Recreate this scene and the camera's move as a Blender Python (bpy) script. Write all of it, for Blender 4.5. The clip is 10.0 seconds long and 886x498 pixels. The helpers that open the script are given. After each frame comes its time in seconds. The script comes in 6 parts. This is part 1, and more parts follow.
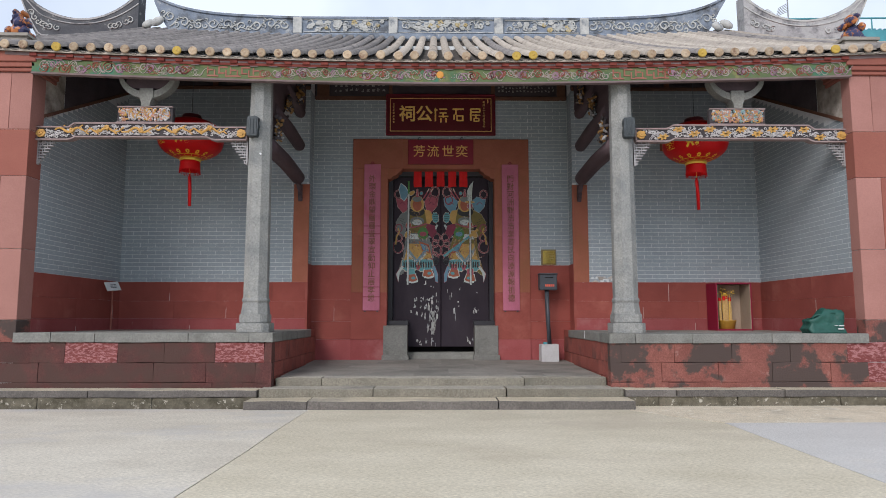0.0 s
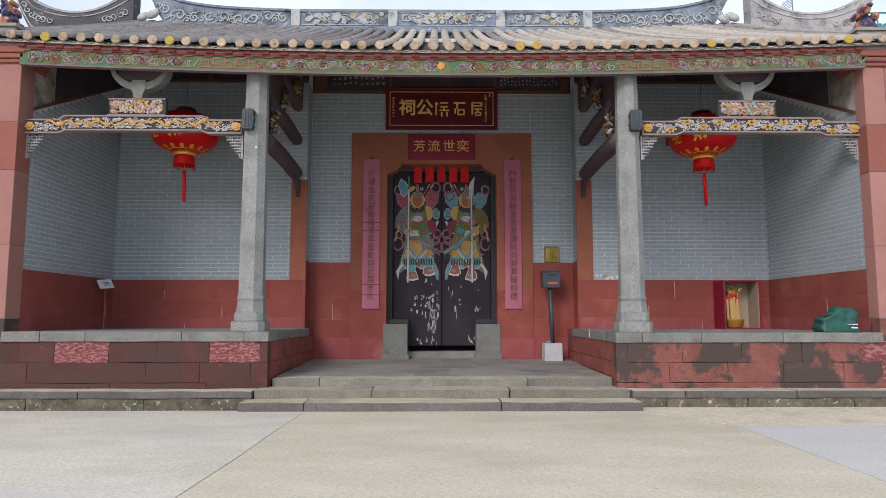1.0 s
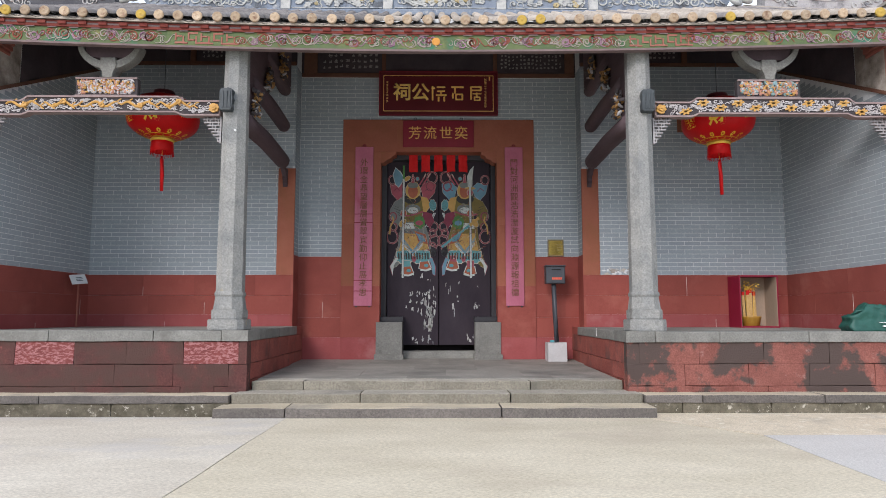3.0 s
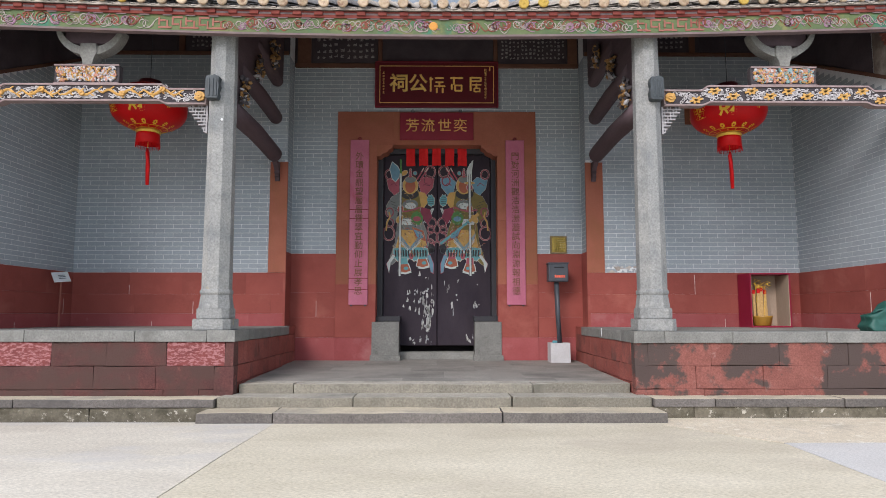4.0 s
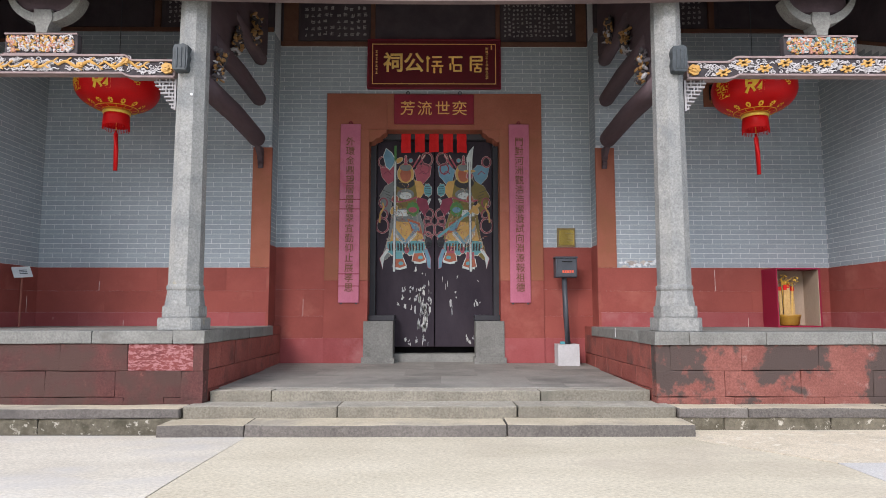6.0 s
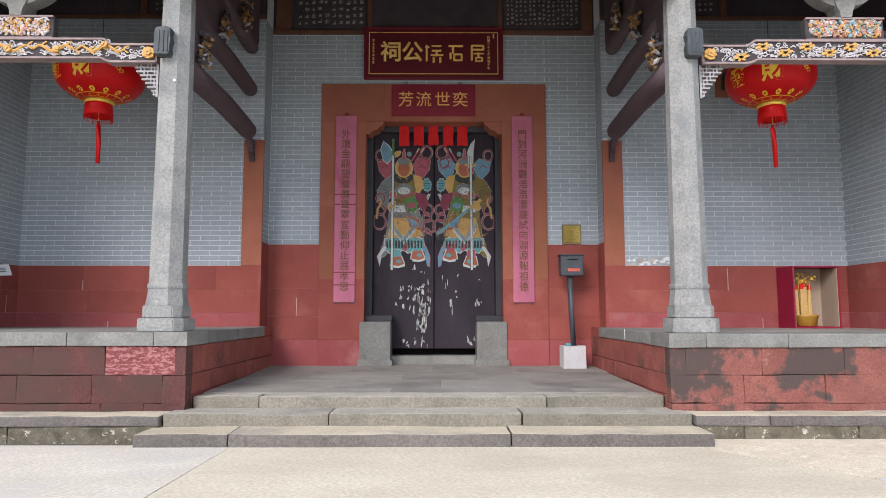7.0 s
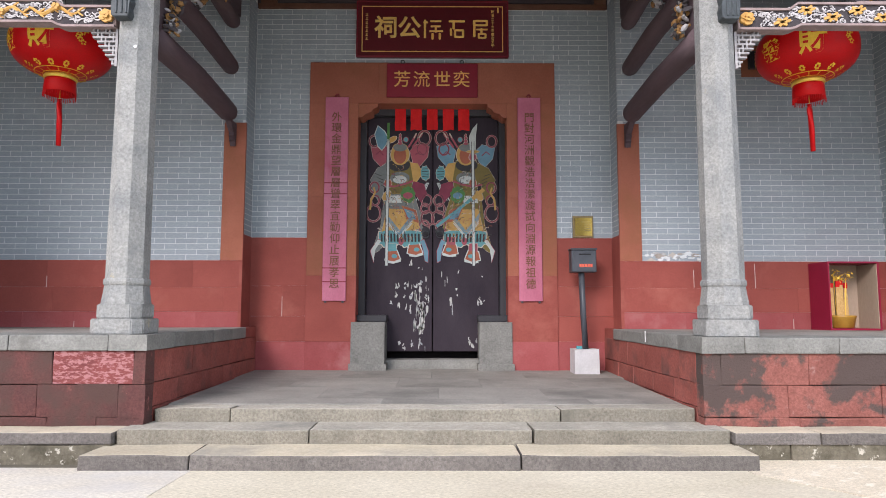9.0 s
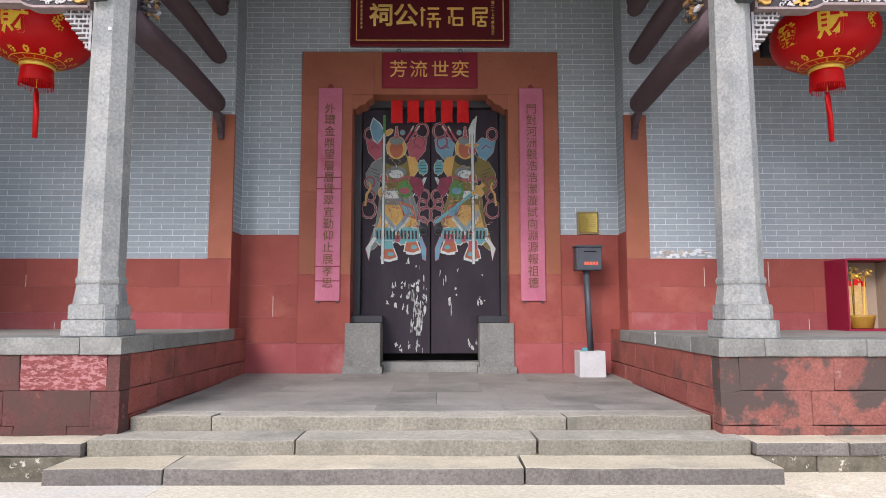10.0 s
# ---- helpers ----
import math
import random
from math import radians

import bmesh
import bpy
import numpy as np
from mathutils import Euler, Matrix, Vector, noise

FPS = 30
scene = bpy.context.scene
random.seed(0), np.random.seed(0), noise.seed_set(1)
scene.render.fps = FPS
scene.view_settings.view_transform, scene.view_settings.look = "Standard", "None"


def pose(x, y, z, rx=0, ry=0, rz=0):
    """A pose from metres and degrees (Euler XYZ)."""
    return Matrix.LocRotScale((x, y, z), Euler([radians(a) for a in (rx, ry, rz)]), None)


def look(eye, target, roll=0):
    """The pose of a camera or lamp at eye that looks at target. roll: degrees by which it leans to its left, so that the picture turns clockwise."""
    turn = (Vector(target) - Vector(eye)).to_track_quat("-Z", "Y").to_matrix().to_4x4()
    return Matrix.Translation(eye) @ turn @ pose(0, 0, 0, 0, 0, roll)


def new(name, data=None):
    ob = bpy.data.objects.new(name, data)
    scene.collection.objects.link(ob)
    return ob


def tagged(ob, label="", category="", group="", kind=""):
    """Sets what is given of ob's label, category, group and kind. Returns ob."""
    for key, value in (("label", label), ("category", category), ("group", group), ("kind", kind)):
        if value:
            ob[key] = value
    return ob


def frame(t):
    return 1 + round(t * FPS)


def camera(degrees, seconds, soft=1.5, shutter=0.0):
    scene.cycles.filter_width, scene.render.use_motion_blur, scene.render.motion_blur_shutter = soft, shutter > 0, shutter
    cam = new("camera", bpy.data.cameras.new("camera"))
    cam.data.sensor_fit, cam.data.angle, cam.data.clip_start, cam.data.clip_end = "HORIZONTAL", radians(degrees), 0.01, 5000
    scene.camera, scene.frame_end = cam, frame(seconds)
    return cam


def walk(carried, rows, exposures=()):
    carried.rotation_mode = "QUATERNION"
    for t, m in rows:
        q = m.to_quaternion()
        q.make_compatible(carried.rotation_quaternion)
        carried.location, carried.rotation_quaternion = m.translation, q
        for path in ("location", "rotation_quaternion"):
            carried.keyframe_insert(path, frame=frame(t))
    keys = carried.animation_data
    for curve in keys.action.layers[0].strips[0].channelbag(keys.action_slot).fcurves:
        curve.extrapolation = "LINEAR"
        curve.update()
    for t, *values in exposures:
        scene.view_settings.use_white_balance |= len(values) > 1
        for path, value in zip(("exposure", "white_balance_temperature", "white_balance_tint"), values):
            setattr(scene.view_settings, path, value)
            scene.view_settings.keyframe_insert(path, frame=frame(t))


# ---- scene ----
cam = camera(68.0, 10.0, soft=0.9)
PATH = [
    (0, (-0.074, -7.869, 0.994), (-0.051, -5.881, 1.205), -0.0),
    (0.5, (-0.085, -7.76, 1.003), (-0.063, -5.771, 1.21), 0.0),
    (1, (-0.08, -7.633, 1.001), (-0.058, -5.643, 1.206), 0.0),
    (1.5, (-0.067, -7.505, 0.994), (-0.046, -5.515, 1.198), 0.0),
    (2, (-0.037, -7.33, 0.999), (-0.017, -5.34, 1.201), -0.0),
    (2.5, (-0.02, -7.17, 0.998), (-0.001, -5.18, 1.197), -0.0),
    (4, (0.02, -6.637, 0.99), (0.038, -4.646, 1.188), -0.0),
    (4.5, (0.039, -6.443, 0.978), (0.057, -4.453, 1.175), -0.0),
    (5, (0.059, -6.26, 0.991), (0.075, -4.27, 1.188), -0.0),
    (5.5, (0.064, -6.078, 0.977), (0.08, -4.088, 1.174), -0.0),
    (7, (0.082, -5.502, 0.98), (0.095, -3.512, 1.177), 0.0),
    (7.5, (0.09, -5.327, 0.993), (0.103, -3.336, 1.188), 0.0),
    (8, (0.094, -5.14, 0.99), (0.108, -3.149, 1.183), 0.0),
    (8.5, (0.091, -4.958, 0.993), (0.104, -2.968, 1.187), 0.1),
    (9, (0.098, -4.781, 0.993), (0.11, -2.79, 1.186), 0.1),
    (9.5, (0.117, -4.616, 0.982), (0.127, -2.626, 1.177), 0.0),
    (10, (0.126, -4.442, 0.993), (0.136, -2.452, 1.187), 0.0),
]
walk(cam, [(t, look(eye, target, roll)) for t, eye, target, roll in PATH],
     exposures=[(0.0, 0.16, 6500, 17), (2.5, 0.42, 6500, 18), (5.0, 0.66, 6500, 19), (7.5, 0.84, 6500, 20), (10.0, 0.98, 6500, 21)])

# ---- light: bright overcast sky, soft high sun behind the camera ----
world = bpy.data.worlds.new("overcast_sky")
scene.world = world
world.use_nodes = True
wn, wl = world.node_tree.nodes, world.node_tree.links
wn.clear()
sky = wn.new("ShaderNodeTexSky")
sky.sky_type, sky.sun_disc = "NISHITA", False
sky.sun_elevation, sky.sun_rotation = radians(33), radians(207)
sky_bg = wn.new("ShaderNodeBackground")
sky_bg.inputs["Strength"].default_value = 0.13
wl.new(sky.outputs[0], sky_bg.inputs["Color"])
wcoord = wn.new("ShaderNodeTexCoord")
wnoise = wn.new("ShaderNodeTexNoise")
wnoise.inputs["Scale"].default_value, wnoise.inputs["Detail"].default_value = 2.2, 5
wl.new(wcoord.outputs["Generated"], wnoise.inputs["Vector"])
wramp = wn.new("ShaderNodeValToRGB")
wramp.color_ramp.elements[0].position, wramp.color_ramp.elements[1].position = 0.36, 0.60
wramp.color_ramp.elements[0].color, wramp.color_ramp.elements[1].color = (0.62, 0.62, 0.62, 1), (1, 1, 1, 1)
wl.new(wnoise.outputs["Fac"], wramp.inputs["Fac"])
cloud_bg = wn.new("ShaderNodeBackground")
cloud_bg.inputs["Color"].default_value, cloud_bg.inputs["Strength"].default_value = (0.80, 0.93, 1.05, 1), 0.99
wmix = wn.new("ShaderNodeMixShader")
wl.new(wramp.outputs["Color"], wmix.inputs["Fac"])
wl.new(sky_bg.outputs[0], wmix.inputs[1])
wl.new(cloud_bg.outputs[0], wmix.inputs[2])
wout = wn.new("ShaderNodeOutputWorld")
wl.new(wmix.outputs[0], wout.inputs["Surface"])
sun = new("sun", bpy.data.lights.new("sun", "SUN"))
sun.data.energy, sun.data.angle, sun.data.color = 1.85, radians(24), (1.0, 0.965, 0.92)
sun.matrix_world = look((-4.4, -8.8, 6.4), (0, 0, 0))

# ---- materials ----
def material(name, low, high, scale=3.0, rough=0.85, bump=0.15, grain=60.0, stain=None, stain_scale=1.2, stain_at=(0.55, 0.7), vary=0.0, metal=0.0, stretch=(1, 1, 1), grain_mix=0.25, second=None, second_at=(0.6, 0.62), second_scale=5.0, spread=True, spec=None):
    m = bpy.data.materials.new(name)
    m.use_nodes = True
    n, l = m.node_tree.nodes, m.node_tree.links
    b = n["Principled BSDF"]
    b.inputs["Roughness"].default_value, b.inputs["Metallic"].default_value = rough, metal
    b.inputs["Specular IOR Level"].default_value = spec if spec is not None else (0.2 if rough > 0.6 else 0.4)
    co, info = n.new("ShaderNodeTexCoord"), n.new("ShaderNodeObjectInfo")
    shift = n.new("ShaderNodeVectorMath")
    shift.operation = "MULTIPLY_ADD"
    shift.inputs[1].default_value = stretch
    mul = n.new("ShaderNodeMath")
    mul.operation = "MULTIPLY"
    mul.inputs[1].default_value = 57.0
    l.new(info.outputs["Random"], mul.inputs[0])
    l.new(co.outputs["Object"], shift.inputs[0])
    if spread:
        l.new(mul.outputs[0], shift.inputs[2])

    def noise_at(s, detail=6, r=0.6):
        t = n.new("ShaderNodeTexNoise")
        t.inputs["Scale"].default_value, t.inputs["Detail"].default_value, t.inputs["Roughness"].default_value = s, detail, r
        l.new(shift.outputs[0], t.inputs["Vector"])
        return t

    def ramp(src, a, z, ca=(0, 0, 0, 1), cz=(1, 1, 1, 1)):
        r = n.new("ShaderNodeValToRGB")
        r.color_ramp.elements[0].position, r.color_ramp.elements[1].position = a, z
        r.color_ramp.elements[0].color, r.color_ramp.elements[1].color = ca, cz
        l.new(src, r.inputs["Fac"])
        return r

    def mix(fac, a, c, mode="MIX"):
        x = n.new("ShaderNodeMix")
        x.data_type, x.blend_type = "RGBA", mode
        if isinstance(fac, float):
            x.inputs["Factor"].default_value = fac
        else:
            l.new(fac, x.inputs["Factor"])
        for sock, v in ((x.inputs["A"], a), (x.inputs["B"], c)):
            if isinstance(v, tuple):
                sock.default_value = (*v, 1)
            else:
                l.new(v, sock)
        return x.outputs["Result"]

    col = ramp(noise_at(scale).outputs["Fac"], 0.3, 0.7, (*low, 1), (*high, 1)).outputs["Color"]
    fine = noise_at(grain, 4, 0.7)
    g = ramp(fine.outputs["Fac"], 0.25, 0.75, (0.45, 0.45, 0.45, 1), (1.3, 1.3, 1.3, 1)).outputs["Color"]
    col = mix(grain_mix, col, mix(1.0, col, g, "MULTIPLY"))
    if second:
        col = mix(ramp(noise_at(second_scale, 9, 0.7).outputs["Fac"], *second_at).outputs["Color"], col, second)
    if stain:
        col = mix(ramp(noise_at(stain_scale, 8, 0.65).outputs["Fac"], *stain_at).outputs["Color"], col, stain)
    if vary:
        hsv = n.new("ShaderNodeHueSaturation")
        mr = n.new("ShaderNodeMapRange")
        mr.inputs["To Min"].default_value, mr.inputs["To Max"].default_value = 1 - vary, 1 + vary
        l.new(info.outputs["Random"], mr.inputs["Value"])
        l.new(mr.outputs[0], hsv.inputs["Value"])
        l.new(col, hsv.inputs["Color"])
        col = hsv.outputs["Color"]
    l.new(col, b.inputs["Base Color"])
    if bump:
        bp = n.new("ShaderNodeBump")
        bp.inputs["Strength"].default_value, bp.inputs["Distance"].default_value = bump, 0.01
        l.new(fine.outputs["Fac"], bp.inputs["Height"])
        l.new(bp.outputs[0], b.inputs["Normal"])
    return m


M = {}
M["concrete"] = material("concrete_tan", (0.5285, 0.475, 0.3582), (0.6484, 0.5916, 0.4649), 1.3, 0.9, 0.35, 50, stain=(0.42, 0.365, 0.285), stain_scale=0.7, stain_at=(0.52, 0.75), stretch=(0.75, 1.5, 1), grain_mix=0.7, second=(0.36, 0.32, 0.245), second_at=(0.655, 0.70), second_scale=13)
M["concrete_l"] = material("concrete_light", (0.545, 0.4987, 0.4116), (0.6703, 0.6239, 0.5239), 1.5, 0.9, 0.35, 50, stain=(0.47, 0.455, 0.435), stain_scale=0.6, stain_at=(0.52, 0.70), stretch=(0.75, 1.4, 1), grain_mix=0.7, second=(0.39, 0.36, 0.305), second_at=(0.655, 0.70), second_scale=13)
M["concrete_r"] = material("concrete_grey", (0.5136, 0.4976, 0.4655), (0.5992, 0.5832, 0.5511), 1.0, 0.9, 0.35, 75, stain=(0.55, 0.50, 0.41), stain_scale=0.5, stain_at=(0.55, 0.7), stretch=(0.75, 1.4, 1), grain_mix=0.6)
M["concrete_s"] = material("concrete_strip", (0.5842, 0.5119, 0.3857), (0.6966, 0.612, 0.4739), 2.5, 0.92, 0.4, 70, stain=(0.40, 0.36, 0.29), stain_scale=2.0, stain_at=(0.55, 0.7), grain_mix=0.7, second=(0.68, 0.63, 0.52), second_at=(0.56, 0.62), second_scale=9)
M["earth"] = material("dark_joint_earth", (0.10, 0.09, 0.07), (0.17, 0.15, 0.11), 6, 0.95, 0.3, 60)
M["granite"] = material("grey_granite", (0.184, 0.184, 0.168), (0.264, 0.264, 0.24), 5, 0.85, 0.55, 55, stain=(0.13, 0.125, 0.11), stain_scale=2.4, stain_at=(0.56, 0.74), vary=0.1, grain_mix=0.65)
M["granite_c"] = material("pale_column_granite", (0.225, 0.235, 0.23), (0.35, 0.35, 0.325), 4, 0.85, 0.7, 52, stain=(0.17, 0.18, 0.185), stain_scale=3.0, stain_at=(0.56, 0.72), second=(0.42, 0.36, 0.22), second_at=(0.66, 0.74), second_scale=2.2, grain_mix=0.75)
M["slate_floor"] = material("grey_floor_slab", (0.24, 0.23, 0.205), (0.335, 0.32, 0.285), 2.2, 0.75, 0.25, 60, stain=(0.12, 0.12, 0.11), stain_scale=1.2, stain_at=(0.5, 0.8), vary=0.03, grain_mix=0.45)
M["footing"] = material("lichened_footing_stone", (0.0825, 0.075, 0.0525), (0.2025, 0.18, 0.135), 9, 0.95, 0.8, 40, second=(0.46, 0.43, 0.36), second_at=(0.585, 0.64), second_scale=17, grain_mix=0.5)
M["brick"] = material("blue_grey_brick", (0.285, 0.33, 0.352), (0.35, 0.395, 0.418), 6, 0.8, 0.2, 90, vary=0.05, grain_mix=0.3)
M["mortar"] = material("pale_tuck_pointing", (0.58, 0.61, 0.61), (0.68, 0.71, 0.71), 20, 0.9, 0.1, 120)
M["red"] = material("red_sandstone_paint", (0.235, 0.058, 0.046), (0.305, 0.081, 0.063), 2.2, 0.8, 0.18, 70, stain=(0.36, 0.12, 0.09), stain_scale=1.6, stain_at=(0.55, 0.75), vary=0.07, second=(0.46, 0.27, 0.23), second_at=(0.745, 0.765), second_scale=6)
M["red_pl"] = material("weathered_plinth_red", (0.088, 0.040, 0.037), (0.145, 0.056, 0.050), 3, 0.88, 0.9, 60, spread=False, stain=(0.085, 0.048, 0.041), stain_scale=2.3, stain_at=(0.40, 0.55), vary=0.1, second=(0.27, 0.10, 0.085), second_at=(0.61, 0.68), second_scale=8, grain_mix=0.75)
M["red_pl_r"] = material("weathered_plinth_orange", (0.225, 0.082, 0.066), (0.30, 0.118, 0.094), 4, 0.88, 0.9, 60, spread=False, second=(0.34, 0.19, 0.165), second_at=(0.60, 0.70), second_scale=7, stain=(0.085, 0.062, 0.055), stain_scale=2.05, stain_at=(0.465, 0.52), vary=0.08, grain_mix=0.7)
M["red_side"] = material("dusty_plinth_red", (0.25, 0.070, 0.055), (0.33, 0.105, 0.082), 3, 0.88, 0.4, 50, stain=(0.14, 0.062, 0.052), stain_scale=2.0, stain_at=(0.50, 0.66), vary=0.06, second=(0.42, 0.23, 0.19), second_at=(0.70, 0.75), second_scale=6, grain_mix=0.6)
M["pink_peel"] = material("peeling_pink_stone", (0.17, 0.05, 0.048), (0.23, 0.065, 0.06), 5, 0.9, 0.6, 50, second=(0.36, 0.165, 0.165), second_at=(0.49, 0.55), second_scale=17, stretch=(1, 1, 2.2), grain_mix=0.4)
M["pier"] = material("smooth_red_pier", (0.31, 0.145, 0.12), (0.38, 0.185, 0.155), 1.4, 0.75, 0.1, 60, vary=0.06)
M["pier_d"] = material("deep_red_pier_stone", (0.25, 0.085, 0.065), (0.30, 0.11, 0.08), 1.4, 0.75, 0.1, 60, vary=0.08)
M["stone_red"] = material("door_surround_red", (0.285, 0.094, 0.058), (0.36, 0.128, 0.080), 2.0, 0.75, 0.15, 60, stain=(0.25, 0.10, 0.052), stain_scale=1.4, stain_at=(0.5, 0.7), vary=0.08, second=(0.40, 0.22, 0.17), second_at=(0.74, 0.765), second_scale=5)
M["white_line"] = material("white_joint_paint", (0.55, 0.45, 0.4), (0.65, 0.55, 0.5), 20, 0.9, 0, 80)
M["timber"] = material("dark_brown_timber", (0.075, 0.052, 0.058), (0.12, 0.085, 0.092), 4, 0.75, 0.6, 30, stretch=(1, 0.15, 1), stain=(0.14, 0.10, 0.09), stain_scale=3, stain_at=(0.62, 0.75))
M["rafter"] = material("dull_red_rafter", (0.16, 0.035, 0.03), (0.22, 0.06, 0.045), 5, 0.85, 0.2, 50)
M["board"] = material("weathered_roof_board", (0.15, 0.11, 0.11), (0.22, 0.165, 0.16), 5, 0.9, 0.25, 50)
M["door"] = material("black_door_paint", (0.027, 0.020, 0.028), (0.044, 0.034, 0.043), 3, 0.68, 0.25, 60, spec=0.2, second=(0.30, 0.27, 0.26), second_at=(0.70, 0.715), second_scale=5.5, stretch=(1.5, 1, 0.6))
M["jamb"] = material("black_door_frame", (0.022, 0.022, 0.026), (0.035, 0.035, 0.04), 3, 0.5, 0.1, 60)
M["dark"] = material("dark_interior", (0.006, 0.006, 0.006), (0.012, 0.01, 0.01), 3, 0.95, 0, 60)
M["maroon"] = material("maroon_lacquer", (0.10, 0.010, 0.016), (0.13, 0.013, 0.02), 2, 0.42, 0.05, 60)
M["crimson"] = material("crimson_lacquer", (0.19, 0.008, 0.022), (0.23, 0.012, 0.028), 2, 0.5, 0.05, 60)
M["gilt"] = material("gilded_letter", (0.96, 0.62, 0.15), (1.0, 0.74, 0.25), 30, 0.38, 0.15, 90, metal=0.25, spec=0.6)
M["gilt_dim"] = material("dim_gilding", (0.13, 0.056, 0.024), (0.21, 0.095, 0.038), 30, 0.6, 0.1, 90)
M["pink_pl"] = material("faded_pink_board", (0.40, 0.115, 0.17), (0.52, 0.18, 0.25), 1.6, 0.7, 0.08, 60, stain=(0.36, 0.07, 0.10), stain_scale=2.2, stain_at=(0.56, 0.75), stretch=(1, 1, 0.6))
M["tile"] = material("grey_roof_tile", (0.33, 0.295, 0.25), (0.46, 0.41, 0.35), 9, 0.9, 0.15, 40, stain=(0.17, 0.15, 0.135), stain_scale=3, stain_at=(0.55, 0.72), vary=0.15, grain_mix=0.4)
M["tile_l"] = material("dark_roof_tile", (0.17, 0.16, 0.155), (0.27, 0.25, 0.235), 9, 0.9, 0.15, 40, stain=(0.08, 0.075, 0.075), stain_scale=3, stain_at=(0.52, 0.72), vary=0.15, grain_mix=0.4)
M["tile_end"] = material("clay_tile_end", (0.357, 0.255, 0.1615), (0.493, 0.3995, 0.289), 14, 0.85, 0.4, 50, stain=(0.24, 0.15, 0.10), stain_scale=18, stain_at=(0.52, 0.66), vary=0.2)
M["tile_yel"] = material("yellow_tile_end", (0.416, 0.272, 0.048), (0.496, 0.344, 0.08), 14, 0.7, 0.3, 50, stain=(0.3, 0.2, 0.08), stain_scale=16, stain_at=(0.55, 0.7))
M["ridge"] = material("blue_grey_ridge_plaster", (0.16, 0.20, 0.26), (0.27, 0.31, 0.36), 3, 0.85, 0.3, 40, stain=(0.075, 0.08, 0.085), stain_scale=2.6, stain_at=(0.5, 0.66), second=(0.42, 0.43, 0.42), second_at=(0.56, 0.68), second_scale=7, grain_mix=0.4)
M["ridge_d"] = material("blackened_ridge_plaster", (0.07, 0.075, 0.085), (0.13, 0.135, 0.14), 3, 0.88, 0.3, 40, second=(0.42, 0.42, 0.4), second_at=(0.60, 0.68), second_scale=6, grain_mix=0.4)
M["ridge_w"] = material("whitewashed_ridge_plaster", (0.33, 0.33, 0.33), (0.46, 0.46, 0.45), 3, 0.88, 0.3, 40, stain=(0.12, 0.12, 0.125), stain_scale=2.8, stain_at=(0.48, 0.64), grain_mix=0.4)
M["relief"] = material("pale_plaster_relief", (0.40, 0.41, 0.39), (0.56, 0.56, 0.53), 12, 0.85, 0.2, 60, stain=(0.18, 0.2, 0.22), stain_scale=6, stain_at=(0.5, 0.66))
M["relief_y"] = material("ochre_plaster_relief", (0.38, 0.30, 0.15), (0.5, 0.42, 0.25), 12, 0.85, 0.2, 60)
M["fascia"] = material("green_painted_fascia", (0.0756, 0.1188, 0.0576), (0.144, 0.18, 0.0792), 3.2, 0.8, 0.15, 60, second=(0.20, 0.20, 0.08), second_at=(0.55, 0.66), second_scale=3.5, stain=(0.05, 0.17, 0.11), stain_scale=1.9, stain_at=(0.55, 0.64))
M["fascia_r"] = material("faded_red_fascia_fret", (0.27, 0.0975, 0.075), (0.3375, 0.15, 0.1125), 6, 0.85, 0.1, 60)
M["scroll_w"] = material("chalky_white_scroll", (0.3, 0.2625, 0.225), (0.39, 0.345, 0.3075), 10, 0.85, 0.1, 60)
M["scroll_p"] = material("mauve_scroll", (0.27, 0.15, 0.225), (0.345, 0.21, 0.27), 10, 0.85, 0.1, 60)
M["scroll_r"] = material("rust_scroll", (0.21, 0.06, 0.04125), (0.27, 0.09, 0.06), 10, 0.85, 0.1, 60)
M["orange"] = material("orange_medallion", (0.55, 0.25, 0.06), (0.65, 0.32, 0.08), 10, 0.8, 0.1, 60)
M["carve"] = material("grey_pink_carved_stone", (0.22, 0.17, 0.16), (0.34, 0.26, 0.25), 8, 0.85, 0.3, 60)
M["carve_d"] = material("dark_carving_ground", (0.045, 0.04, 0.045), (0.08, 0.07, 0.07), 10, 0.9, 0.2, 60)
M["carve_w"] = material("white_carved_cloud", (0.42, 0.40, 0.40), (0.58, 0.55, 0.54), 20, 0.85, 0.2, 60)
M["carve_g"] = material("ochre_gilt_carving", (0.45, 0.24, 0.055), (0.62, 0.36, 0.10), 20, 0.6, 0.2, 60)
M["carve_p"] = material("pink_carving", (0.42, 0.20, 0.15), (0.52, 0.28, 0.2), 20, 0.8, 0.2, 60)
M["carve_b"] = material("blue_green_carving", (0.16, 0.30, 0.26), (0.28, 0.40, 0.44), 20, 0.8, 0.2, 60)
M["carve_o"] = material("dull_gilt_carving", (0.22, 0.115, 0.035), (0.36, 0.20, 0.07), 20, 0.6, 0.2, 60)
M["iron"] = material("dark_slate_clamp", (0.035, 0.043, 0.047), (0.07, 0.083, 0.088), 10, 0.6, 0.2, 60)
M["lantern"] = material("red_lantern_silk", (0.52, 0.004, 0.004), (0.62, 0.007, 0.007), 3, 0.42, 0.05, 80, spec=0.22)
M["yellow"] = material("yellow_print", (0.75, 0.42, 0.02), (0.85, 0.52, 0.04), 10, 0.6, 0, 60)
M["gold"] = material("gold_foil", (0.80, 0.52, 0.06), (0.92, 0.64, 0.12), 10, 0.3, 0.05, 60, metal=0.35)
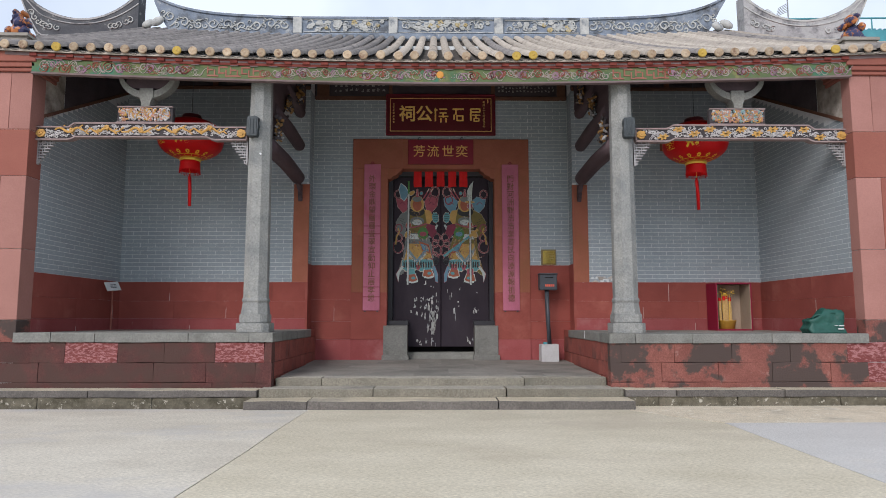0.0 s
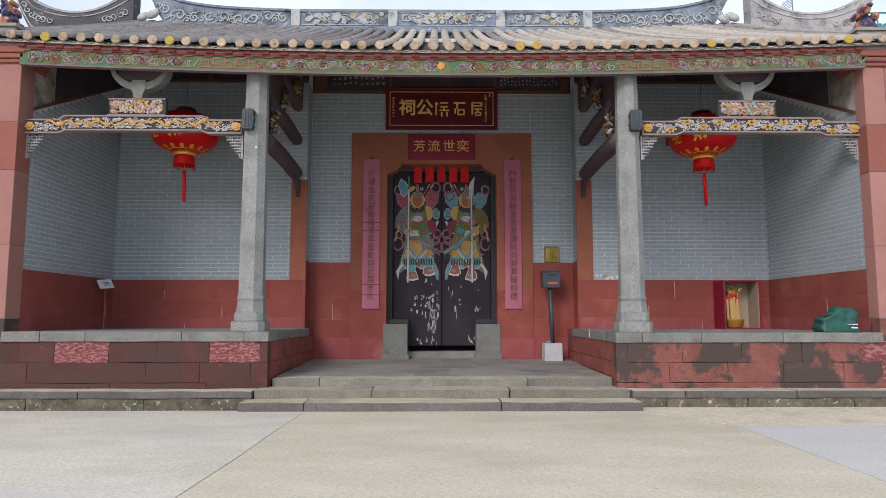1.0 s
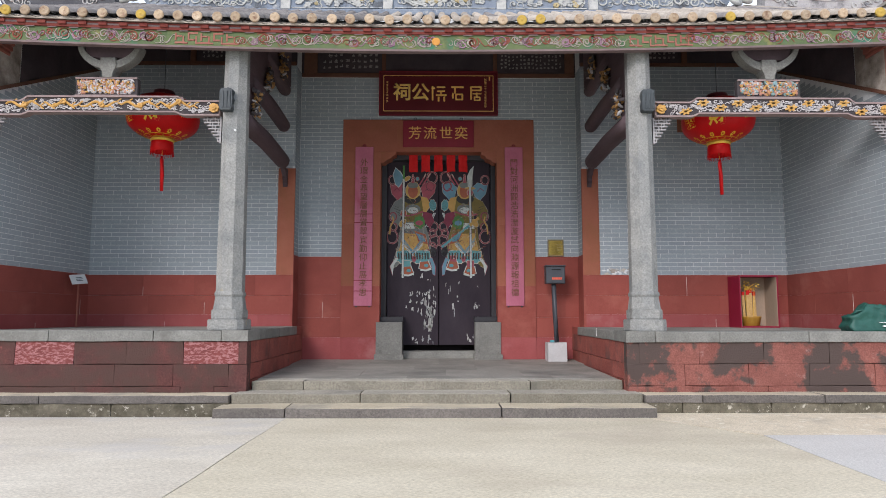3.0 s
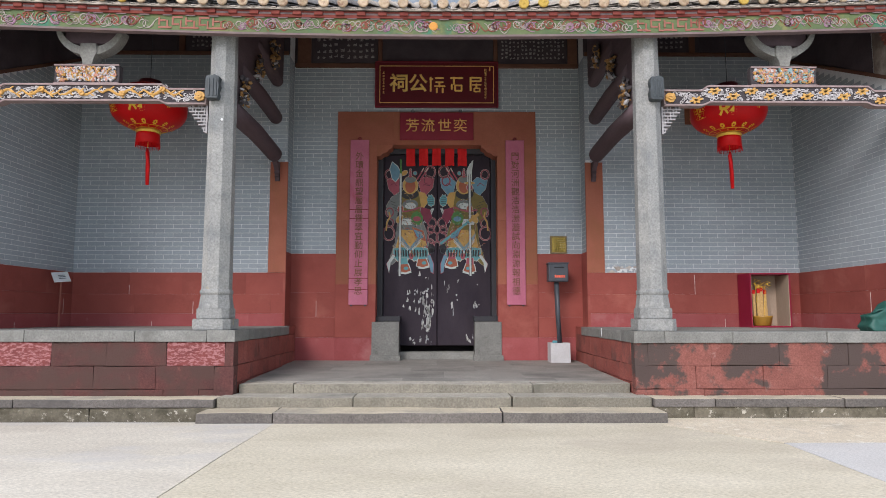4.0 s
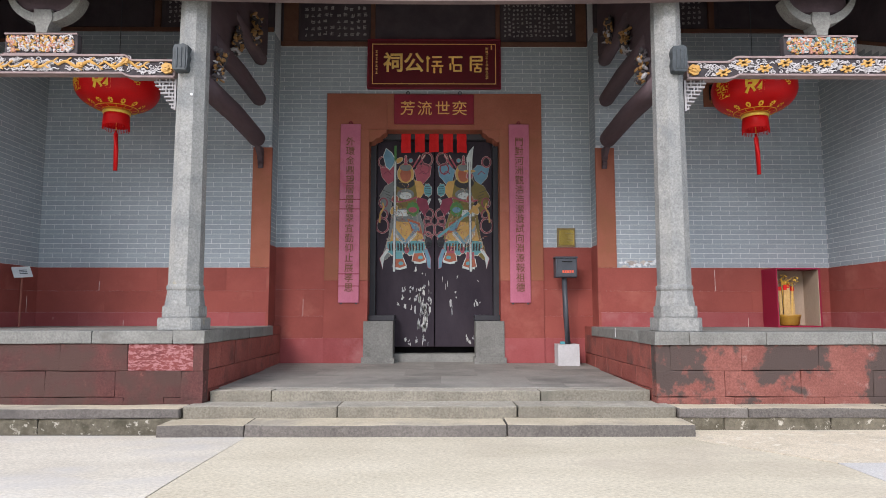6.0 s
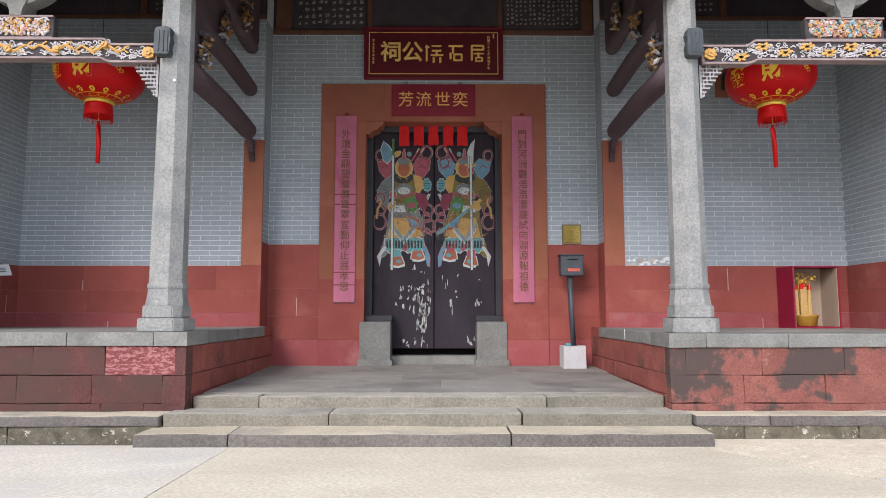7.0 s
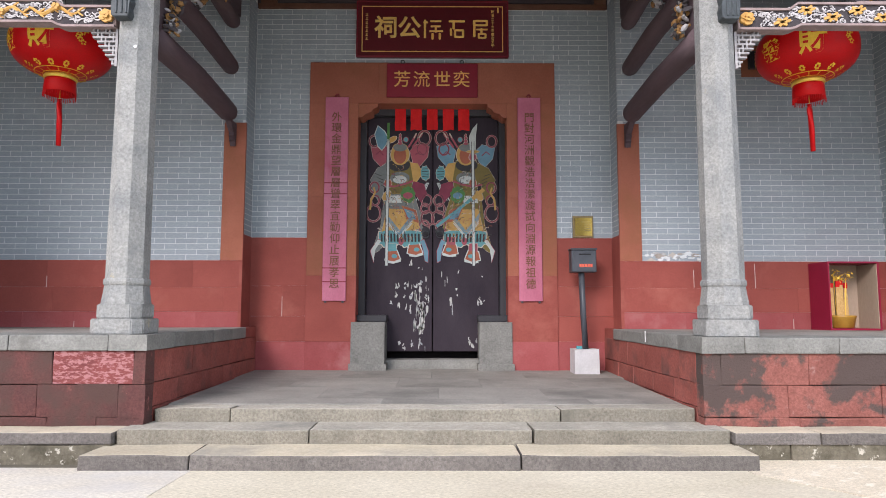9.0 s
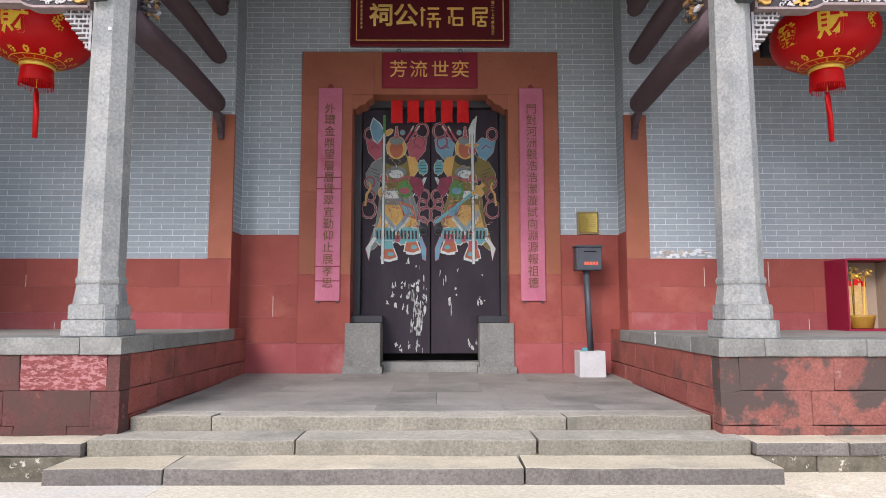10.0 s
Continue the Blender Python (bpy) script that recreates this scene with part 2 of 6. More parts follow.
M["brass"] = material("polished_brass", (0.42, 0.29, 0.07), (0.52, 0.36, 0.09), 3, 0.16, 0.03, 60, metal=1.0)
M["brass_d"] = material("dull_brass_rim", (0.20, 0.15, 0.07), (0.26, 0.19, 0.09), 8, 0.5, 0.1, 60, metal=0.6)
M["box"] = material("slate_grey_enamel", (0.045, 0.052, 0.062), (0.065, 0.073, 0.085), 6, 0.45, 0.05, 80)
M["cast"] = material("pale_cast_concrete", (0.46, 0.46, 0.46), (0.56, 0.56, 0.56), 5, 0.9, 0.2, 80, stain=(0.36, 0.36, 0.36), stain_scale=5)
M["orange_t"] = material("orange_red_lettering", (0.62, 0.09, 0.05), (0.7, 0.13, 0.07), 10, 0.6, 0, 60)
M["shrine"] = material("magenta_red_panel", (0.23, 0.006, 0.03), (0.28, 0.010, 0.04), 2, 0.5, 0.03, 60)
M["shrine_in"] = material("bare_board_lining", (0.34, 0.26, 0.19), (0.42, 0.33, 0.25), 2, 0.75, 0.08, 60, stretch=(1, 1, 0.3))
M["pot"] = material("ochre_glazed_pot", (0.32, 0.17, 0.025), (0.40, 0.22, 0.035), 5, 0.35, 0.05, 60)
M["paper"] = material("printed_gold_paper", (0.50, 0.30, 0.10), (0.62, 0.42, 0.17), 30, 0.6, 0.05, 60)
M["bag"] = material("dark_green_nylon", (0.010, 0.066, 0.050), (0.018, 0.10, 0.078), 4, 0.5, 0.3, 30)
M["white"] = material("white_print", (0.66, 0.66, 0.66), (0.78, 0.78, 0.78), 10, 0.6, 0, 60)
M["sign"] = material("pale_sign_board", (0.55, 0.57, 0.57), (0.66, 0.68, 0.68), 4, 0.6, 0.05, 60)
M["mural"] = material("blackened_mural_panel", (0.055, 0.043, 0.050), (0.085, 0.068, 0.074), 4, 0.8, 0.1, 60)
M["mural_f"] = material("brown_mural_frame", (0.11, 0.05, 0.035), (0.17, 0.085, 0.055), 4, 0.8, 0.1, 60)
M["ink_w"] = material("pale_inscription", (0.30, 0.29, 0.27), (0.40, 0.38, 0.35), 20, 0.85, 0, 60)
M["plaster"] = material("stained_white_plaster", (0.40, 0.36, 0.31), (0.52, 0.48, 0.42), 2.2, 0.9, 0.1, 60, stain=(0.16, 0.13, 0.11), stain_scale=1.4, stain_at=(0.45, 0.62))
M["tag"] = material("bright_red_paper", (0.52, 0.012, 0.012), (0.62, 0.02, 0.018), 6, 0.7, 0.05, 60)
M["teal"] = material("teal_roof_sheet", (0.05, 0.24, 0.28), (0.08, 0.32, 0.36), 2, 0.6, 0.05, 40)
M["ceram_b"] = material("blue_glazed_ceramic", (0.02, 0.025, 0.07), (0.05, 0.05, 0.12), 8, 0.3, 0.1, 40, second=(0.45, 0.16, 0.05), second_at=(0.50, 0.54), second_scale=7)
M["wire"] = material("grey_metal_rod", (0.25, 0.26, 0.27), (0.34, 0.35, 0.36), 10, 0.5, 0, 60, metal=0.4)
M["box_st"] = material("weathered_roof_box_stone", (0.26, 0.24, 0.21), (0.36, 0.33, 0.29), 5, 0.9, 0.2, 50)
M["gilt_mid"] = material("aged_gilding", (0.72, 0.42, 0.12), (0.84, 0.52, 0.16), 30, 0.42, 0.3, 90, metal=0.2)
# the shade in the grooves is put into the pan tiles' dark colour
M["pan"] = material("pan_tile_with_groove_shade", (0.085, 0.08, 0.075), (0.14, 0.13, 0.12), 9, 0.9, 0.3, 40)
M["carve_l"] = material("pale_grey_lattice", (0.26, 0.25, 0.25), (0.38, 0.37, 0.37), 20, 0.85, 0.2, 60)
# riser and tread colours: risers darker and rougher, treads paler
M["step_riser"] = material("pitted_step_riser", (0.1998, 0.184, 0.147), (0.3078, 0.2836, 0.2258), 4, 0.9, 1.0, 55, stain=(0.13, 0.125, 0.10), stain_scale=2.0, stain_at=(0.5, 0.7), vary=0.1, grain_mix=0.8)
M["step_tread"] = material("pale_tan_tread", (0.4485, 0.3942, 0.2915), (0.575, 0.504, 0.3763), 2.4, 0.85, 0.4, 45, stain=(0.26, 0.245, 0.21), stain_scale=1.6, stain_at=(0.5, 0.72), vary=0.06, grain_mix=0.45)

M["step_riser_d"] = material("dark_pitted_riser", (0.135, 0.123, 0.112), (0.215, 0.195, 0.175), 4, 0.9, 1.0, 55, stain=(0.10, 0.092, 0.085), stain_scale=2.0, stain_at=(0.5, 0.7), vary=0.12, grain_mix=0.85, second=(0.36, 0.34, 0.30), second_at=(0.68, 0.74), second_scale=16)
M["step_tread_g"] = material("mid_grey_tread", (0.318, 0.2992, 0.2499), (0.4452, 0.4148, 0.3468), 2.4, 0.85, 0.5, 40, stain=(0.21, 0.20, 0.175), stain_scale=1.6, stain_at=(0.5, 0.72), vary=0.06, grain_mix=0.6)
M["red_low"] = material("crimson_lower_course", (0.265, 0.058, 0.058), (0.34, 0.095, 0.092), 2.2, 0.8, 0.25, 60, stain=(0.37, 0.15, 0.14), stain_scale=1.8, stain_at=(0.55, 0.75), vary=0.05, second=(0.46, 0.27, 0.24), second_at=(0.72, 0.75), second_scale=6)

# ---- building helpers ----
def box(bm, x0, x1, y0, y1, z0, z1, bevel=0.0):
    vs = [bm.verts.new((x, y, z)) for x in (x0, x1) for y in (y0, y1) for z in (z0, z1)]
    quads = ((0, 1, 3, 2), (4, 6, 7, 5), (0, 4, 5, 1), (2, 3, 7, 6), (0, 2, 6, 4), (1, 5, 7, 3))
    fs = [bm.faces.new([vs[i] for i in q]) for q in quads]
    if bevel:
        es = list({e for f in fs for e in f.edges})
        bmesh.ops.bevel(bm, geom=es, offset=bevel, segments=1, affect="EDGES")
    return bm


def boxm(*a, **k):
    return box(bmesh.new(), *a, **k)


def extrude_outline(bm, pts, depth, to_world):
    """A flat outline (u, v) given thickness; to_world(u, v, d) gives the place."""
    n = len(pts)
    a = [bm.verts.new(to_world(u, v, 0.0)) for u, v in pts]
    b = [bm.verts.new(to_world(u, v, depth)) for u, v in pts]
    bm.faces.new(a)
    bm.faces.new(b[::-1])
    for i in range(n):
        bm.faces.new((a[i], b[i], b[(i + 1) % n], a[(i + 1) % n]))
    return bm


def facing(y, depth_sign=-1):
    """Places on an upright plane that faces the courtyard."""
    return lambda u, v, d: (u, y + depth_sign * d, v)


def tube(bm, pts, radii, sides=8, caps=True):
    """A round tube along pts."""
    rings = []
    pts = [Vector(p) for p in pts]
    if not isinstance(radii, (list, tuple)):
        radii = [radii] * len(pts)
    for i, p in enumerate(pts):
        d = (pts[min(i + 1, len(pts) - 1)] - pts[max(i - 1, 0)]).normalized()
        side = d.cross(Vector((0, 0, 1)))
        if side.length < 0.05:
            side = d.cross(Vector((0, 1, 0)))
        side.normalize()
        up = side.cross(d)
        rings.append([bm.verts.new(p + radii[i] * (math.cos(a) * side + math.sin(a) * up)) for a in (2 * math.pi * k / sides for k in range(sides))])
    for r, s in zip(rings, rings[1:]):
        for k in range(sides):
            bm.faces.new((r[k], r[(k + 1) % sides], s[(k + 1) % sides], s[k]))
    if caps:
        bm.faces.new(rings[0][::-1])
        bm.faces.new(rings[-1])
    return bm


def lathe(bm, cx, cy, profile, sides=24, phase=0.0, squash=1.0):
    """Rings of (radius, z) round an upright axis; 8 sides and a phase give an octagon."""
    rings = []
    for r, z in profile:
        rings.append([bm.verts.new((cx + r * math.cos(a), cy + r * squash * math.sin(a), z)) for a in (phase + 2 * math.pi * k / sides for k in range(sides))])
    for r, s in zip(rings, rings[1:]):
        for k in range(sides):
            bm.faces.new((r[k], r[(k + 1) % sides], s[(k + 1) % sides], s[k]))
    bm.faces.new(rings[0][::-1])
    bm.faces.new(rings[-1])
    return bm


def chamfer_ring(h, c):
    return [(-h, -h + c), (-h + c, -h), (h - c, -h), (h, -h + c), (h, h - c), (h - c, h), (-h + c, h), (-h, h - c)]


def to_mesh(name, bm, mat, smooth=False):
    bmesh.ops.recalc_face_normals(bm, faces=bm.faces)
    me = bpy.data.meshes.new(name)
    bm.to_mesh(me)
    bm.free()
    for mt in (mat if isinstance(mat, (list, tuple)) else [mat]):
        me.materials.append(M[mt])
    if smooth:
        for p in me.polygons:
            p.use_smooth = True
    return me


def part(name, bm, mat, parent, label="", smooth=False):
    ob = new(name, to_mesh(name, bm, mat, smooth))
    ob.parent = parent
    return tagged(ob, label) if label else ob


def thing(name, label, category, group="", bm=None, mat=None, smooth=False, at=(0, 0, 0)):
    ob = new(name, to_mesh(name, bm, mat, smooth) if bm else None)
    ob.location = at
    return tagged(ob, label, category, group)


def structure(name, label, bm=None, mat=None, category=""):
    ob = new(name, to_mesh(name, bm, mat) if bm else None)
    return tagged(ob, label, category or name.split("_")[0], kind="structure")


def worn_box(bm, x0, x1, y0, y1, z0, z1, r=0.01, wobble=0.004, seed=0):
    """A stone with softened, slightly uneven edges."""
    rnd = random.Random(seed)
    b = bmesh.new()
    box(b, x0, x1, y0, y1, z0, z1)
    long = max(x1 - x0, y1 - y0)
    if long > 0.5:
        cut = max(1, int(long / 0.3))
        es = [e for e in b.edges if abs((e.verts[0].co - e.verts[1].co).length - long) < 1e-4]
        bmesh.ops.subdivide_edges(b, edges=es, cuts=cut, use_grid_fill=True)
    for v in b.verts:
        v.co += Vector((rnd.uniform(-1, 1), rnd.uniform(-1, 1), rnd.uniform(-1, 1))) * wobble
    es = [e for e in b.edges if len(e.link_faces) == 2 and e.calc_face_angle(0) > 0.8]
    bmesh.ops.bevel(b, geom=es, offset=r, segments=2, affect="EDGES", profile=0.6)
    me = bpy.data.meshes.new("tmp")
    b.to_mesh(me)
    b.free()
    bm.from_mesh(me)
    bpy.data.meshes.remove(me)
    return bm


def lettering(text, size, mat, parent, m, name="lettering", extrude=0.004, squash=1.0, bold=0.0, round_off=0.0):
    cu = bpy.data.curves.new("text", "FONT")
    cu.body, cu.size, cu.extrude, cu.align_x, cu.align_y = text, size, extrude, "CENTER", "CENTER"
    cu.offset = bold - round_off
    cu.bevel_depth, cu.bevel_resolution = round_off, 1
    tmp = new("tmp_text", cu)
    me = bpy.data.meshes.new_from_object(tmp.evaluated_get(bpy.context.evaluated_depsgraph_get()))
    bpy.data.objects.remove(tmp)
    me.transform(m @ Matrix.Diagonal((squash, 1, 1, 1)))
    me.materials.clear()
    me.materials.append(M[mat])
    ob = new(name, me)
    ob.parent = parent
    return ob


def upright(x, y, z):
    """A pose for lettering that faces the courtyard."""
    return pose(x, y, z, 90, 0, 0)


# ---- plan (metres): x right, y into the building, z up; the plinth's front is y = 0 ----
XL, XR = -5.05, 5.11          # inner faces of the end walls
PX = 2.0                      # plinth sides along the central bay
YS, YD = 2.54, 2.87           # side wall and door wall faces
FLOOR0, FLOOR1 = 0.286, 0.335   # central floor, front and back
TOP, TOP_E = 0.83, 0.814      # top of the coping slabs; the paving of the east bench
DADO, DADO_C = 1.57, 1.865    # top of the red dado, side bays and central bay
EAVE_Y, EAVE_Z, SLOPE = -0.12, 4.16, 0.485


def sag(x):
    return 0.115 * min(abs(x) / 5.05, 1.3) ** 1.8


def rise(d):
    """The roof's hollow slope: flatter at the eave, steeper towards the ridge."""
    return 0.445 * d + 0.0085 * d * max(d, 0.0)


def roof_z(y, x=0.0):
    return EAVE_Z + sag(x) + rise(y - EAVE_Y)


# ---- ground ----
ground = structure("ground", "dusty earth under cracked concrete paving", boxm(-80, 80, -70, 90, -0.4, -0.03), "earth")
paving = structure("pavement", "sun-bleached concrete yard in large cracked slabs")


def slab(pts, mat, label="", top=0.0):
    bm = bmesh.new()
    extrude_outline(bm, pts, 0.12, lambda u, v, d: (u, v, top - d))
    return part("slab", bm, mat, paving, label)


slab([(-40, -60), (-1.56, -60), (-1.535, -4.0), (-1.50, -2.8), (-1.50, -1.9), (-1.46, -0.45), (-40, -0.2)], "concrete_l", "pale bleached concrete")
slab([(-1.551, -60), (2.62, -60), (2.66, -3.8), (2.70, -1.5), (2.05, -0.62), (2.05, -0.2), (-1.451, -0.2), (-1.491, -1.9), (-1.491, -2.8), (-1.526, -4.0)], "concrete", "warm tan concrete")
slab([(2.627, -60), (40, -60), (40, -1.35), (2.708, -1.45), (2.667, -3.8)], "concrete_r", "bluish grey concrete")
slab([(2.06, -0.615), (2.71, -1.44), (40, -1.34), (40, -0.2), (2.06, -0.2)], "concrete_s", "crumbly pale mortar strip")

# ---- steps, ledge and central floor ----
steps = thing("stone_steps", "three worn grey granite steps before the door", "steps")


def course(parent, name, xs, y0, y1, z0, z1, mat, r=0.016, wob=0.006, seed=1, gap=0.008):
    out = []
    for i, (a, b) in enumerate(zip(xs, xs[1:])):
        ob = part(name, worn_box(bmesh.new(), a + gap / 2, b - gap / 2, y0, y1, z0, z1, r, wob, seed * 31 + i), mat, parent)
        # faces that point up get the paler tread colour, all others the riser's
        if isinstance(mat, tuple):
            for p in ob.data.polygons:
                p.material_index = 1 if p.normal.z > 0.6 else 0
        out.append(ob)
    return out


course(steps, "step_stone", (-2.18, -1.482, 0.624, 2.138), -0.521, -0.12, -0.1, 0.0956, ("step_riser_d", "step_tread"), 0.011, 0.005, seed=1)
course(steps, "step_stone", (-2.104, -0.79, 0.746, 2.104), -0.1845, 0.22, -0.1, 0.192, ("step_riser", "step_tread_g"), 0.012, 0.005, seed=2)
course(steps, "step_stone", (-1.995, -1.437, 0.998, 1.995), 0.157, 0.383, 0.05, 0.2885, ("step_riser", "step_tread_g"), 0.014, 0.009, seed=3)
ledge = structure("ledge", "low granite ledge along the foot of the plinth", category="ledge")
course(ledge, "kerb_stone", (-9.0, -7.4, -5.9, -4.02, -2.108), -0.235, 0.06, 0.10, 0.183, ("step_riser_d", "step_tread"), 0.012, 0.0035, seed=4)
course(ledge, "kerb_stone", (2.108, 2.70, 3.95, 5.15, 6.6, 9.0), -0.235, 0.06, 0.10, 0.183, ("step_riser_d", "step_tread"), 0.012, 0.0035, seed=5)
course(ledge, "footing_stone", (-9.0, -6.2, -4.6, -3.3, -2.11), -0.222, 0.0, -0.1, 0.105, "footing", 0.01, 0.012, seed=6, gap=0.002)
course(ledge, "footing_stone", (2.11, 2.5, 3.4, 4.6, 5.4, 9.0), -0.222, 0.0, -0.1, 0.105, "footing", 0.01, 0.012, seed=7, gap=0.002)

floor = structure("floor", "grey stone paving of the raised porch", boxm(-2.3, 2.3, 0.36, 3.4, -0.1, 0.22), "earth")
fy = [0.385, 0.66, 1.35, 2.1, YD + 0.5]
fx = [[-1.985, -1.2, -0.35, 0.6, 1.3, 1.985], [-1.985, -0.9, 0.1, 1.0, 1.985], [-1.985, -1.3, -0.3, 0.5, 1.4, 1.985], [-2.1, -0.95, 0.02, 1.0, 2.1]]
for r in range(4):
    za = FLOOR0 + (FLOOR1 - FLOOR0) * fy[r] / YD
    zb = FLOOR0 + (FLOOR1 - FLOOR0) * fy[r + 1] / YD
    for a, b in zip(fx[r], fx[r][1:]):
        bm = boxm(a + 0.0012, b - 0.0012, fy[r] + 0.0012, fy[r + 1] - 0.0012, 0.2, za)
        for v in bm.verts:
            if v.co.z > 0.21 and v.co.y > fy[r] + 0.1:
                v.co.z = zb
        part("floor_slab", bm, "slate_floor", floor)

# ---- plinths of the two side bays ----
def plinth(side, x_out, mats, seed):
    """Courses of painted sandstone with a granite coping; side -1 or 1."""
    name = "plinth_west" if side < 0 else "plinth_east"
    inner, outer = side * PX, x_out
    lo, hi = min(inner, outer), max(inner, outer)
    drop = 0.0 if side < 0 else 0.012
    core = structure(name, "weathered red sandstone plinth with granite coping", boxm(lo + 0.03, hi, 0.05, YS + 0.3, 0.0, 0.70) if side > 0 else boxm(lo, hi - 0.03, 0.05, YS + 0.3, 0.0, 0.70), "red_pl")
    rnd = random.Random(seed)

    def blocks(zs, cuts, front_mats):
        for i, (a, b) in enumerate(zip(cuts, cuts[1:])):
            p, q = sorted((a, b))
            part("plinth_block", worn_box(bmesh.new(), p + 0.001, q - 0.001, 0.022, 0.16, zs[0] + 0.001, zs[1] - 0.001, 0.008, 0.005, seed * 97 + i + int(zs[0] * 100)), front_mats[i % len(front_mats)], core)

    end = side * 9.0
    blocks((0.475, 0.715), [side * v for v in mats["c1"]] + [end], mats["m1"])
    blocks((0.245, 0.475), [side * v for v in mats["c2"]] + [end], mats["m2"])
    blocks((0.178, 0.245), [side * v for v in mats["c3"]] + [end], mats["m3"])
    # the side that faces the steps
    for zs, ys in (((0.475, 0.715), (0.165, 0.50, 0.93, 1.4, 1.93, YD)), ((0.30, 0.475), (0.165, 0.62, 1.15, 1.75, 2.3, YD)), ((0.18, 0.30), (0.165, 0.9, 1.9, YD))):
        for i, (a, b) in enumerate(zip(ys, ys[1:])):
            p, q = sorted((side * (PX + 0.012), side * (PX + 0.1)))
            part("plinth_block", worn_box(bmesh.new(), p, q, a + 0.003, b - 0.003, zs[0] + 0.003, zs[1] - 0.003, 0.008, 0.004, seed * 53 + i + int(zs[0] * 100)), mats["side"], core)
    # coping
    cuts = mats["coping"]
    for i, (a, b) in enumerate(zip(cuts, cuts[1:])):
        p, q = sorted((side * a, side * b))
        part("coping_slab", worn_box(bmesh.new(), p + 0.002, q - 0.002, 0.0, 0.50, 0.715 - drop, TOP - drop, 0.01, 0.003, seed * 11 + i), "granite", core)
    for i, (a, b) in enumerate(((0.50, 1.42), (1.42, 2.44))):
        p, q = sorted((side * PX, side * (PX + 0.42)))
        part("coping_slab", worn_box(bmesh.new(), p, q, a + 0.002, b - 0.002, 0.716 - drop, TOP - drop, 0.01, 0.003, seed * 17 + i), "granite", core)
    # paving of the bench behind the coping
    p, q = sorted((side * (PX + 0.42), outer))
    part("bench_paving", boxm(p, q, 0.5, YS + 0.05, 0.69, TOP - drop - 0.004), "slate_floor", core)
    p, q = sorted((side * (PX + 0.014), side * (PX + 0.2)))
    part("plinth_block", boxm(p, q, 2.445, YD - 0.016, 0.716 - drop, TOP - drop - 0.003), "red", core)
    return core


plinth(-1, XL, dict(
    c1=(PX + 0.01, 2.10, 2.68, 3.28, 3.83, 4.45, 4.85, 5.25, 5.9, 7.3), m1=("red_pl", "pink_peel", "red_pl", "red_pl", "pink_peel", "red_pl", "red_pl", "red_pl", "red_pl", "red_pl"),
    c2=(PX + 0.01, 2.2, 2.5, 2.78, 3.4, 4.75, 5.9, 7.0), m2=("red_pl",), c3=(PX + 0.01, 2.35, 2.7, 3.8, 5.2, 6.8), m3=("red_pl",),
    side="red_side", coping=(PX, 2.28, 3.0, 4.1, 4.62, 5.06)), 3)
plinth(1, XR, dict(
    c1=(PX + 0.01, 2.14, 2.78, 3.47, 4.17, 4.86, 5.5, 6.6), m1=("red_pl_r", "red_pl_r", "red_pl_r", "red_pl_r", "red_pl_r", "pink_peel", "red_pl_r"),
    c2=(PX + 0.01, 2.62, 3.30, 3.95, 4.65, 5.1, 6.0), m2=("red_pl_r", "red_pl_r", "red_pl_r", "red_pl_r", "red_pl_r", "pink_peel"), c3=(PX + 0.01, 2.7, 3.5, 5.4), m3=("red_pl_r",),
    side="red_side", coping=(PX, 2.31, 3.0, 3.95, 5.12)), 5)

# ---- walls ----
COURSE, BRICK = 0.0617, 0.238
BRICK_FULL = None


def brick_mesh():
    global BRICK_FULL
    if BRICK_FULL is None:
        BRICK_FULL = to_mesh("brick", boxm(-0.5, 0.5, -0.5, 0.5, -0.5, 0.5), "brick")
    return BRICK_FULL


def lay_bricks(parent, axis, face, toward, u0, u1, z0, zmax, skip=None, limit=300, seed=0):
    """Bricks on an upright plane. axis 'x': the wall runs along x at y = face; toward: the side that shows."""
    rnd = random.Random(seed)
    rest = []
    made = 0
    joint = 0.0060
    row = 0
    z = z0
    while z + COURSE <= zmax((u0 + u1) / 2) + 2.0:
        u = u0 - (BRICK / 2 if row % 2 else 0.0) - 0.06
        while u < u1:
            a, b = max(u + joint / 2, u0), min(u + BRICK - joint / 2, u1)
            u += BRICK
            if b - a < 0.02:
                continue
            za, zb = z + joint / 2, z + COURSE - joint / 2
            top = min(zmax(a), zmax(b))
            if zb > top:
                continue
            if skip and skip(a, b, za, zb):
                continue
            proud = 0.0008 + rnd.uniform(0, 0.0012)
            c, s = ((a + b) / 2, (b - a)), (za + zb) / 2
            if made < limit:
                ob = new("brick", brick_mesh())
                ob.parent = parent
                if axis == "x":
                    ob.location, ob.scale = (c[0], face + toward * (proud - 0.02), s), (c[1], 0.04, zb - za)
                else:
                    ob.location, ob.scale = (face + toward * (proud - 0.02), c[0], s), (0.04, c[1], zb - za)
                made += 1
            else:
                rest.append((a, b, za, zb, proud))
        z += COURSE
        row += 1
    if rest:
        bm = bmesh.new()
        for a, b, za, zb, proud in rest:
            f = sorted((face + toward * proud, face - toward * 0.02))
            box(bm, *((a, b, f[0], f[1], za, zb) if axis == "x" else (f[0], f[1], a, b, za, zb)))
        tagged(part("upper_bricks", bm, "brick_j", parent), kind="stuff")


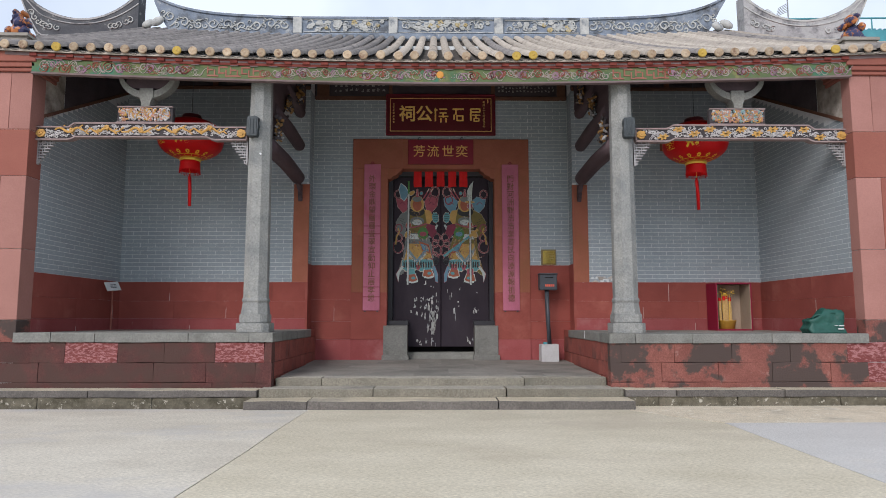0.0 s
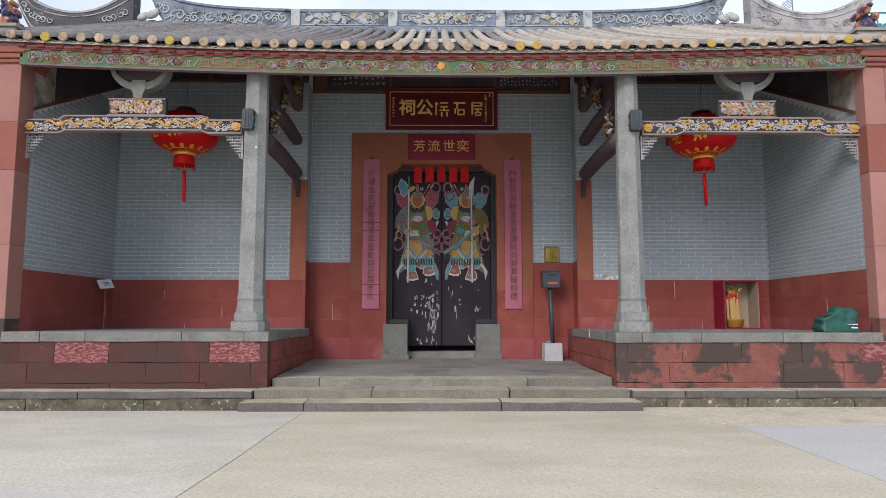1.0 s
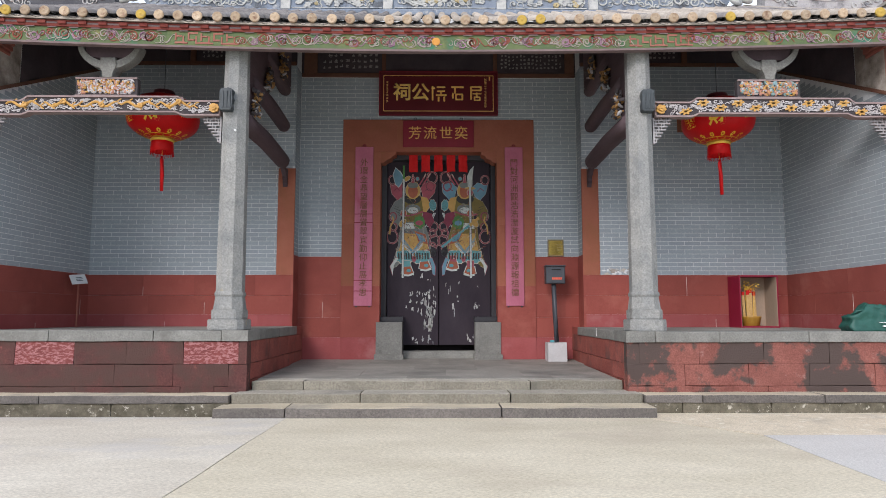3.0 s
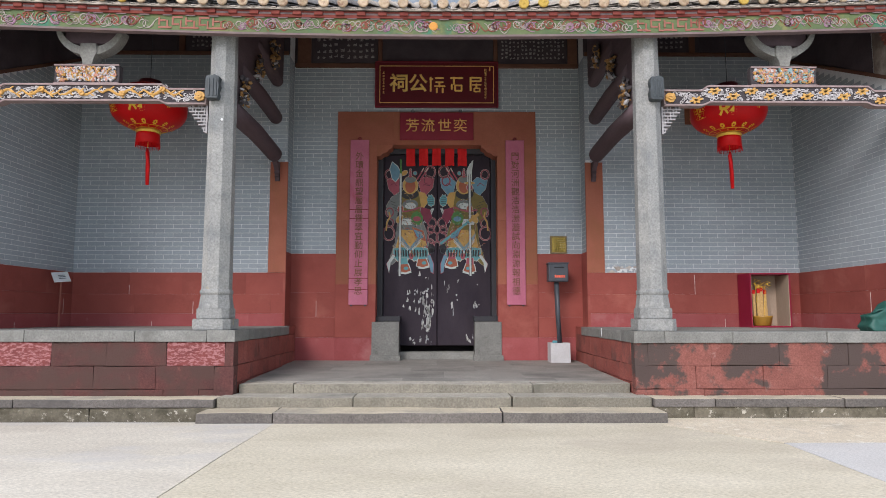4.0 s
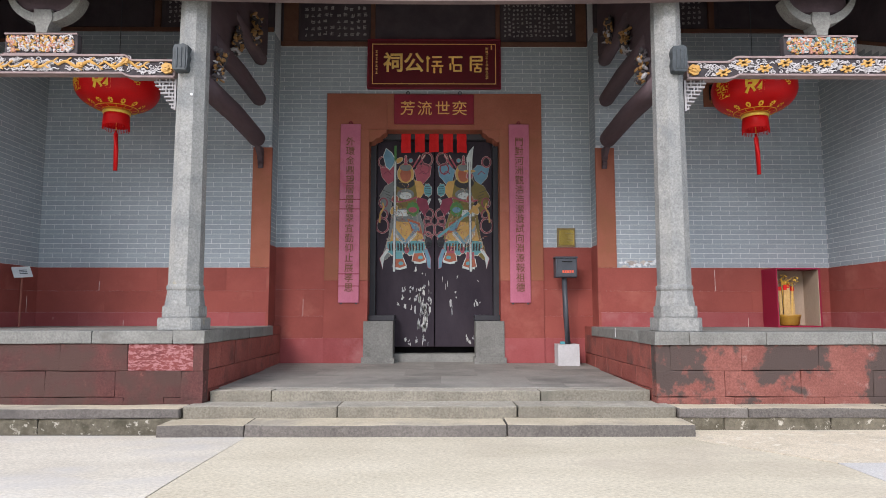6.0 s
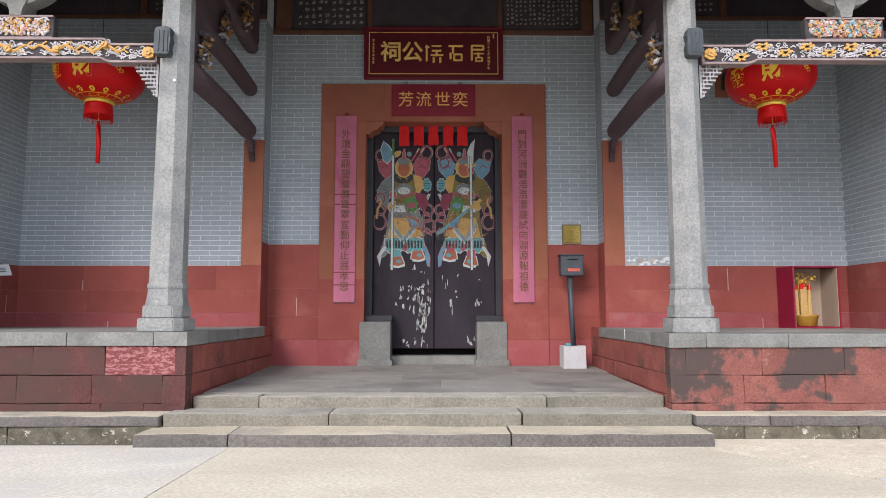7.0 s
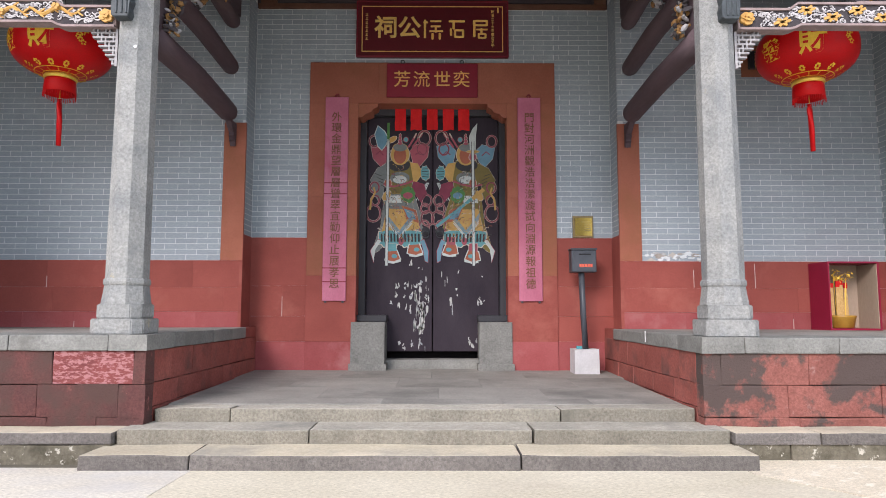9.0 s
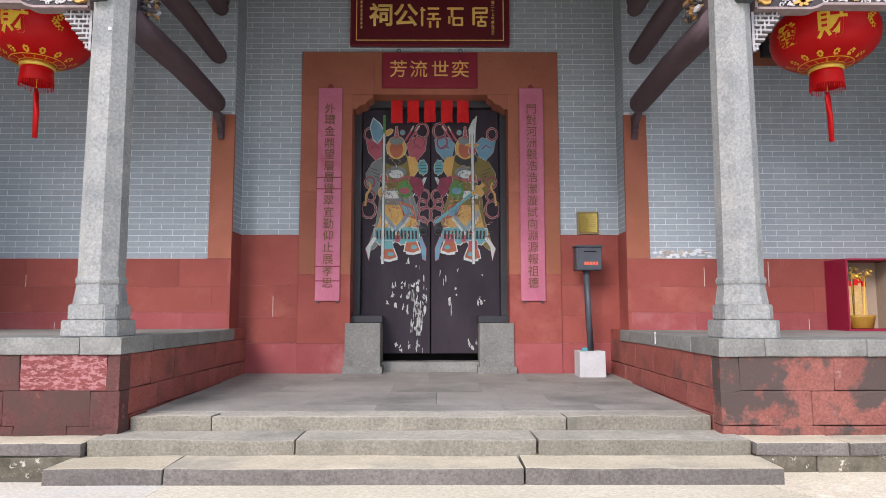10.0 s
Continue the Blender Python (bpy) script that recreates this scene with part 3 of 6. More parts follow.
M["brick_j"] = M["brick"]
ROOF_IN = lambda y: roof_z(y) - 0.16
wall_nw = structure("wall_north_west", "grey brick wall with red dado in the porch bay", boxm(XL - 0.4, -2.105, YS, YS + 0.5, 0.6, 5.4), "mortar")
wall_ne = structure("wall_north_east", "grey brick wall with red dado in the porch bay", boxm(2.135, XR + 0.4, YS, YS + 0.5, 0.6, 5.4), "mortar")
bm = bmesh.new()
box(bm, -2.105, -0.96, YD, YD + 0.5, 0.2, 5.6)
box(bm, 0.99, 2.135, YD, YD + 0.5, 0.2, 5.6)
box(bm, -0.96, 0.99, YD, YD + 0.5, 3.58, 5.6)
wall_n = structure("wall_north", "grey brick door wall with red stone surround", bm, "mortar")


def gable(name, x0, x1, label):
    pts = [(0.03, 0.2), (8.6, 0.2), (8.6, 4.2), (5.0, roof_z(5.0) - 0.15), (2.5, roof_z(2.5) - 0.15), (0.03, roof_z(0.03) - 0.15)]
    bm = bmesh.new()
    extrude_outline(bm, pts, x1 - x0, lambda u, v, d: (x0 + d, u, v))
    return structure(name, label, bm, "mortar")


wall_w = gable("wall_west", XL - 0.45, XL, "grey brick end wall with red dado")
wall_e = gable("wall_east", XR, XR + 0.45, "grey brick end wall with red dado")


def dado(parent, axis, face, toward, u0, u1, zs, widths, mat="red", proud=0.012, seed=0):
    """Painted sandstone blocks in courses."""
    rnd = random.Random(seed)
    for r, (za, zb) in enumerate(zip(zs, zs[1:])):
        u = u0
        while u < u1 - 1e-6:
            w = min(widths[r % len(widths)] * rnd.uniform(0.85, 1.15), u1 - u)
            if u1 - u - w < 0.15:
                w = u1 - u
            f = sorted((face + toward * (proud + rnd.uniform(0, 0.002)), face - toward * 0.02))
            a, b = u + 0.0006, u + w - 0.0006
            bm = boxm(*((a, b, f[0], f[1], za + 0.0006, zb - 0.0006) if axis == "x" else (f[0], f[1], a, b, za + 0.0006, zb - 0.0006)))
            part("dado_block", bm, "red_low" if r == 0 else mat, parent)
            if rnd.random() < 0.3 and u > u0 + 0.1:
                h = rnd.uniform(0.4, 0.95) * (zb - za)
                g = sorted((face + toward * (proud + 0.0035), face))
                t = (u - 0.003, u + 0.003)
                part("white_joint", boxm(*((t[0], t[1], g[0], g[1], za, za + h) if axis == "x" else (g[0], g[1], t[0], t[1], za, za + h))), "white_line", parent)
            u += w


D_S = (TOP - 0.01, 1.0, 1.27, DADO)
D_E = (TOP_E - 0.01, 1.0, 1.27, DADO)
dado(wall_nw, "x", YS, -1, XL, -2.105, D_S, (0.62, 0.95, 0.8), seed=1)
dado(wall_ne, "x", YS, -1, 2.135, XR, D_E, (0.62, 0.95, 0.8), seed=2)
dado(wall_w, "y", XL, 1, 0.3, YS - 0.014, D_S, (1.1, 0.9, 1.0), seed=3)
dado(wall_e, "y", XR, -1, 0.2, YS - 0.014, D_E, (1.1, 0.9, 1.0), seed=4)
D_C = (FLOOR1 - 0.06, 0.66, 0.95, 1.30, DADO_C)
dado(wall_n, "x", YD, -1, -2.105, -1.445, D_C, (0.5, 0.8, 0.45, 0.66), seed=5)
dado(wall_n, "x", YD, -1, 1.475, 2.135, D_C, (0.5, 0.8, 0.45, 0.66), seed=6)
# red returns between the two wall planes, and the red pilasters
for side, wall, xr in ((-1, wall_nw, -2.105), (1, wall_ne, 2.135)):
    p, q = sorted((xr - side * 0.014, xr + side * 0.02))
    part("dado_block", boxm(p, q, YS - 0.015, YD - 0.013, FLOOR1 - 0.1, DADO_C), "red", wall)
    p, q = sorted((xr - side * 0.010, xr + side * 0.235))
    part("pilaster", boxm(p, q, YS - 0.016, YS + 0.02, DADO + 0.001, 3.14), "stone_red", wall, "brownish red stone pilaster")
    z, r = DADO_C, 0
    bm = bmesh.new()
    while z < 4.7:
        f = sorted((xr - side * 0.004, xr + side * 0.02))
        a = YS + (0.004 if z > 3.14 else 0.012)
        m = YS + (0.12 if r % 2 else 0.24)
        box(bm, f[0], f[1], a, m - 0.004, z + 0.004, z + COURSE - 0.004)
        box(bm, f[0], f[1], m + 0.004, YD - 0.004, z + 0.004, z + COURSE - 0.004)
        z, r = z + COURSE, r + 1
    tagged(part("return_bricks", bm, "brick_j", wall), kind="stuff")

# ---- red stone surround, corbelled opening, doors ----
def surround_block(x0, x1, z0, z1, mat="stone_red"):
    part("surround_stone", boxm(x0 + 0.0004, x1 - 0.0004, YD - 0.03, YD + 0.3, z0 + 0.0004, z1 - 0.0004, bevel=0.0012), mat, wall_n)


for xa, xb in ((-1.445, -0.865), (0.9, 1.475)):
    for za, zb in ((FLOOR1 - 0.06, 0.66), (0.66, 1.42), (1.42, 2.35), (2.35, 3.472)):
        surround_block(xa, xb, za, zb, "red_low" if za < 0.5 else "red" if za < 1.0 else "stone_red")
for xa, xb in ((-1.445, -0.62), (-0.62, 0.5), (0.5, 1.475)):
    surround_block(xa, xb, 3.472, 3.975)
for s, xe in ((-1, -0.865), (1, 0.9)):
    c = xe - s * 0.0
    pts = [(-0.02, 3.49), (-0.02, 3.31), (0.03, 3.303), (0.06, 3.318), (0.085, 3.348), (0.12, 3.358), (0.155, 3.373), (0.17, 3.403), (0.20, 3.418), (0.225, 3.433), (0.235, 3.49)]
    bm = bmesh.new()
    extrude_outline(bm, [(c - s * u, v) for u, v in pts], 0.26, facing(YD + 0.24))
    part("corbel", bm, "stone_red", wall_n, "carved stepped corner corbel")

# ---- bricks of the walls (upper parts) ----
MURAL_S, MURAL_C = 4.72, 4.66
ceiling = structure("ceiling", "dark rafters and boards under the roof tiles", category="ceiling")
bm = bmesh.new()
for x0 in [XL - 0.3 + 0.42 * i for i in range(26)]:
    x1 = x0 + 0.42
    for ya, yb in ((-0.06, 1.6), (1.6, 3.3), (3.3, 5.0)):
        v = [(x, y, roof_z(y, x) - dz) for x in (x0, x1) for y in (ya, yb) for dz in (0.06, 0.10)]
        vs = [bm.verts.new(p) for p in v]
        for q in ((0, 1, 3, 2), (4, 6, 7, 5), (0, 4, 5, 1), (2, 3, 7, 6), (0, 2, 6, 4), (1, 5, 7, 3)):
            bm.faces.new([vs[i] for i in q])
for x in [XL + 0.1 + 0.24 * i for i in range(43)]:
    for ya, yb in ((-0.05, 1.6), (1.6, 3.3), (3.3, 5.0)):
        vs = [bm.verts.new((x + dx, y, roof_z(y, x) - 0.10 - dz)) for dx in (-0.05, 0.05) for y in (ya, yb) for dz in (0.0, 0.045)]
        for q in ((0, 1, 3, 2), (4, 6, 7, 5), (0, 4, 5, 1), (2, 3, 7, 6), (0, 2, 6, 4), (1, 5, 7, 3)):
            bm.faces.new([vs[i] for i in q])
ceiling.data = None
ob = new("ceiling_boards", to_mesh("ceiling", bm, "board"))
bpy.data.objects.remove(ceiling)
ceiling = tagged(ob, "dark rafters and boards under the roof tiles", "ceiling", kind="structure")
ceiling.name = "ceiling"

roof = thing("tiled_roof", "weathered grey clay tile roof with round tile ends", "roof")
# back slope closes the hall
bm = bmesh.new()
vs = [bm.verts.new(p) for p in ((-5.6, 5.0, roof_z(5.0)), (5.66, 5.0, roof_z(5.0)), (5.66, 8.8, 4.4), (-5.6, 8.8, 4.4))]
bm.faces.new(vs)
vs = [bm.verts.new(p) for p in ((-5.6, 5.0, roof_z(5.0) - 0.1), (5.66, 5.0, roof_z(5.0) - 0.1), (5.66, 8.8, 4.3), (-5.6, 8.8, 4.3))]
bm.faces.new(vs)
part("back_slope", bm, "tile", roof)
# eave board under the tiles, red rafter ends
bm = bmesh.new()
n = 60
ring = []
for i in range(n + 1):
    x = -5.95 + 11.95 * i / n
    ring.append([bm.verts.new((x, y, EAVE_Z + sag(x) + dz)) for y, dz in ((-0.10, -0.035), (-0.10, -0.008), (0.2, 0.07), (0.2, 0.03))])
for a, b in zip(ring, ring[1:]):
    for k in range(4):
        bm.faces.new((a[k], a[(k + 1) % 4], b[(k + 1) % 4], b[k]))
part("eave_board", bm, "tile", roof, "pale mortared eave course")
PITCH = 0.2075
N_ROW = 58
X_ROW = -5.93
rnd = random.Random(11)


def tile_row(seed):
    """One run of half-round cover tiles up the slope, tile over tile."""
    r = random.Random(seed)
    bm = bmesh.new()
    y, prev = 0.0, None
    step = 0.235
    while y < 5.05:
        dx, dz = r.uniform(-0.004, 0.004), r.uniform(0, 0.006)
        for yy, rad in ((y, 0.066), (y + step, 0.059)):
            ringv = [bm.verts.new((dx + rad * math.cos(a), yy, dz + rise(yy) + rad * math.sin(a))) for a in (math.pi * k / 8 for k in range(9))]
            if yy > y:
                for k in range(8):
                    bm.faces.new((prev[k], prev[k + 1], ringv[k + 1], ringv[k]))
                bm.faces.new(prev)
            prev = ringv
        y += step
    return bm


def pan_row():
    """The hollow run of pan tiles between two cover rows."""
    bm = bmesh.new()
    y = 0.02
    while y < 5.05:
        a = [bm.verts.new((0.075 * t, y, rise(y) - 0.03 * (1 - t * t) + 0.012)) for t in (-1, -0.6, -0.2, 0.2, 0.6, 1)]
        b = [bm.verts.new((0.075 * t, y + 0.17, rise(y + 0.17) - 0.03 * (1 - t * t) - 0.004)) for t in (-1, -0.6, -0.2, 0.2, 0.6, 1)]
        c = [bm.verts.new((v.co.x, v.co.y, v.co.z - 0.016)) for v in a]
        for k in range(5):
            bm.faces.new((a[k], a[k + 1], b[k + 1], b[k]))
            bm.faces.new((c[k], c[k + 1], a[k + 1], a[k]))
        y += 0.16
    return bm


rows_l = [to_mesh("tile_row", tile_row(s), "tile_l", True) for s in range(3)]
rows_r = [to_mesh("tile_row", tile_row(s + 5), "tile", True) for s in range(3)]
# pans are coloured darker than the covers, as painted groove shade
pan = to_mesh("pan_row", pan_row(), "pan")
bm = bmesh.new()
lathe(bm, 0, 0, [(0.052, 0.0), (0.055, 0.004), (0.055, 0.02), (0.046, 0.026), (0.02, 0.024), (0.004, 0.03)], 14)
bm.transform(Matrix.Rotation(radians(90), 4, "X"))
end_mesh = to_mesh("tile_end", bm, "tile_end", False)
end_yel = end_mesh.copy()
end_yel.materials.clear()
end_yel.materials.append(M["tile_yel"])
YELLOW = {6, 13, 28 + 5, 28 + 6, 28 + 16, 28 + 24}
for i in range(N_ROW):
    x = X_ROW + PITCH * i
    z = EAVE_Z + sag(x) + 0.022
    jx = rnd.uniform(-0.008, 0.008)
    left = x < -0.9 or rnd.random() < 0.15
    ob = new("tile_row", (rows_l if left else rows_r)[i % 3])
    ob.parent, ob.location = roof, (x + jx, EAVE_Y, z + 0.004)
    ob = new("tile_end", end_yel if i in YELLOW else end_mesh)
    ob.parent, ob.location, ob.rotation_euler = roof, (x + jx, EAVE_Y, z + 0.01 + rnd.uniform(-0.006, 0.006)), (rnd.uniform(-0.15, 0.1), rnd.uniform(0, 6), 0)
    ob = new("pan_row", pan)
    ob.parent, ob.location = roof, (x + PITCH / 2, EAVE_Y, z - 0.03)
# red batten and rafter ends under the eave
bm = bmesh.new()
ring = []
for i in range(n + 1):
    x = -5.0 + 10.05 * i / n
    ring.append([bm.verts.new((x, y, EAVE_Z + sag(x) + dz)) for y, dz in ((-0.055, -0.10), (-0.062, -0.034), (-0.02, -0.034), (-0.02, -0.10))])
for a, b in zip(ring, ring[1:]):
    for k in range(4):
        bm.faces.new((a[k], a[(k + 1) % 4], b[(k + 1) % 4], b[k]))
part("eave_batten", bm, "rafter", roof, "dull red batten over the fascia")
re_mesh = to_mesh("rafter_end", boxm(-0.045, 0.045, 0.0, 0.16, -0.03, 0.014, bevel=0.004), "rafter")
for i in range(46):
    x = -5.0 + 0.2225 * i
    ob = new("rafter_end", re_mesh)
    ob.parent, ob.location = roof, (x, -0.078, EAVE_Z + sag(x) - 0.05)

# ---- fascia board ----
FA, FB = -0.035, 0.03
fascia = thing("fascia_board", "green painted eave fascia with carved pale scrolls", "fascia board")


def fascia_z(x):
    return 3.885 + sag(x)


bm = bmesh.new()
ring = []
for i in range(n + 1):
    x = XL + 0.02 + (XR - XL - 0.03) * i / n
    ring.append([bm.verts.new((x, y, fascia_z(x) + dz)) for y, dz in ((FA, 0.0), (FA, 0.185), (FB, 0.185), (FB, 0.0))])
for a, b in zip(ring, ring[1:]):
    for k in range(4):
        bm.faces.new((a[k], a[(k + 1) % 4], b[(k + 1) % 4], b[k]))
bm.faces.new(ring[0])
bm.faces.new(ring[-1][::-1])
part("board", bm, "fascia", fascia)
bm = bmesh.new()
ring = []
for i in range(n + 1):
    x = XL + 0.02 + (XR - XL - 0.03) * i / n
    ring.append([bm.verts.new((x, y, fascia_z(x) + dz)) for y, dz in ((FA - 0.008, -0.014), (FA - 0.008, 0.008), (FB, 0.008), (FB, -0.014))])
for a, b in zip(ring, ring[1:]):
    for k in range(4):
        bm.faces.new((a[k], a[(k + 1) % 4], b[(k + 1) % 4], b[k]))
part("lower_bead", bm, "board", fascia, "faded grey lower moulding")


def spiral(cx, cz, r, turns, start, flip=1, tail=0.0, n=18):
    """A scroll in the board's plane: points (u, v)."""
    out = []
    for k in range(n):
        t = k / (n - 1)
        a = start + flip * turns * 2 * math.pi * t
        rr = r * (1 - 0.78 * t)
        out.append((cx + rr * math.cos(a), cz + rr * math.sin(a)))
    return out


def ribbon(bm, pts, w, y, depth=0.006, taper=True):
    """A raised strip that follows (u, v) points on a plane facing the courtyard."""
    m = len(pts)
    la, lb = [], []
    for i, (u, v) in enumerate(pts):
        a, b = pts[max(i - 1, 0)], pts[min(i + 1, m - 1)]
        dx, dz = b[0] - a[0], b[1] - a[1]
        q = math.hypot(dx, dz) or 1
        ww = w * (0.45 + 0.55 * math.sin(math.pi * (i + 0.5) / m)) if taper else w
        nx, nz = -dz / q * ww / 2, dx / q * ww / 2
        la.append([bm.verts.new((u + nx, yy, v + nz)) for yy in (y, y - depth)])
        lb.append([bm.verts.new((u - nx, yy, v - nz)) for yy in (y, y - depth)])
    for i in range(m - 1):
        bm.faces.new((la[i][1], la[i + 1][1], lb[i + 1][1], lb[i][1]))
        bm.faces.new((la[i][0], la[i + 1][0], la[i + 1][1], la[i][1]))
        bm.faces.new((lb[i][0], lb[i][1], lb[i + 1][1], lb[i + 1][0]))
    return bm


rnd = random.Random(5)
for mat, k0, w in (("scroll_w", 0, 0.009), ("scroll_r", 1, 0.012), ("scroll_p", 2, 0.012)):
    bm = bmesh.new()
    x = XL + 0.15 + 0.07 * k0
    while x < XR - 0.15:
        in_fret = 2.2 < abs(x) < 2.95 if x < 0 else 2.15 < x < 2.75
        if not in_fret and abs(x) > 0.12:
            zc = fascia_z(x) + 0.095 + rnd.uniform(-0.03, 0.03)
            for _ in range(2):
                ribbon(bm, spiral(x + rnd.uniform(-0.06, 0.06), zc, rnd.uniform(0.035, 0.075), rnd.uniform(0.7, 1.5), rnd.uniform(0, 6.28), rnd.choice((-1, 1))), w * rnd.uniform(0.7, 1.2), FA, 0.008)
            u0 = x + rnd.uniform(-0.05, 0.05)
            ribbon(bm, [(u0 + 0.02 * j, zc + 0.045 * math.sin(j * 0.7 + x * 3)) for j in range(9)], w * 0.8, FA, 0.006)
        x += {0: 0.15, 1: 0.23, 2: 0.34}[k0] * rnd.uniform(0.7, 1.3)
    tagged(part("carved_scroll", bm, mat, fascia), kind="stuff")
bm = bmesh.new()
for c in (-2.55, 2.45):
    for j in range(5):
        u = c - 0.28 + 0.14 * j
        z = fascia_z(u)
        q = 1 if j % 2 else -1
        mid = z + 0.095
        box(bm, u - 0.055, u + 0.055, FA - 0.006, FA + 0.002, mid + q * 0.055 - 0.01, mid + q * 0.055 + 0.01)
        box(bm, u - 0.055, u - 0.037, FA - 0.0063, FA + 0.002, mid - 0.03, mid + 0.055)
        box(bm, u - 0.055, u + 0.02, FA - 0.0066, FA + 0.002, mid - q * 0.02 - 0.01, mid - q * 0.02 + 0.008)
        box(bm, u + 0.03, u + 0.046, FA - 0.0069, FA + 0.002, mid - 0.06, mid + 0.02)
        box(bm, u + 0.03, u + 0.085, FA - 0.0072, FA + 0.002, mid - 0.068, mid - 0.052)
tagged(part("fret_panel", bm, "fascia_r", fascia, "faded red geometric fret"), kind="stuff")
bm = bmesh.new()
lathe(bm, 0, 0, [(0.045, 0.0), (0.045, 0.006), (0.03, 0.012)], 18)
bm.transform(Matrix.Translation((-0.02, FA, fascia_z(0) + 0.10)) @ Matrix.Rotation(radians(90), 4, "X"))
part("medallion", bm, "orange", fascia, "orange sun disc")

# ---- end piers ----
def pier(name, x_in, side):
    ob = structure(name, "smooth red stone end pier with moulded cap", category="pier")
    zs = (0.715, 0.98, 1.83, 2.72, 3.30, 4.02)
    y1 = 0.30 if side < 0 else 0.20
    for i, (a, b) in enumerate(zip(zs, zs[1:])):
        c = (0.30, 0.62, 0.30, 0.42, 0.25)[i]
        edges = [0, c, 1.15, 3.6]
        for j, (p, q) in enumerate(zip(edges, edges[1:])):
            u, v = sorted((x_in + side * (p if p else -0.012), x_in + side * q))
            m = "pier" if (i + j) % 3 else "pier_d"
            if i == 0:
                m = "red_pl_r"
            part("pier_stone", boxm(u + 0.002, v - 0.002, 0.02, y1 if j == 0 else 0.5, a + 0.002, b - 0.002, bevel=0.004), m, ob)
    for dz0, dz1, pr in ((4.02, 4.07, 0.03), (4.07, 4.13, 0.055), (4.13, 4.27, 0.075)):
        u, v = sorted((x_in - side * pr, x_in + side * 3.6))
        part("cap_moulding", boxm(u, v, 0.02 - pr, 0.5, dz0 + 0.001, dz1 - 0.001, bevel=0.008), "pier_d", ob)
    return ob


pier("pier_west", XL, -1)
pier("pier_east", XR, 1)

# ---- main ridge with relief panels ----
RY = 5.0
ridge = thing("roof_ridge", "blue-grey plaster roof ridge with white relief panels", "roof ridge")


def ridge_top(x):
    a = abs(x)
    if a < 2.9:
        return 7.045
    t = (a - 2.9) / 2.85
    return 7.045 + 0.10 * t + 0.34 * t ** 4.5


bm = bmesh.new()
ring = []
N = 70
for i in range(N + 1):
    x = -5.75 + 11.6 * i / N
    t = min(1, max(0, (abs(x) - 5.25) / 0.53))
    low = 6.58 + (ridge_top(x) - 0.07 - 6.58) * t ** 1.3
    ring.append([bm.verts.new((x, y, z)) for y, z in ((RY - 0.16, low), (RY - 0.16, ridge_top(x) - 0.05), (RY - 0.19, ridge_top(x) - 0.045), (RY - 0.19, ridge_top(x)), (RY + 0.19, ridge_top(x)), (RY + 0.16, low))])
for a, b in zip(ring, ring[1:]):
    for k in range(6):
        bm.faces.new((a[k], a[(k + 1) % 6], b[(k + 1) % 6], b[k]))
bm.faces.new(ring[0])
bm.faces.new(ring[-1][::-1])
part("ridge_body", bm, "ridge", ridge)
bm = bmesh.new()
box(bm, -5.55, 5.65, RY - 0.215, RY + 0.2, 6.55, 6.70, bevel=0.03)
part("ridge_foot", bm, "ridge", ridge)
dividers = (-2.85, -0.93, 1.2, 2.93)
for x in dividers:
    part("panel_divider", boxm(x - 0.09, x + 0.09, RY - 0.205, RY - 0.1, 6.69, 7.035, bevel=0.01), "relief", ridge)
rnd = random.Random(21)


def floret(bm, u, v, r, y, petals=6):
    for k in range(petals):
        a = 2 * math.pi * k / petals + rnd.uniform(-0.2, 0.2)
        cu, cv = u + 0.6 * r * math.cos(a), v + 0.6 * r * math.sin(a)
        pts = [(cu + 0.5 * r * math.cos(b) , cv + 0.38 * r * math.sin(b)) for b in (2 * math.pi * j / 7 for j in range(7))]
        extrude_outline(bm, pts, 0.02 + rnd.uniform(0, 0.012), facing(y))


for a, b in zip((-2.75, -0.83, 1.30), (-1.03, 1.10, 2.83)):
    bm, by = bmesh.new(), bmesh.new()
    for k in range(int((b - a) * 22)):
        u, v = rnd.uniform(a + 0.1, b - 0.1), rnd.uniform(6.78, 6.95)
        floret(bm if rnd.random() < 0.85 else by, u, v, rnd.uniform(0.03, 0.06), RY - 0.16, rnd.choice((5, 6)))
    for k in range(int((b - a) * 12)):
        u, v = rnd.uniform(a + 0.1, b - 0.1), rnd.uniform(6.77, 6.95)
        ribbon(bm, spiral(u, v, rnd.uniform(0.05, 0.09), 0.8, rnd.uniform(0, 6), rnd.choice((-1, 1))), 0.02, RY - 0.16, 0.02)
    for z0, z1 in ((6.72, 6.735), (6.985, 7.0)):
        box(bm, a + 0.02, b - 0.02, RY - 0.18, RY - 0.15, z0, z1)
    tagged(part("flower_relief", bm, "relief", ridge), kind="stuff")
    tagged(part("flower_relief", by, "relief_y", ridge, "ochre flower clumps"), kind="stuff")
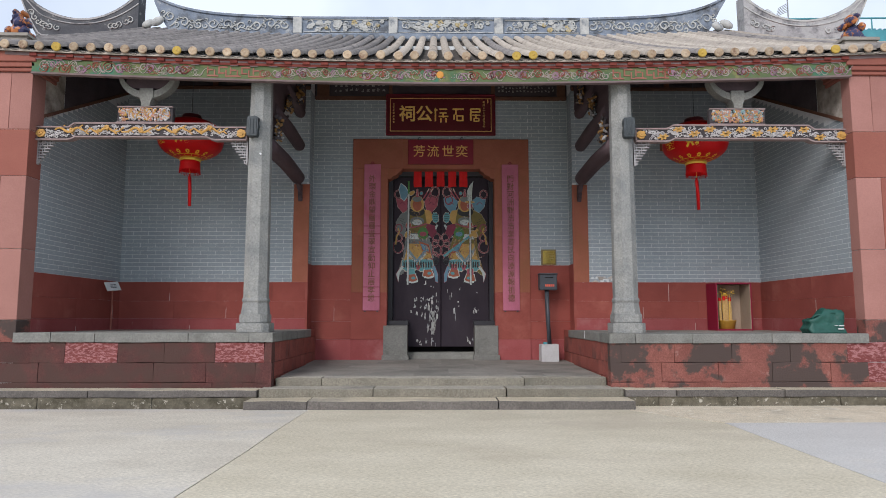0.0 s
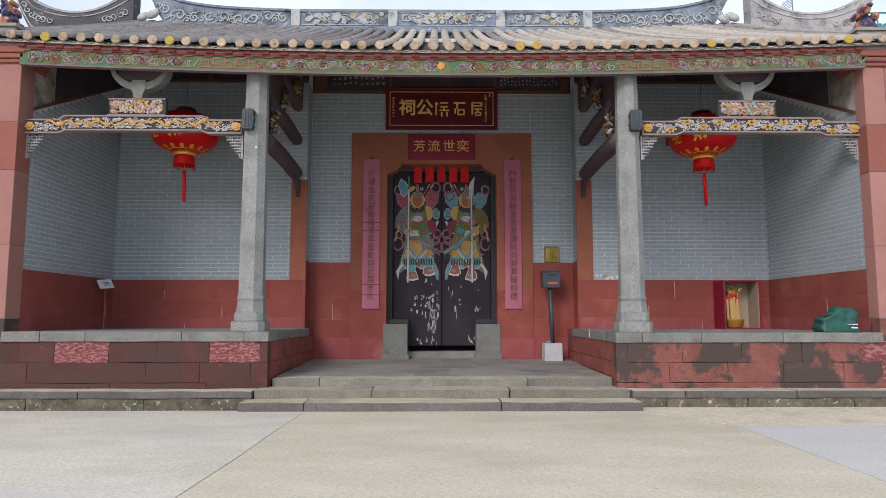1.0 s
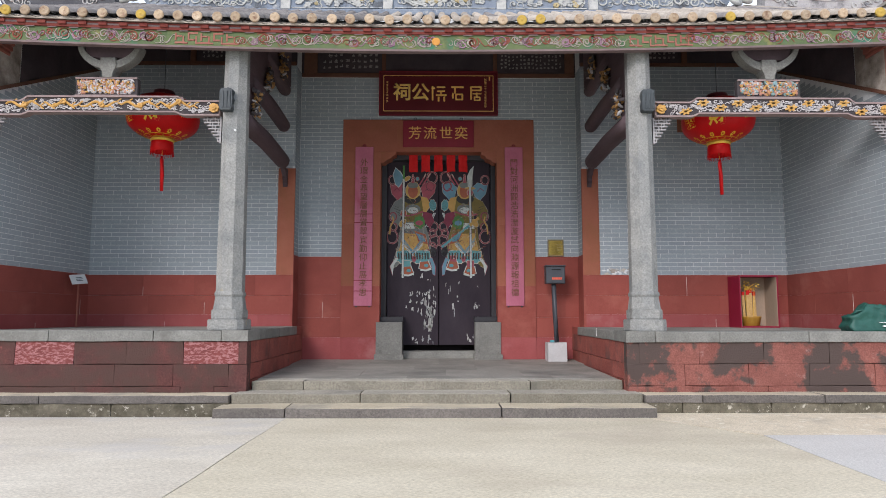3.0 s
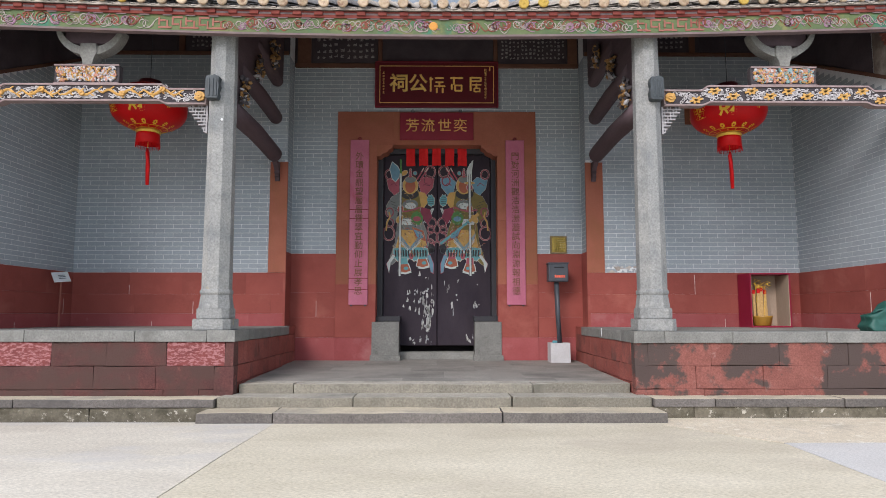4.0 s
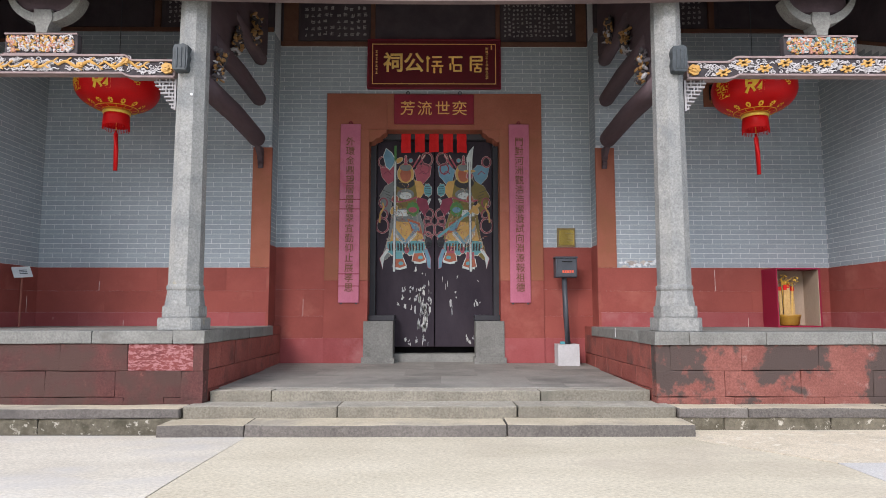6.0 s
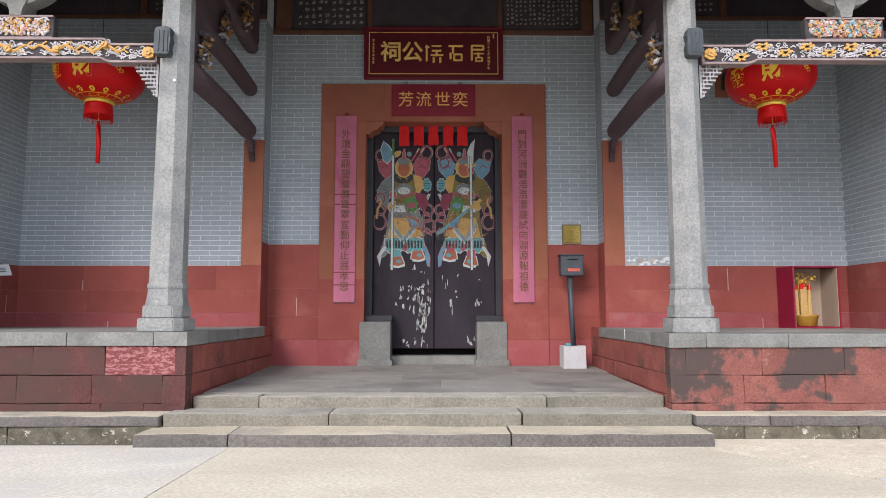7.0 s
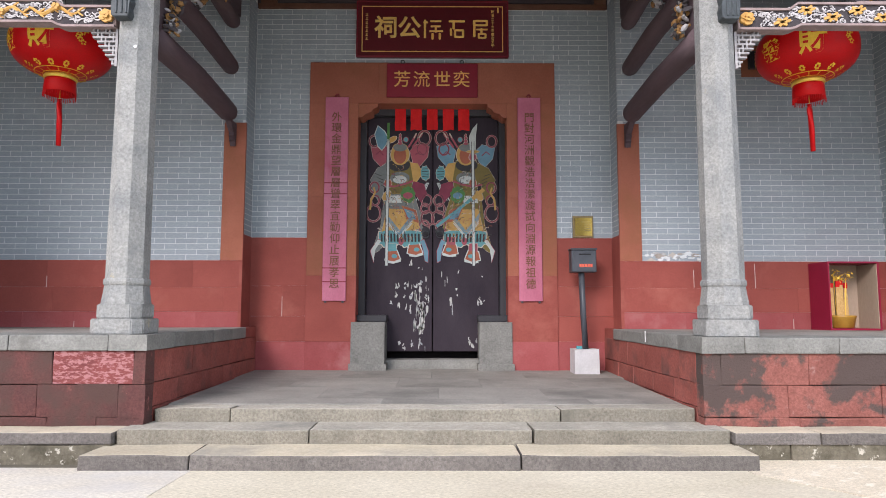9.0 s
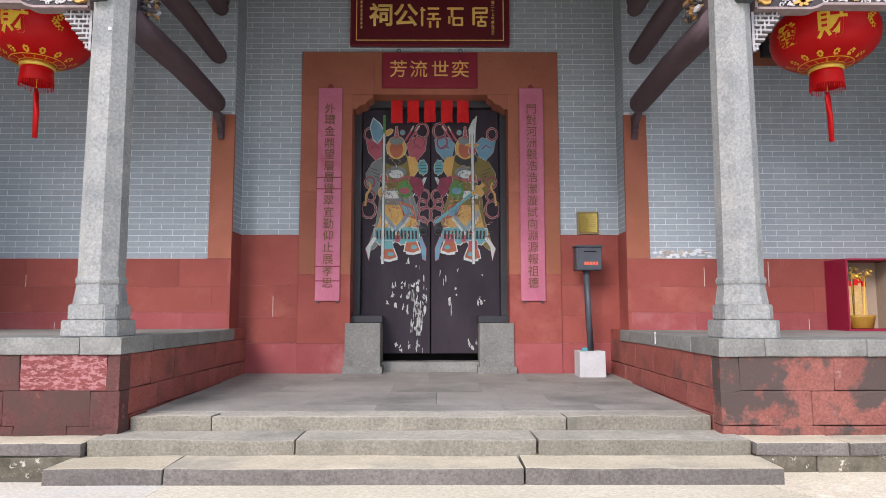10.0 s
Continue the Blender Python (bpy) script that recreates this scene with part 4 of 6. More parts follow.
for s in (-1, 1):
    bm = bmesh.new()
    for k in range(9):
        u = s * (3.1 + 0.29 * k)
        v = 6.87 + 0.03 * math.sin(k * 1.7) + 0.16 * max(0, (k - 5) / 3) ** 2
        ribbon(bm, spiral(u, v, 0.105, 1.2, 1.5 + k, s if k % 2 else -s, n=22), 0.026, RY - 0.16, 0.022)
        ribbon(bm, [(u + s * 0.04 * j, v + 0.09 * math.sin(j * 0.55 + k)) for j in range(8)], 0.024, RY - 0.16, 0.02)
        ribbon(bm, spiral(u + s * 0.15, v - 0.05, 0.06, 1.0, 4 + k, -s if k % 2 else s), 0.022, RY - 0.16, 0.02)
        ribbon(bm, spiral(u + s * 0.13, v + 0.07, 0.045, 0.9, 2 * k, s), 0.02, RY - 0.16, 0.02)
    tagged(part("scroll_relief", bm, "relief", ridge), kind="stuff")
    # rolled plaster bud at the ridge's end
    bm = bmesh.new()
    for dx, dz, r in ((-0.10, 0.0, 0.10), (0.08, 0.05, 0.11)):
        b2 = bmesh.new()
        bmesh.ops.create_uvsphere(b2, u_segments=12, v_segments=8, radius=r)
        b2.transform(Matrix.Translation((s * 5.72 + dx, RY - 0.22, 6.86 + dz)) @ Matrix.Rotation(0.5 * s, 4, "Y") @ Matrix.Diagonal((1.3, 0.6, 0.75, 1)))
        me = bpy.data.meshes.new("tmp")
        b2.to_mesh(me)
        b2.free()
        bm.from_mesh(me)
        bpy.data.meshes.remove(me)
    part("plaster_bud", bm, "relief", ridge, smooth=True)

# ---- upswept horn ridges beside the main ridge ----
def horn(name, pts_top, pts_low, mat, label):
    ob = thing(name, label, "roof ridge", "upswept side ridges")
    m = len(pts_top)
    bm = bmesh.new()
    ring = [[bm.verts.new(p) for p in ((a[0], RY - 0.14, b[1]), (a[0], RY - 0.16, a[1]), (a[0], RY + 0.16, a[1]), (a[0], RY + 0.14, b[1]))] for a, b in zip(pts_top, pts_low)]
    for a, b in zip(ring, ring[1:]):
        for k in range(4):
            bm.faces.new((a[k], a[(k + 1) % 4], b[(k + 1) % 4], b[k]))
    bm.faces.new(ring[0])
    bm.faces.new(ring[-1][::-1])
    part("ridge_body", bm, mat, ob)
    for share, wide in ((0.95, 0.035), (0.76, 0.022), (0.18, 0.024)):
        bm = bmesh.new()
        ribbon(bm, [(a[0], (1 - share) * b[1] + share * a[1]) for a, b in zip(pts_top, pts_low)], wide, RY - 0.15, 0.02, False)
        part("line_moulding", bm, "ridge_w" if mat == "ridge_d" else "relief", ob)
    bm = bmesh.new()
    for i in (2, 3, 5, 6, 7, m - 12, m - 10, m - 9, m - 8, m - 7, m - 6, m - 5):
        u, v = pts_top[i][0], 0.5 * (pts_top[i][1] + pts_low[i][1])
        ribbon(bm, spiral(u, v, 0.07, 1.1, i, 1 if i % 2 else -1), 0.02, RY - 0.15, 0.02)
    tagged(part("scroll_relief", bm, "relief", ob), kind="stuff")
    return ob


def horn_curve(x_in, x_tip, z_mid, z_in, z_tip):
    """Thick at the inner end, drawn out to a point at the tip; the foot stands in the roof."""
    top, bot = [], []
    for k in range(33):
        t = k / 32
        top.append((x_in + (x_tip - x_in) * t, z_mid + (z_in - z_mid) * (1 - t) ** 4.0 + (z_tip - z_mid) * t ** 3.4))
        low = 6.52 + 0.0 * t
        if t > 0.80:
            low += (top[-1][1] - 0.05 - 6.52) * ((t - 0.80) / 0.20) ** 0.9
        bot.append((top[-1][0], min(low, top[-1][1] - 0.04)))
    return top, bot


t, b = horn_curve(-6.06, -8.50, 6.88, 7.56, 7.66)
horn("horn_ridge", t, b, "ridge_d", "blackened plaster ridge curling up at both ends")
t, b = horn_curve(6.20, 8.80, 6.93, 7.58, 7.70)
horn("horn_ridge", t, b, "ridge_w", "whitewashed plaster ridge curling up at both ends")

# ---- granite columns ----
def column(x):
    cy = 0.23
    top = TOP if x < 0 else TOP - 0.012
    ob = thing("stone_column", "tapering octagonal granite column on a stepped base", "column", "porch columns")
    oct_ph = math.pi / 8
    k = 1 / math.cos(math.pi / 8)
    for h, c, z0, z1, nm in ((0.198, 0.064, top, 0.945, "base_block"), (0.168, 0.058, 0.945, 1.052, "base_block")):
        bm = bmesh.new()
        extrude_outline(bm, chamfer_ring(h, c), z1 - z0, lambda u, v, d: (x + u, cy + v, z0 + d))
        bmesh.ops.bevel(bm, geom=[e for e in bm.edges], offset=0.008, segments=2, affect="EDGES")
        part(nm, bm, "granite_c", ob)
    bm = bmesh.new()
    lathe(bm, x, cy, [(r * k, z) for r, z in ((0.162, 1.052), (0.160, 1.075), (0.153, 1.12), (0.147, 1.17), (0.144, 1.192))], 8, oct_ph)
    part("base_neck", bm, "granite_c", ob)
    bm = bmesh.new()
    lathe(bm, x, cy, [(r * k, z) for r, z in ((0.146, 1.192), (0.152, 1.203), (0.154, 1.22), (0.151, 1.237), (0.142, 1.247))], 8, oct_ph)
    part("ring_moulding", bm, "granite_c", ob)
    bm = bmesh.new()
    lathe(bm, x, cy, [((0.143 - 0.018 * t) * k, 1.245 + 2.82 * t) for t in (i / 10 for i in range(11))], 8, oct_ph)
    ed = [e for e in bm.edges if abs(e.verts[0].co.z - e.verts[1].co.z) > 0.1]
    bmesh.ops.bevel(bm, geom=ed, offset=0.006, segments=1, affect="EDGES")
    part("shaft", bm, "granite_c", ob)
    return ob


CX = 2.272
column(-CX)
column(CX)

# ---- eave purlin ----
thing("eave_purlin", "dark round timber purlin behind the fascia", "beam", bm=tube(bmesh.new(), [(XL + 0.02, 0.25, 4.17), (-2.2, 0.25, 4.13), (0, 0.25, 4.12), (2.2, 0.25, 4.13), (XR - 0.02, 0.25, 4.17)], 0.1, 12), mat="timber", smooth=True)

# ---- carved stone tie beams over the side bays ----
def carved_beam(x0, x1, seed, gold, boxx, box_mats):
    ob = thing("carved_tie_beam", "carved stone tie beam with gilded figures and clouds", "beam", "carved tie beams")
    r = random.Random(seed)
    y0, y1 = 0.15, 0.26
    L = x1 - x0
    e = 0.40
    top = lambda x: 3.375 if x < x0 + e or x > x1 - e else 3.425
    low = lambda x: 3.205 if x < x0 + e or x > x1 - e else 3.24
    prof = [(x0, 3.375), (x0 + e, 3.375), (x0 + e + 0.03, 3.395), (x0 + e + 0.07, 3.425), (x1 - e - 0.07, 3.425), (x1 - e - 0.03, 3.395), (x1 - e, 3.375), (x1, 3.375),
            (x1, 3.205), (x1 - e, 3.205), (x1 - e - 0.04, 3.215), (x1 - e - 0.09, 3.24), (x0 + e + 0.09, 3.24), (x0 + e + 0.04, 3.215), (x0 + e, 3.205), (x0, 3.205)]
    bm = bmesh.new()
    extrude_outline(bm, prof, y1 - y0 - 0.02, facing(y0 + 0.02, 1))
    part("beam_body", bm, "carve", ob)
    bm = bmesh.new()
    inner = [(x0 + 0.02, 3.36), (x0 + e + 0.02, 3.36), (x0 + e + 0.09, 3.408), (x1 - e - 0.09, 3.408), (x1 - e - 0.02, 3.36), (x1 - 0.02, 3.36), (x1 - 0.02, 3.225), (x1 - e - 0.02, 3.225), (x1 - e - 0.10, 3.262), (x0 + e + 0.10, 3.262), (x0 + e + 0.02, 3.225), (x0 + 0.02, 3.225)]
    extrude_outline(bm, inner, 0.006, facing(y0 + 0.021))
    part("carving_ground", bm, "carve_d", ob)
    bm = bmesh.new()
    ribbon(bm, [(u, v - 0.006) for u, v in prof[:8]], 0.018, y0 + 0.02, 0.022, False)
    ribbon(bm, [(u, v + 0.006) for u, v in prof[8:]], 0.018, y0 + 0.02, 0.022, False)
    part("edge_moulding", bm, "carve", ob)
    # clouds
    bm = bmesh.new()
    for i in range(int(L * 105)):
        u = r.uniform(x0 + 0.1, x1 - 0.1)
        v = r.uniform(low(u) + 0.035, top(u) - 0.035)
        if r.random() < 0.5:
            ribbon(bm, spiral(u, v, r.uniform(0.014, 0.03), 1.0, r.uniform(0, 6), r.choice((-1, 1)), n=10), 0.009, y0 + 0.016, 0.012)
        else:
            w = r.uniform(0.02, 0.045)
            ribbon(bm, [(u - w + w * j / 2, v + 0.008 * math.sin(j * 1.6 + u * 9)) for j in range(5)], 0.010, y0 + 0.016, 0.010)
    tagged(part("cloud_carving", bm, "carve_w", ob, "white carved clouds"), kind="stuff")
    # gilded creatures
    for i in range(gold):
        u = x0 + 0.24 + (L - 0.48) * (i + 0.5) / gold
        mid = (low(u) + top(u)) / 2
        bm = bmesh.new()
        if gold < 6:
            w = L / gold * 0.42
            pts = [(u - w + 2 * w * j / 16, mid + 0.028 * math.sin(j * 0.75 + i * 2)) for j in range(17)]
            tube(bm, [(a, y0 + 0.008, b) for a, b in pts], [0.005 + 0.012 * math.sin(math.pi * min(1, (j + 2) / 17)) for j in range(17)], 6)
            for j in (3, 7, 11, 14):
                a, b = pts[j]
                for q in (-1, 1):
                    ribbon(bm, [(a, b), (a + 0.02, b + q * 0.02), (a + 0.045, b + q * 0.035)], 0.013, y0 + 0.01, 0.012)
            floret(bm, pts[8][0], pts[8][1], 0.03, y0 + 0.004, 6)
        else:
            dz = 0.03 if i % 2 else -0.025
            for a in (0.1, 0.9, 2.2, 3.3, 4.4, 5.3):
                ribbon(bm, [(u, mid + dz), (u + 0.03 * math.cos(a), mid + dz + 0.02 * math.sin(a)), (u + 0.07 * math.cos(a), mid + dz + 0.04 * math.sin(a + 0.3))], 0.024, y0 + 0.012, 0.014)
        part("gilded_creature" if gold < 6 else "gilded_bird", bm, "carve_g", ob)
    for u in (x0 + 0.065, x1 - 0.065):
        bm = bmesh.new()
        floret(bm, u, 3.29, 0.055, y0 + 0.018, 7)
        floret(bm, u, 3.29, 0.028, y0 + 0.0, 5)
        part("rosette", bm, "carve_g", ob, "gilded end rosette")
    # carved block above
    a, b = boxx
    blk = thing("carved_block", "carved painted stone block with riders and clouds", "carving", "carved blocks", bm=boxm(a, b, y0 + 0.03, y1, 3.425, 3.64, bevel=0.006), mat="carve_d")
    bm = bmesh.new()
    for q in ((a, b, 3.425, 3.443), (a, b, 3.626, 3.642)):
        box(bm, q[0], q[1], y0 + 0.012, y0 + 0.034, q[2], q[3])
    part("rim", bm, "carve", blk)
    for m, cnt in box_mats:
        bm = bmesh.new()
        for i in range(cnt):
            u, v = r.uniform(a + 0.04, b - 0.04), r.uniform(3.47, 3.61)
            if r.random() < 0.6:
                b2 = bmesh.new()
                bmesh.ops.create_icosphere(b2, subdivisions=1, radius=1)
                b2.transform(Matrix.Translation((u, y0 + 0.025, v)) @ Matrix.Rotation(r.uniform(0, 3), 4, "Y") @ Matrix.Diagonal((r.uniform(0.012, 0.036), 0.018, r.uniform(0.008, 0.02), 1)))
                me = bpy.data.meshes.new("tmp")
                b2.to_mesh(me)
                b2.free()
                bm.from_mesh(me)
                bpy.data.meshes.remove(me)
            else:
                ribbon(bm, spiral(u, v, r.uniform(0.015, 0.034), 0.8, r.uniform(0, 6), r.choice((-1, 1)), n=10), 0.010, y0 + 0.028, 0.016)
        tagged(part("relief_carving", bm, m, blk), kind="stuff")
    # crescent cradle above the block
    c = (a + b) / 2 + 0.01
    cr = thing("crescent_bracket", "pale grey stone crescent bracket on a short neck", "bracket", "crescent brackets")
    outer = [(c + 0.36 * math.sin(t), 4.06 - 0.315 * math.cos(t)) for t in (-1.42 + 2.84 * j / 24 for j in range(25))]
    innr = [(c + 0.318 * math.sin(t), 4.095 - 0.262 * math.cos(t)) for t in (1.34 - 2.68 * j / 24 for j in range(25))]
    bm = bmesh.new()
    extrude_outline(bm, outer + innr, 0.14, facing(0.17, 1))
    part("crescent", bm, "granite", cr)
    bm = bmesh.new()
    extrude_outline(bm, [(c - 0.05, 3.641), (c + 0.05, 3.641), (c + 0.06, 3.70), (c + 0.075, 3.73), (c + 0.095, 3.78), (c + 0.08, 3.87), (c - 0.08, 3.87), (c - 0.095, 3.78), (c - 0.075, 3.73), (c - 0.06, 3.70)], 0.17, facing(0.155, 1))
    part("neck", bm, "granite", cr)
    part("cradle_block", boxm(c - 0.28, c + 0.28, 0.20, 0.30, 3.88, 4.13, bevel=0.01), "timber", cr, "dark timber block in the cradle")
    return ob


carved_beam(XL + 0.005, -CX - 0.16, 31, 5, (-4.06, -3.37), (("carve_w", 110), ("carve_g", 80), ("carve_p", 60)))
carved_beam(CX + 0.17, XR - 0.005, 37, 11, (3.39, 4.10), (("carve_p", 100), ("carve_b", 70), ("carve_g", 60), ("carve_w", 36)))


# slate clamps on the columns, lattice spandrels under the beams
def clamp(s):
    x = s * 2.325
    ob = thing("column_clamp", "dark slate tenon cap projecting from the column", "bracket", "tenon caps")
    pts = [(x - 0.07, 3.24), (x - 0.055, 3.225), (x + 0.055, 3.225), (x + 0.07, 3.26), (x + 0.06, 3.31), (x + 0.075, 3.36), (x + 0.06, 3.41), (x + 0.075, 3.46), (x + 0.02, 3.485), (x - 0.02, 3.465), (x - 0.06, 3.475), (x - 0.075, 3.42), (x - 0.062, 3.36), (x - 0.075, 3.31)]
    bm = bmesh.new()
    extrude_outline(bm, pts, 0.10, facing(0.115))
    bmesh.ops.bevel(bm, geom=list(bm.edges), offset=0.006, segments=1, affect="EDGES")
    part("cap", bm, "iron", ob)
    for k in (-0.03, 0.01, 0.045):
        part("flute", boxm(x + k - 0.008, x + k + 0.008, 0.006, 0.02, 3.25, 3.44, bevel=0.004), "iron", ob)


clamp(-1)
clamp(1)


def spandrel(x, s):
    """Stepped open lattice under a beam's end; s: the way it reaches."""
    ob = thing("lattice_spandrel", "grey carved openwork spandrel under the beam", "bracket", "openwork spandrels")
    bm = bmesh.new()
    reach = (0.215, 0.20, 0.165, 0.15, 0.115, 0.095, 0.06, 0.045)
    for j, w in enumerate(reach):
        v = 3.205 - 0.036 * j
        a, b = sorted((x, x + s * w))
        box(bm, a, b, 0.20, 0.24, v - 0.036, v - 0.022)
        k = 0.0
        while k < w - 0.012:
            if (int(k / 0.031) + j) % 3 != 1:
                p, q = sorted((x + s * k, x + s * (k + 0.012)))
                box(bm, p, q, 0.201, 0.239, v - 0.0225, v)
            k += 0.031
    a, b = sorted((x, x + s * 0.02))
    box(bm, a, b, 0.199, 0.241, 2.905, 3.205)
    part("lattice", bm, "carve_l", ob)


spandrel(-CX - 0.15, -1)
spandrel(CX + 0.15, 1)
spandrel(XL + 0.005, 1)
spandrel(XR - 0.005, -1)

# ---- stepped cross beams from each column to the wall ----
def leafy(bm, c, sx, n, r, sy, sz):
    for i in range(n):
        b2 = bmesh.new()
        bmesh.ops.create_icosphere(b2, subdivisions=1, radius=1)
        b2.transform(Matrix.Translation((c[0] + sx * r.uniform(0, 0.05), c[1] + r.uniform(-sy, sy), c[2] + r.uniform(-sz, sz))) @ Euler((r.uniform(0, 3), r.uniform(0, 3), r.uniform(0, 3))).to_matrix().to_4x4() @ Matrix.Diagonal((r.uniform(0.012, 0.03), r.uniform(0.03, 0.06), r.uniform(0.01, 0.025), 1)))
        me = bpy.data.meshes.new("tmp")
        b2.to_mesh(me)
        b2.free()
        bm.from_mesh(me)
        bpy.data.meshes.remove(me)


def cross_beams(s):
    x = s * 2.232
    ob = thing("roof_truss", "dark timber truss of three stacked round beams", "truss", "porch trusses")
    r = random.Random(17 + s)
    for y0, y1, z, rad in ((0.36, 2.37, 3.205, 0.108), (0.55, 2.40, 3.735, 0.094), (1.15, 2.42, 4.275, 0.088)):
        pts = [(x, y0, z + 0.02), (x, y0 + 0.3, z + 0.015), (x, (y0 + y1) / 2, z + 0.03), (x, y1 - 0.25, z), (x, y1 - 0.08, z - 0.01), (x, y1 - 0.02, z - 0.012), (x, y1, z - 0.014)]
        part("round_beam", tube(bmesh.new(), pts, [rad * 0.95, rad, rad * 1.02, rad, rad * 0.98, rad * 0.8, rad * 0.45], 14), "timber", ob, smooth=True)
    bm = bmesh.new()
    extrude_outline(bm, [(0.34, 3.30), (0.34, 4.22), (2.45, 5.2), (2.45, 4.35), (1.35, 4.25), (1.05, 3.86), (0.85, 3.78), (0.62, 3.62), (0.55, 3.30)], 0.12, lambda u, v, d: (x - 0.06 + d, u, v))
    part("truss_board", bm, "timber", ob)
    for y, z in ((0.47, 3.44), (1.02, 3.93), (1.70, 4.38)):
        bm = bmesh.new()
        leafy(bm, (x - s * 0.10, y, z), -s, 22, r, 0.10, 0.15)
        part("carved_leaves", bm, "carve_o", ob, "gilded carved leaf bracket")
        bm = bmesh.new()
        leafy(bm, (x - s * 0.10, y, z), -s, 22, r, 0.11, 0.16)
        part("carved_leaves", bm, "carve_d", ob, "darkened carved leaf bracket")
        bm = bmesh.new()
        leafy(bm, (x - s * 0.10, y, z), -s, 8, r, 0.10, 0.15)
        part("carved_leaves", bm, "carve_l", ob, "whitened carved leaf bracket")
    bm = bmesh.new()
    pts = [(2.27, 3.12), (2.52, 3.12), (2.52, 2.87), (2.49, 2.855), (2.475, 2.90), (2.45, 2.92), (2.46, 2.95), (2.43, 2.97), (2.44, 3.0), (2.38, 3.04)]
    extrude_outline(bm, pts, 0.06, lambda u, v, d: (x - 0.03 + d, u, v))
    part("hanging_bracket", bm, "timber", ob, "small carved bracket under the lowest beam")
    return ob


cross_beams(-1)
cross_beams(1)

# ---- murals above the brickwork ----
def mural(parent, x0, x1, y, z0, cell, name="inscription_panel"):
    """A blackened panel; cell: the size of one written mark, 0 for none."""
    pan = part(name, boxm(x0, x1, y - 0.02, y + 0.01, z0, z0 + 0.62), "mural", parent, "blackened painted panel with pale writing" if cell else "blackened painted panel")
    if not cell:
        return
    bm = bmesh.new()
    r = random.Random(int(x0 * 100))
    t = cell * 0.09
    u = x0 + 0.6 * cell
    while u < x1 - cell:
        v = z0 + 0.05 + r.uniform(0, 0.02)
        while v < z0 + 0.58 - cell:
            if r.random() < 0.94:
                k = cell * r.uniform(0.5, 0.68)
                a, b = u + r.uniform(-0.1, 0.1) * cell, v + r.uniform(-0.05, 0.05) * cell
                for q in range(r.choice((2, 3, 3, 4))):
                    h = b + k * (q + r.uniform(0.1, 0.5)) / 4
                    w = k * r.uniform(0.5, 1.0)
                    o = (k - w) * r.random()
                    box(bm, a + o, a + o + w, y - 0.0225 - 0.0002 * q, y - 0.019, h, h + t)
                for q in range(r.choice((1, 1, 2))):
                    o = k * r.uniform(0.1, 0.85)
                    box(bm, a + o, a + o + t, y - 0.0235, y - 0.019, b + k * r.uniform(0, 0.3), b + k * r.uniform(0.7, 1.05))
            v += cell * 1.02
        u += cell * r.uniform(0.95, 1.1)
    tagged(part("pale_writing", bm, "ink_w", pan), kind="stuff")


def frame_strip(parent, x0, x1, y, z0, z1):
    part("mural_frame", boxm(x0, x1, y - 0.035, y + 0.01, z0, z1, bevel=0.004), "mural_f", parent)


part("mural_ground", boxm(-2.105, 2.135, YD - 0.01, YD + 0.02, MURAL_C, 5.5), "mural", wall_n)
frame_strip(wall_n, -2.09, 2.12, YD, MURAL_C - 0.01, MURAL_C + 0.05)
for a, b in ((-2.06, -1.86), (-0.86, -0.80), (0.86, 0.92), (1.97, 2.11)):
    frame_strip(wall_n, a, b, YD - 0.006, MURAL_C + 0.05, 5.4)
mural(wall_n, -1.83, -0.88, YD, MURAL_C + 0.07, 0.09)
mural(wall_n, 0.94, 1.95, YD, MURAL_C + 0.07, 0.06)
for wall, lo, hi, panels, strips in ((wall_nw, XL, -2.105, ((-4.95, -3.72, 0), (-3.55, -2.45, 0.065)), (-3.66, -2.30, -2.42)), (wall_ne, 2.135, XR, ((2.48, 3.62, 0.07), (3.82, 5.0, 0)), (2.36, 3.70, 5.03))):
    part("mural_ground", boxm(lo, hi, YS - 0.008, YS + 0.02, MURAL_S, 5.35), "mural", wall)
    frame_strip(wall, lo + 0.01, hi - 0.01, YS, MURAL_S - 0.01, MURAL_S + 0.04)
    for u in strips:
        frame_strip(wall, u - 0.03, u + 0.05, YS - 0.006, MURAL_S + 0.04, 5.3)
    for a, b, tx in panels:
        mural(wall, a, b, YS, MURAL_S + 0.05, tx)
# sloping painted bands on the end walls
for wall, xf, s, ya in ((wall_w, XL, 1, 0.3), (wall_e, XR, -1, 0.2)):
    line = lambda y: 3.56 + SLOPE * (y - 0.3)
    for y0, y1, mt, nm, up in ((ya, 0.72, "plaster", "bare_plaster", 0.9), (0.74, YS - 0.01, "mural", "painted_band", 0.8)):
        bm = bmesh.new()
        f = lambda u, v, d: (xf + s * (d - 0.01), u, v)
        extrude_outline(bm, [(y0, line(y0)), (y1, line(y1)), (y1, roof_z(y1) - 0.12), (y0, roof_z(y0) - 0.12)], 0.018, f)
        part(nm, bm, mt, wall)
    bm = bmesh.new()
    extrude_outline(bm, [(ya, line(ya) - 0.03), (YS - 0.01, line(YS) - 0.03), (YS - 0.01, line(YS) + 0.015), (ya, line(ya) + 0.015)], 0.032, lambda u, v, d: (xf + s * (d - 0.01), u, v))
    part("sloping_bead", bm, "mural_f", wall)

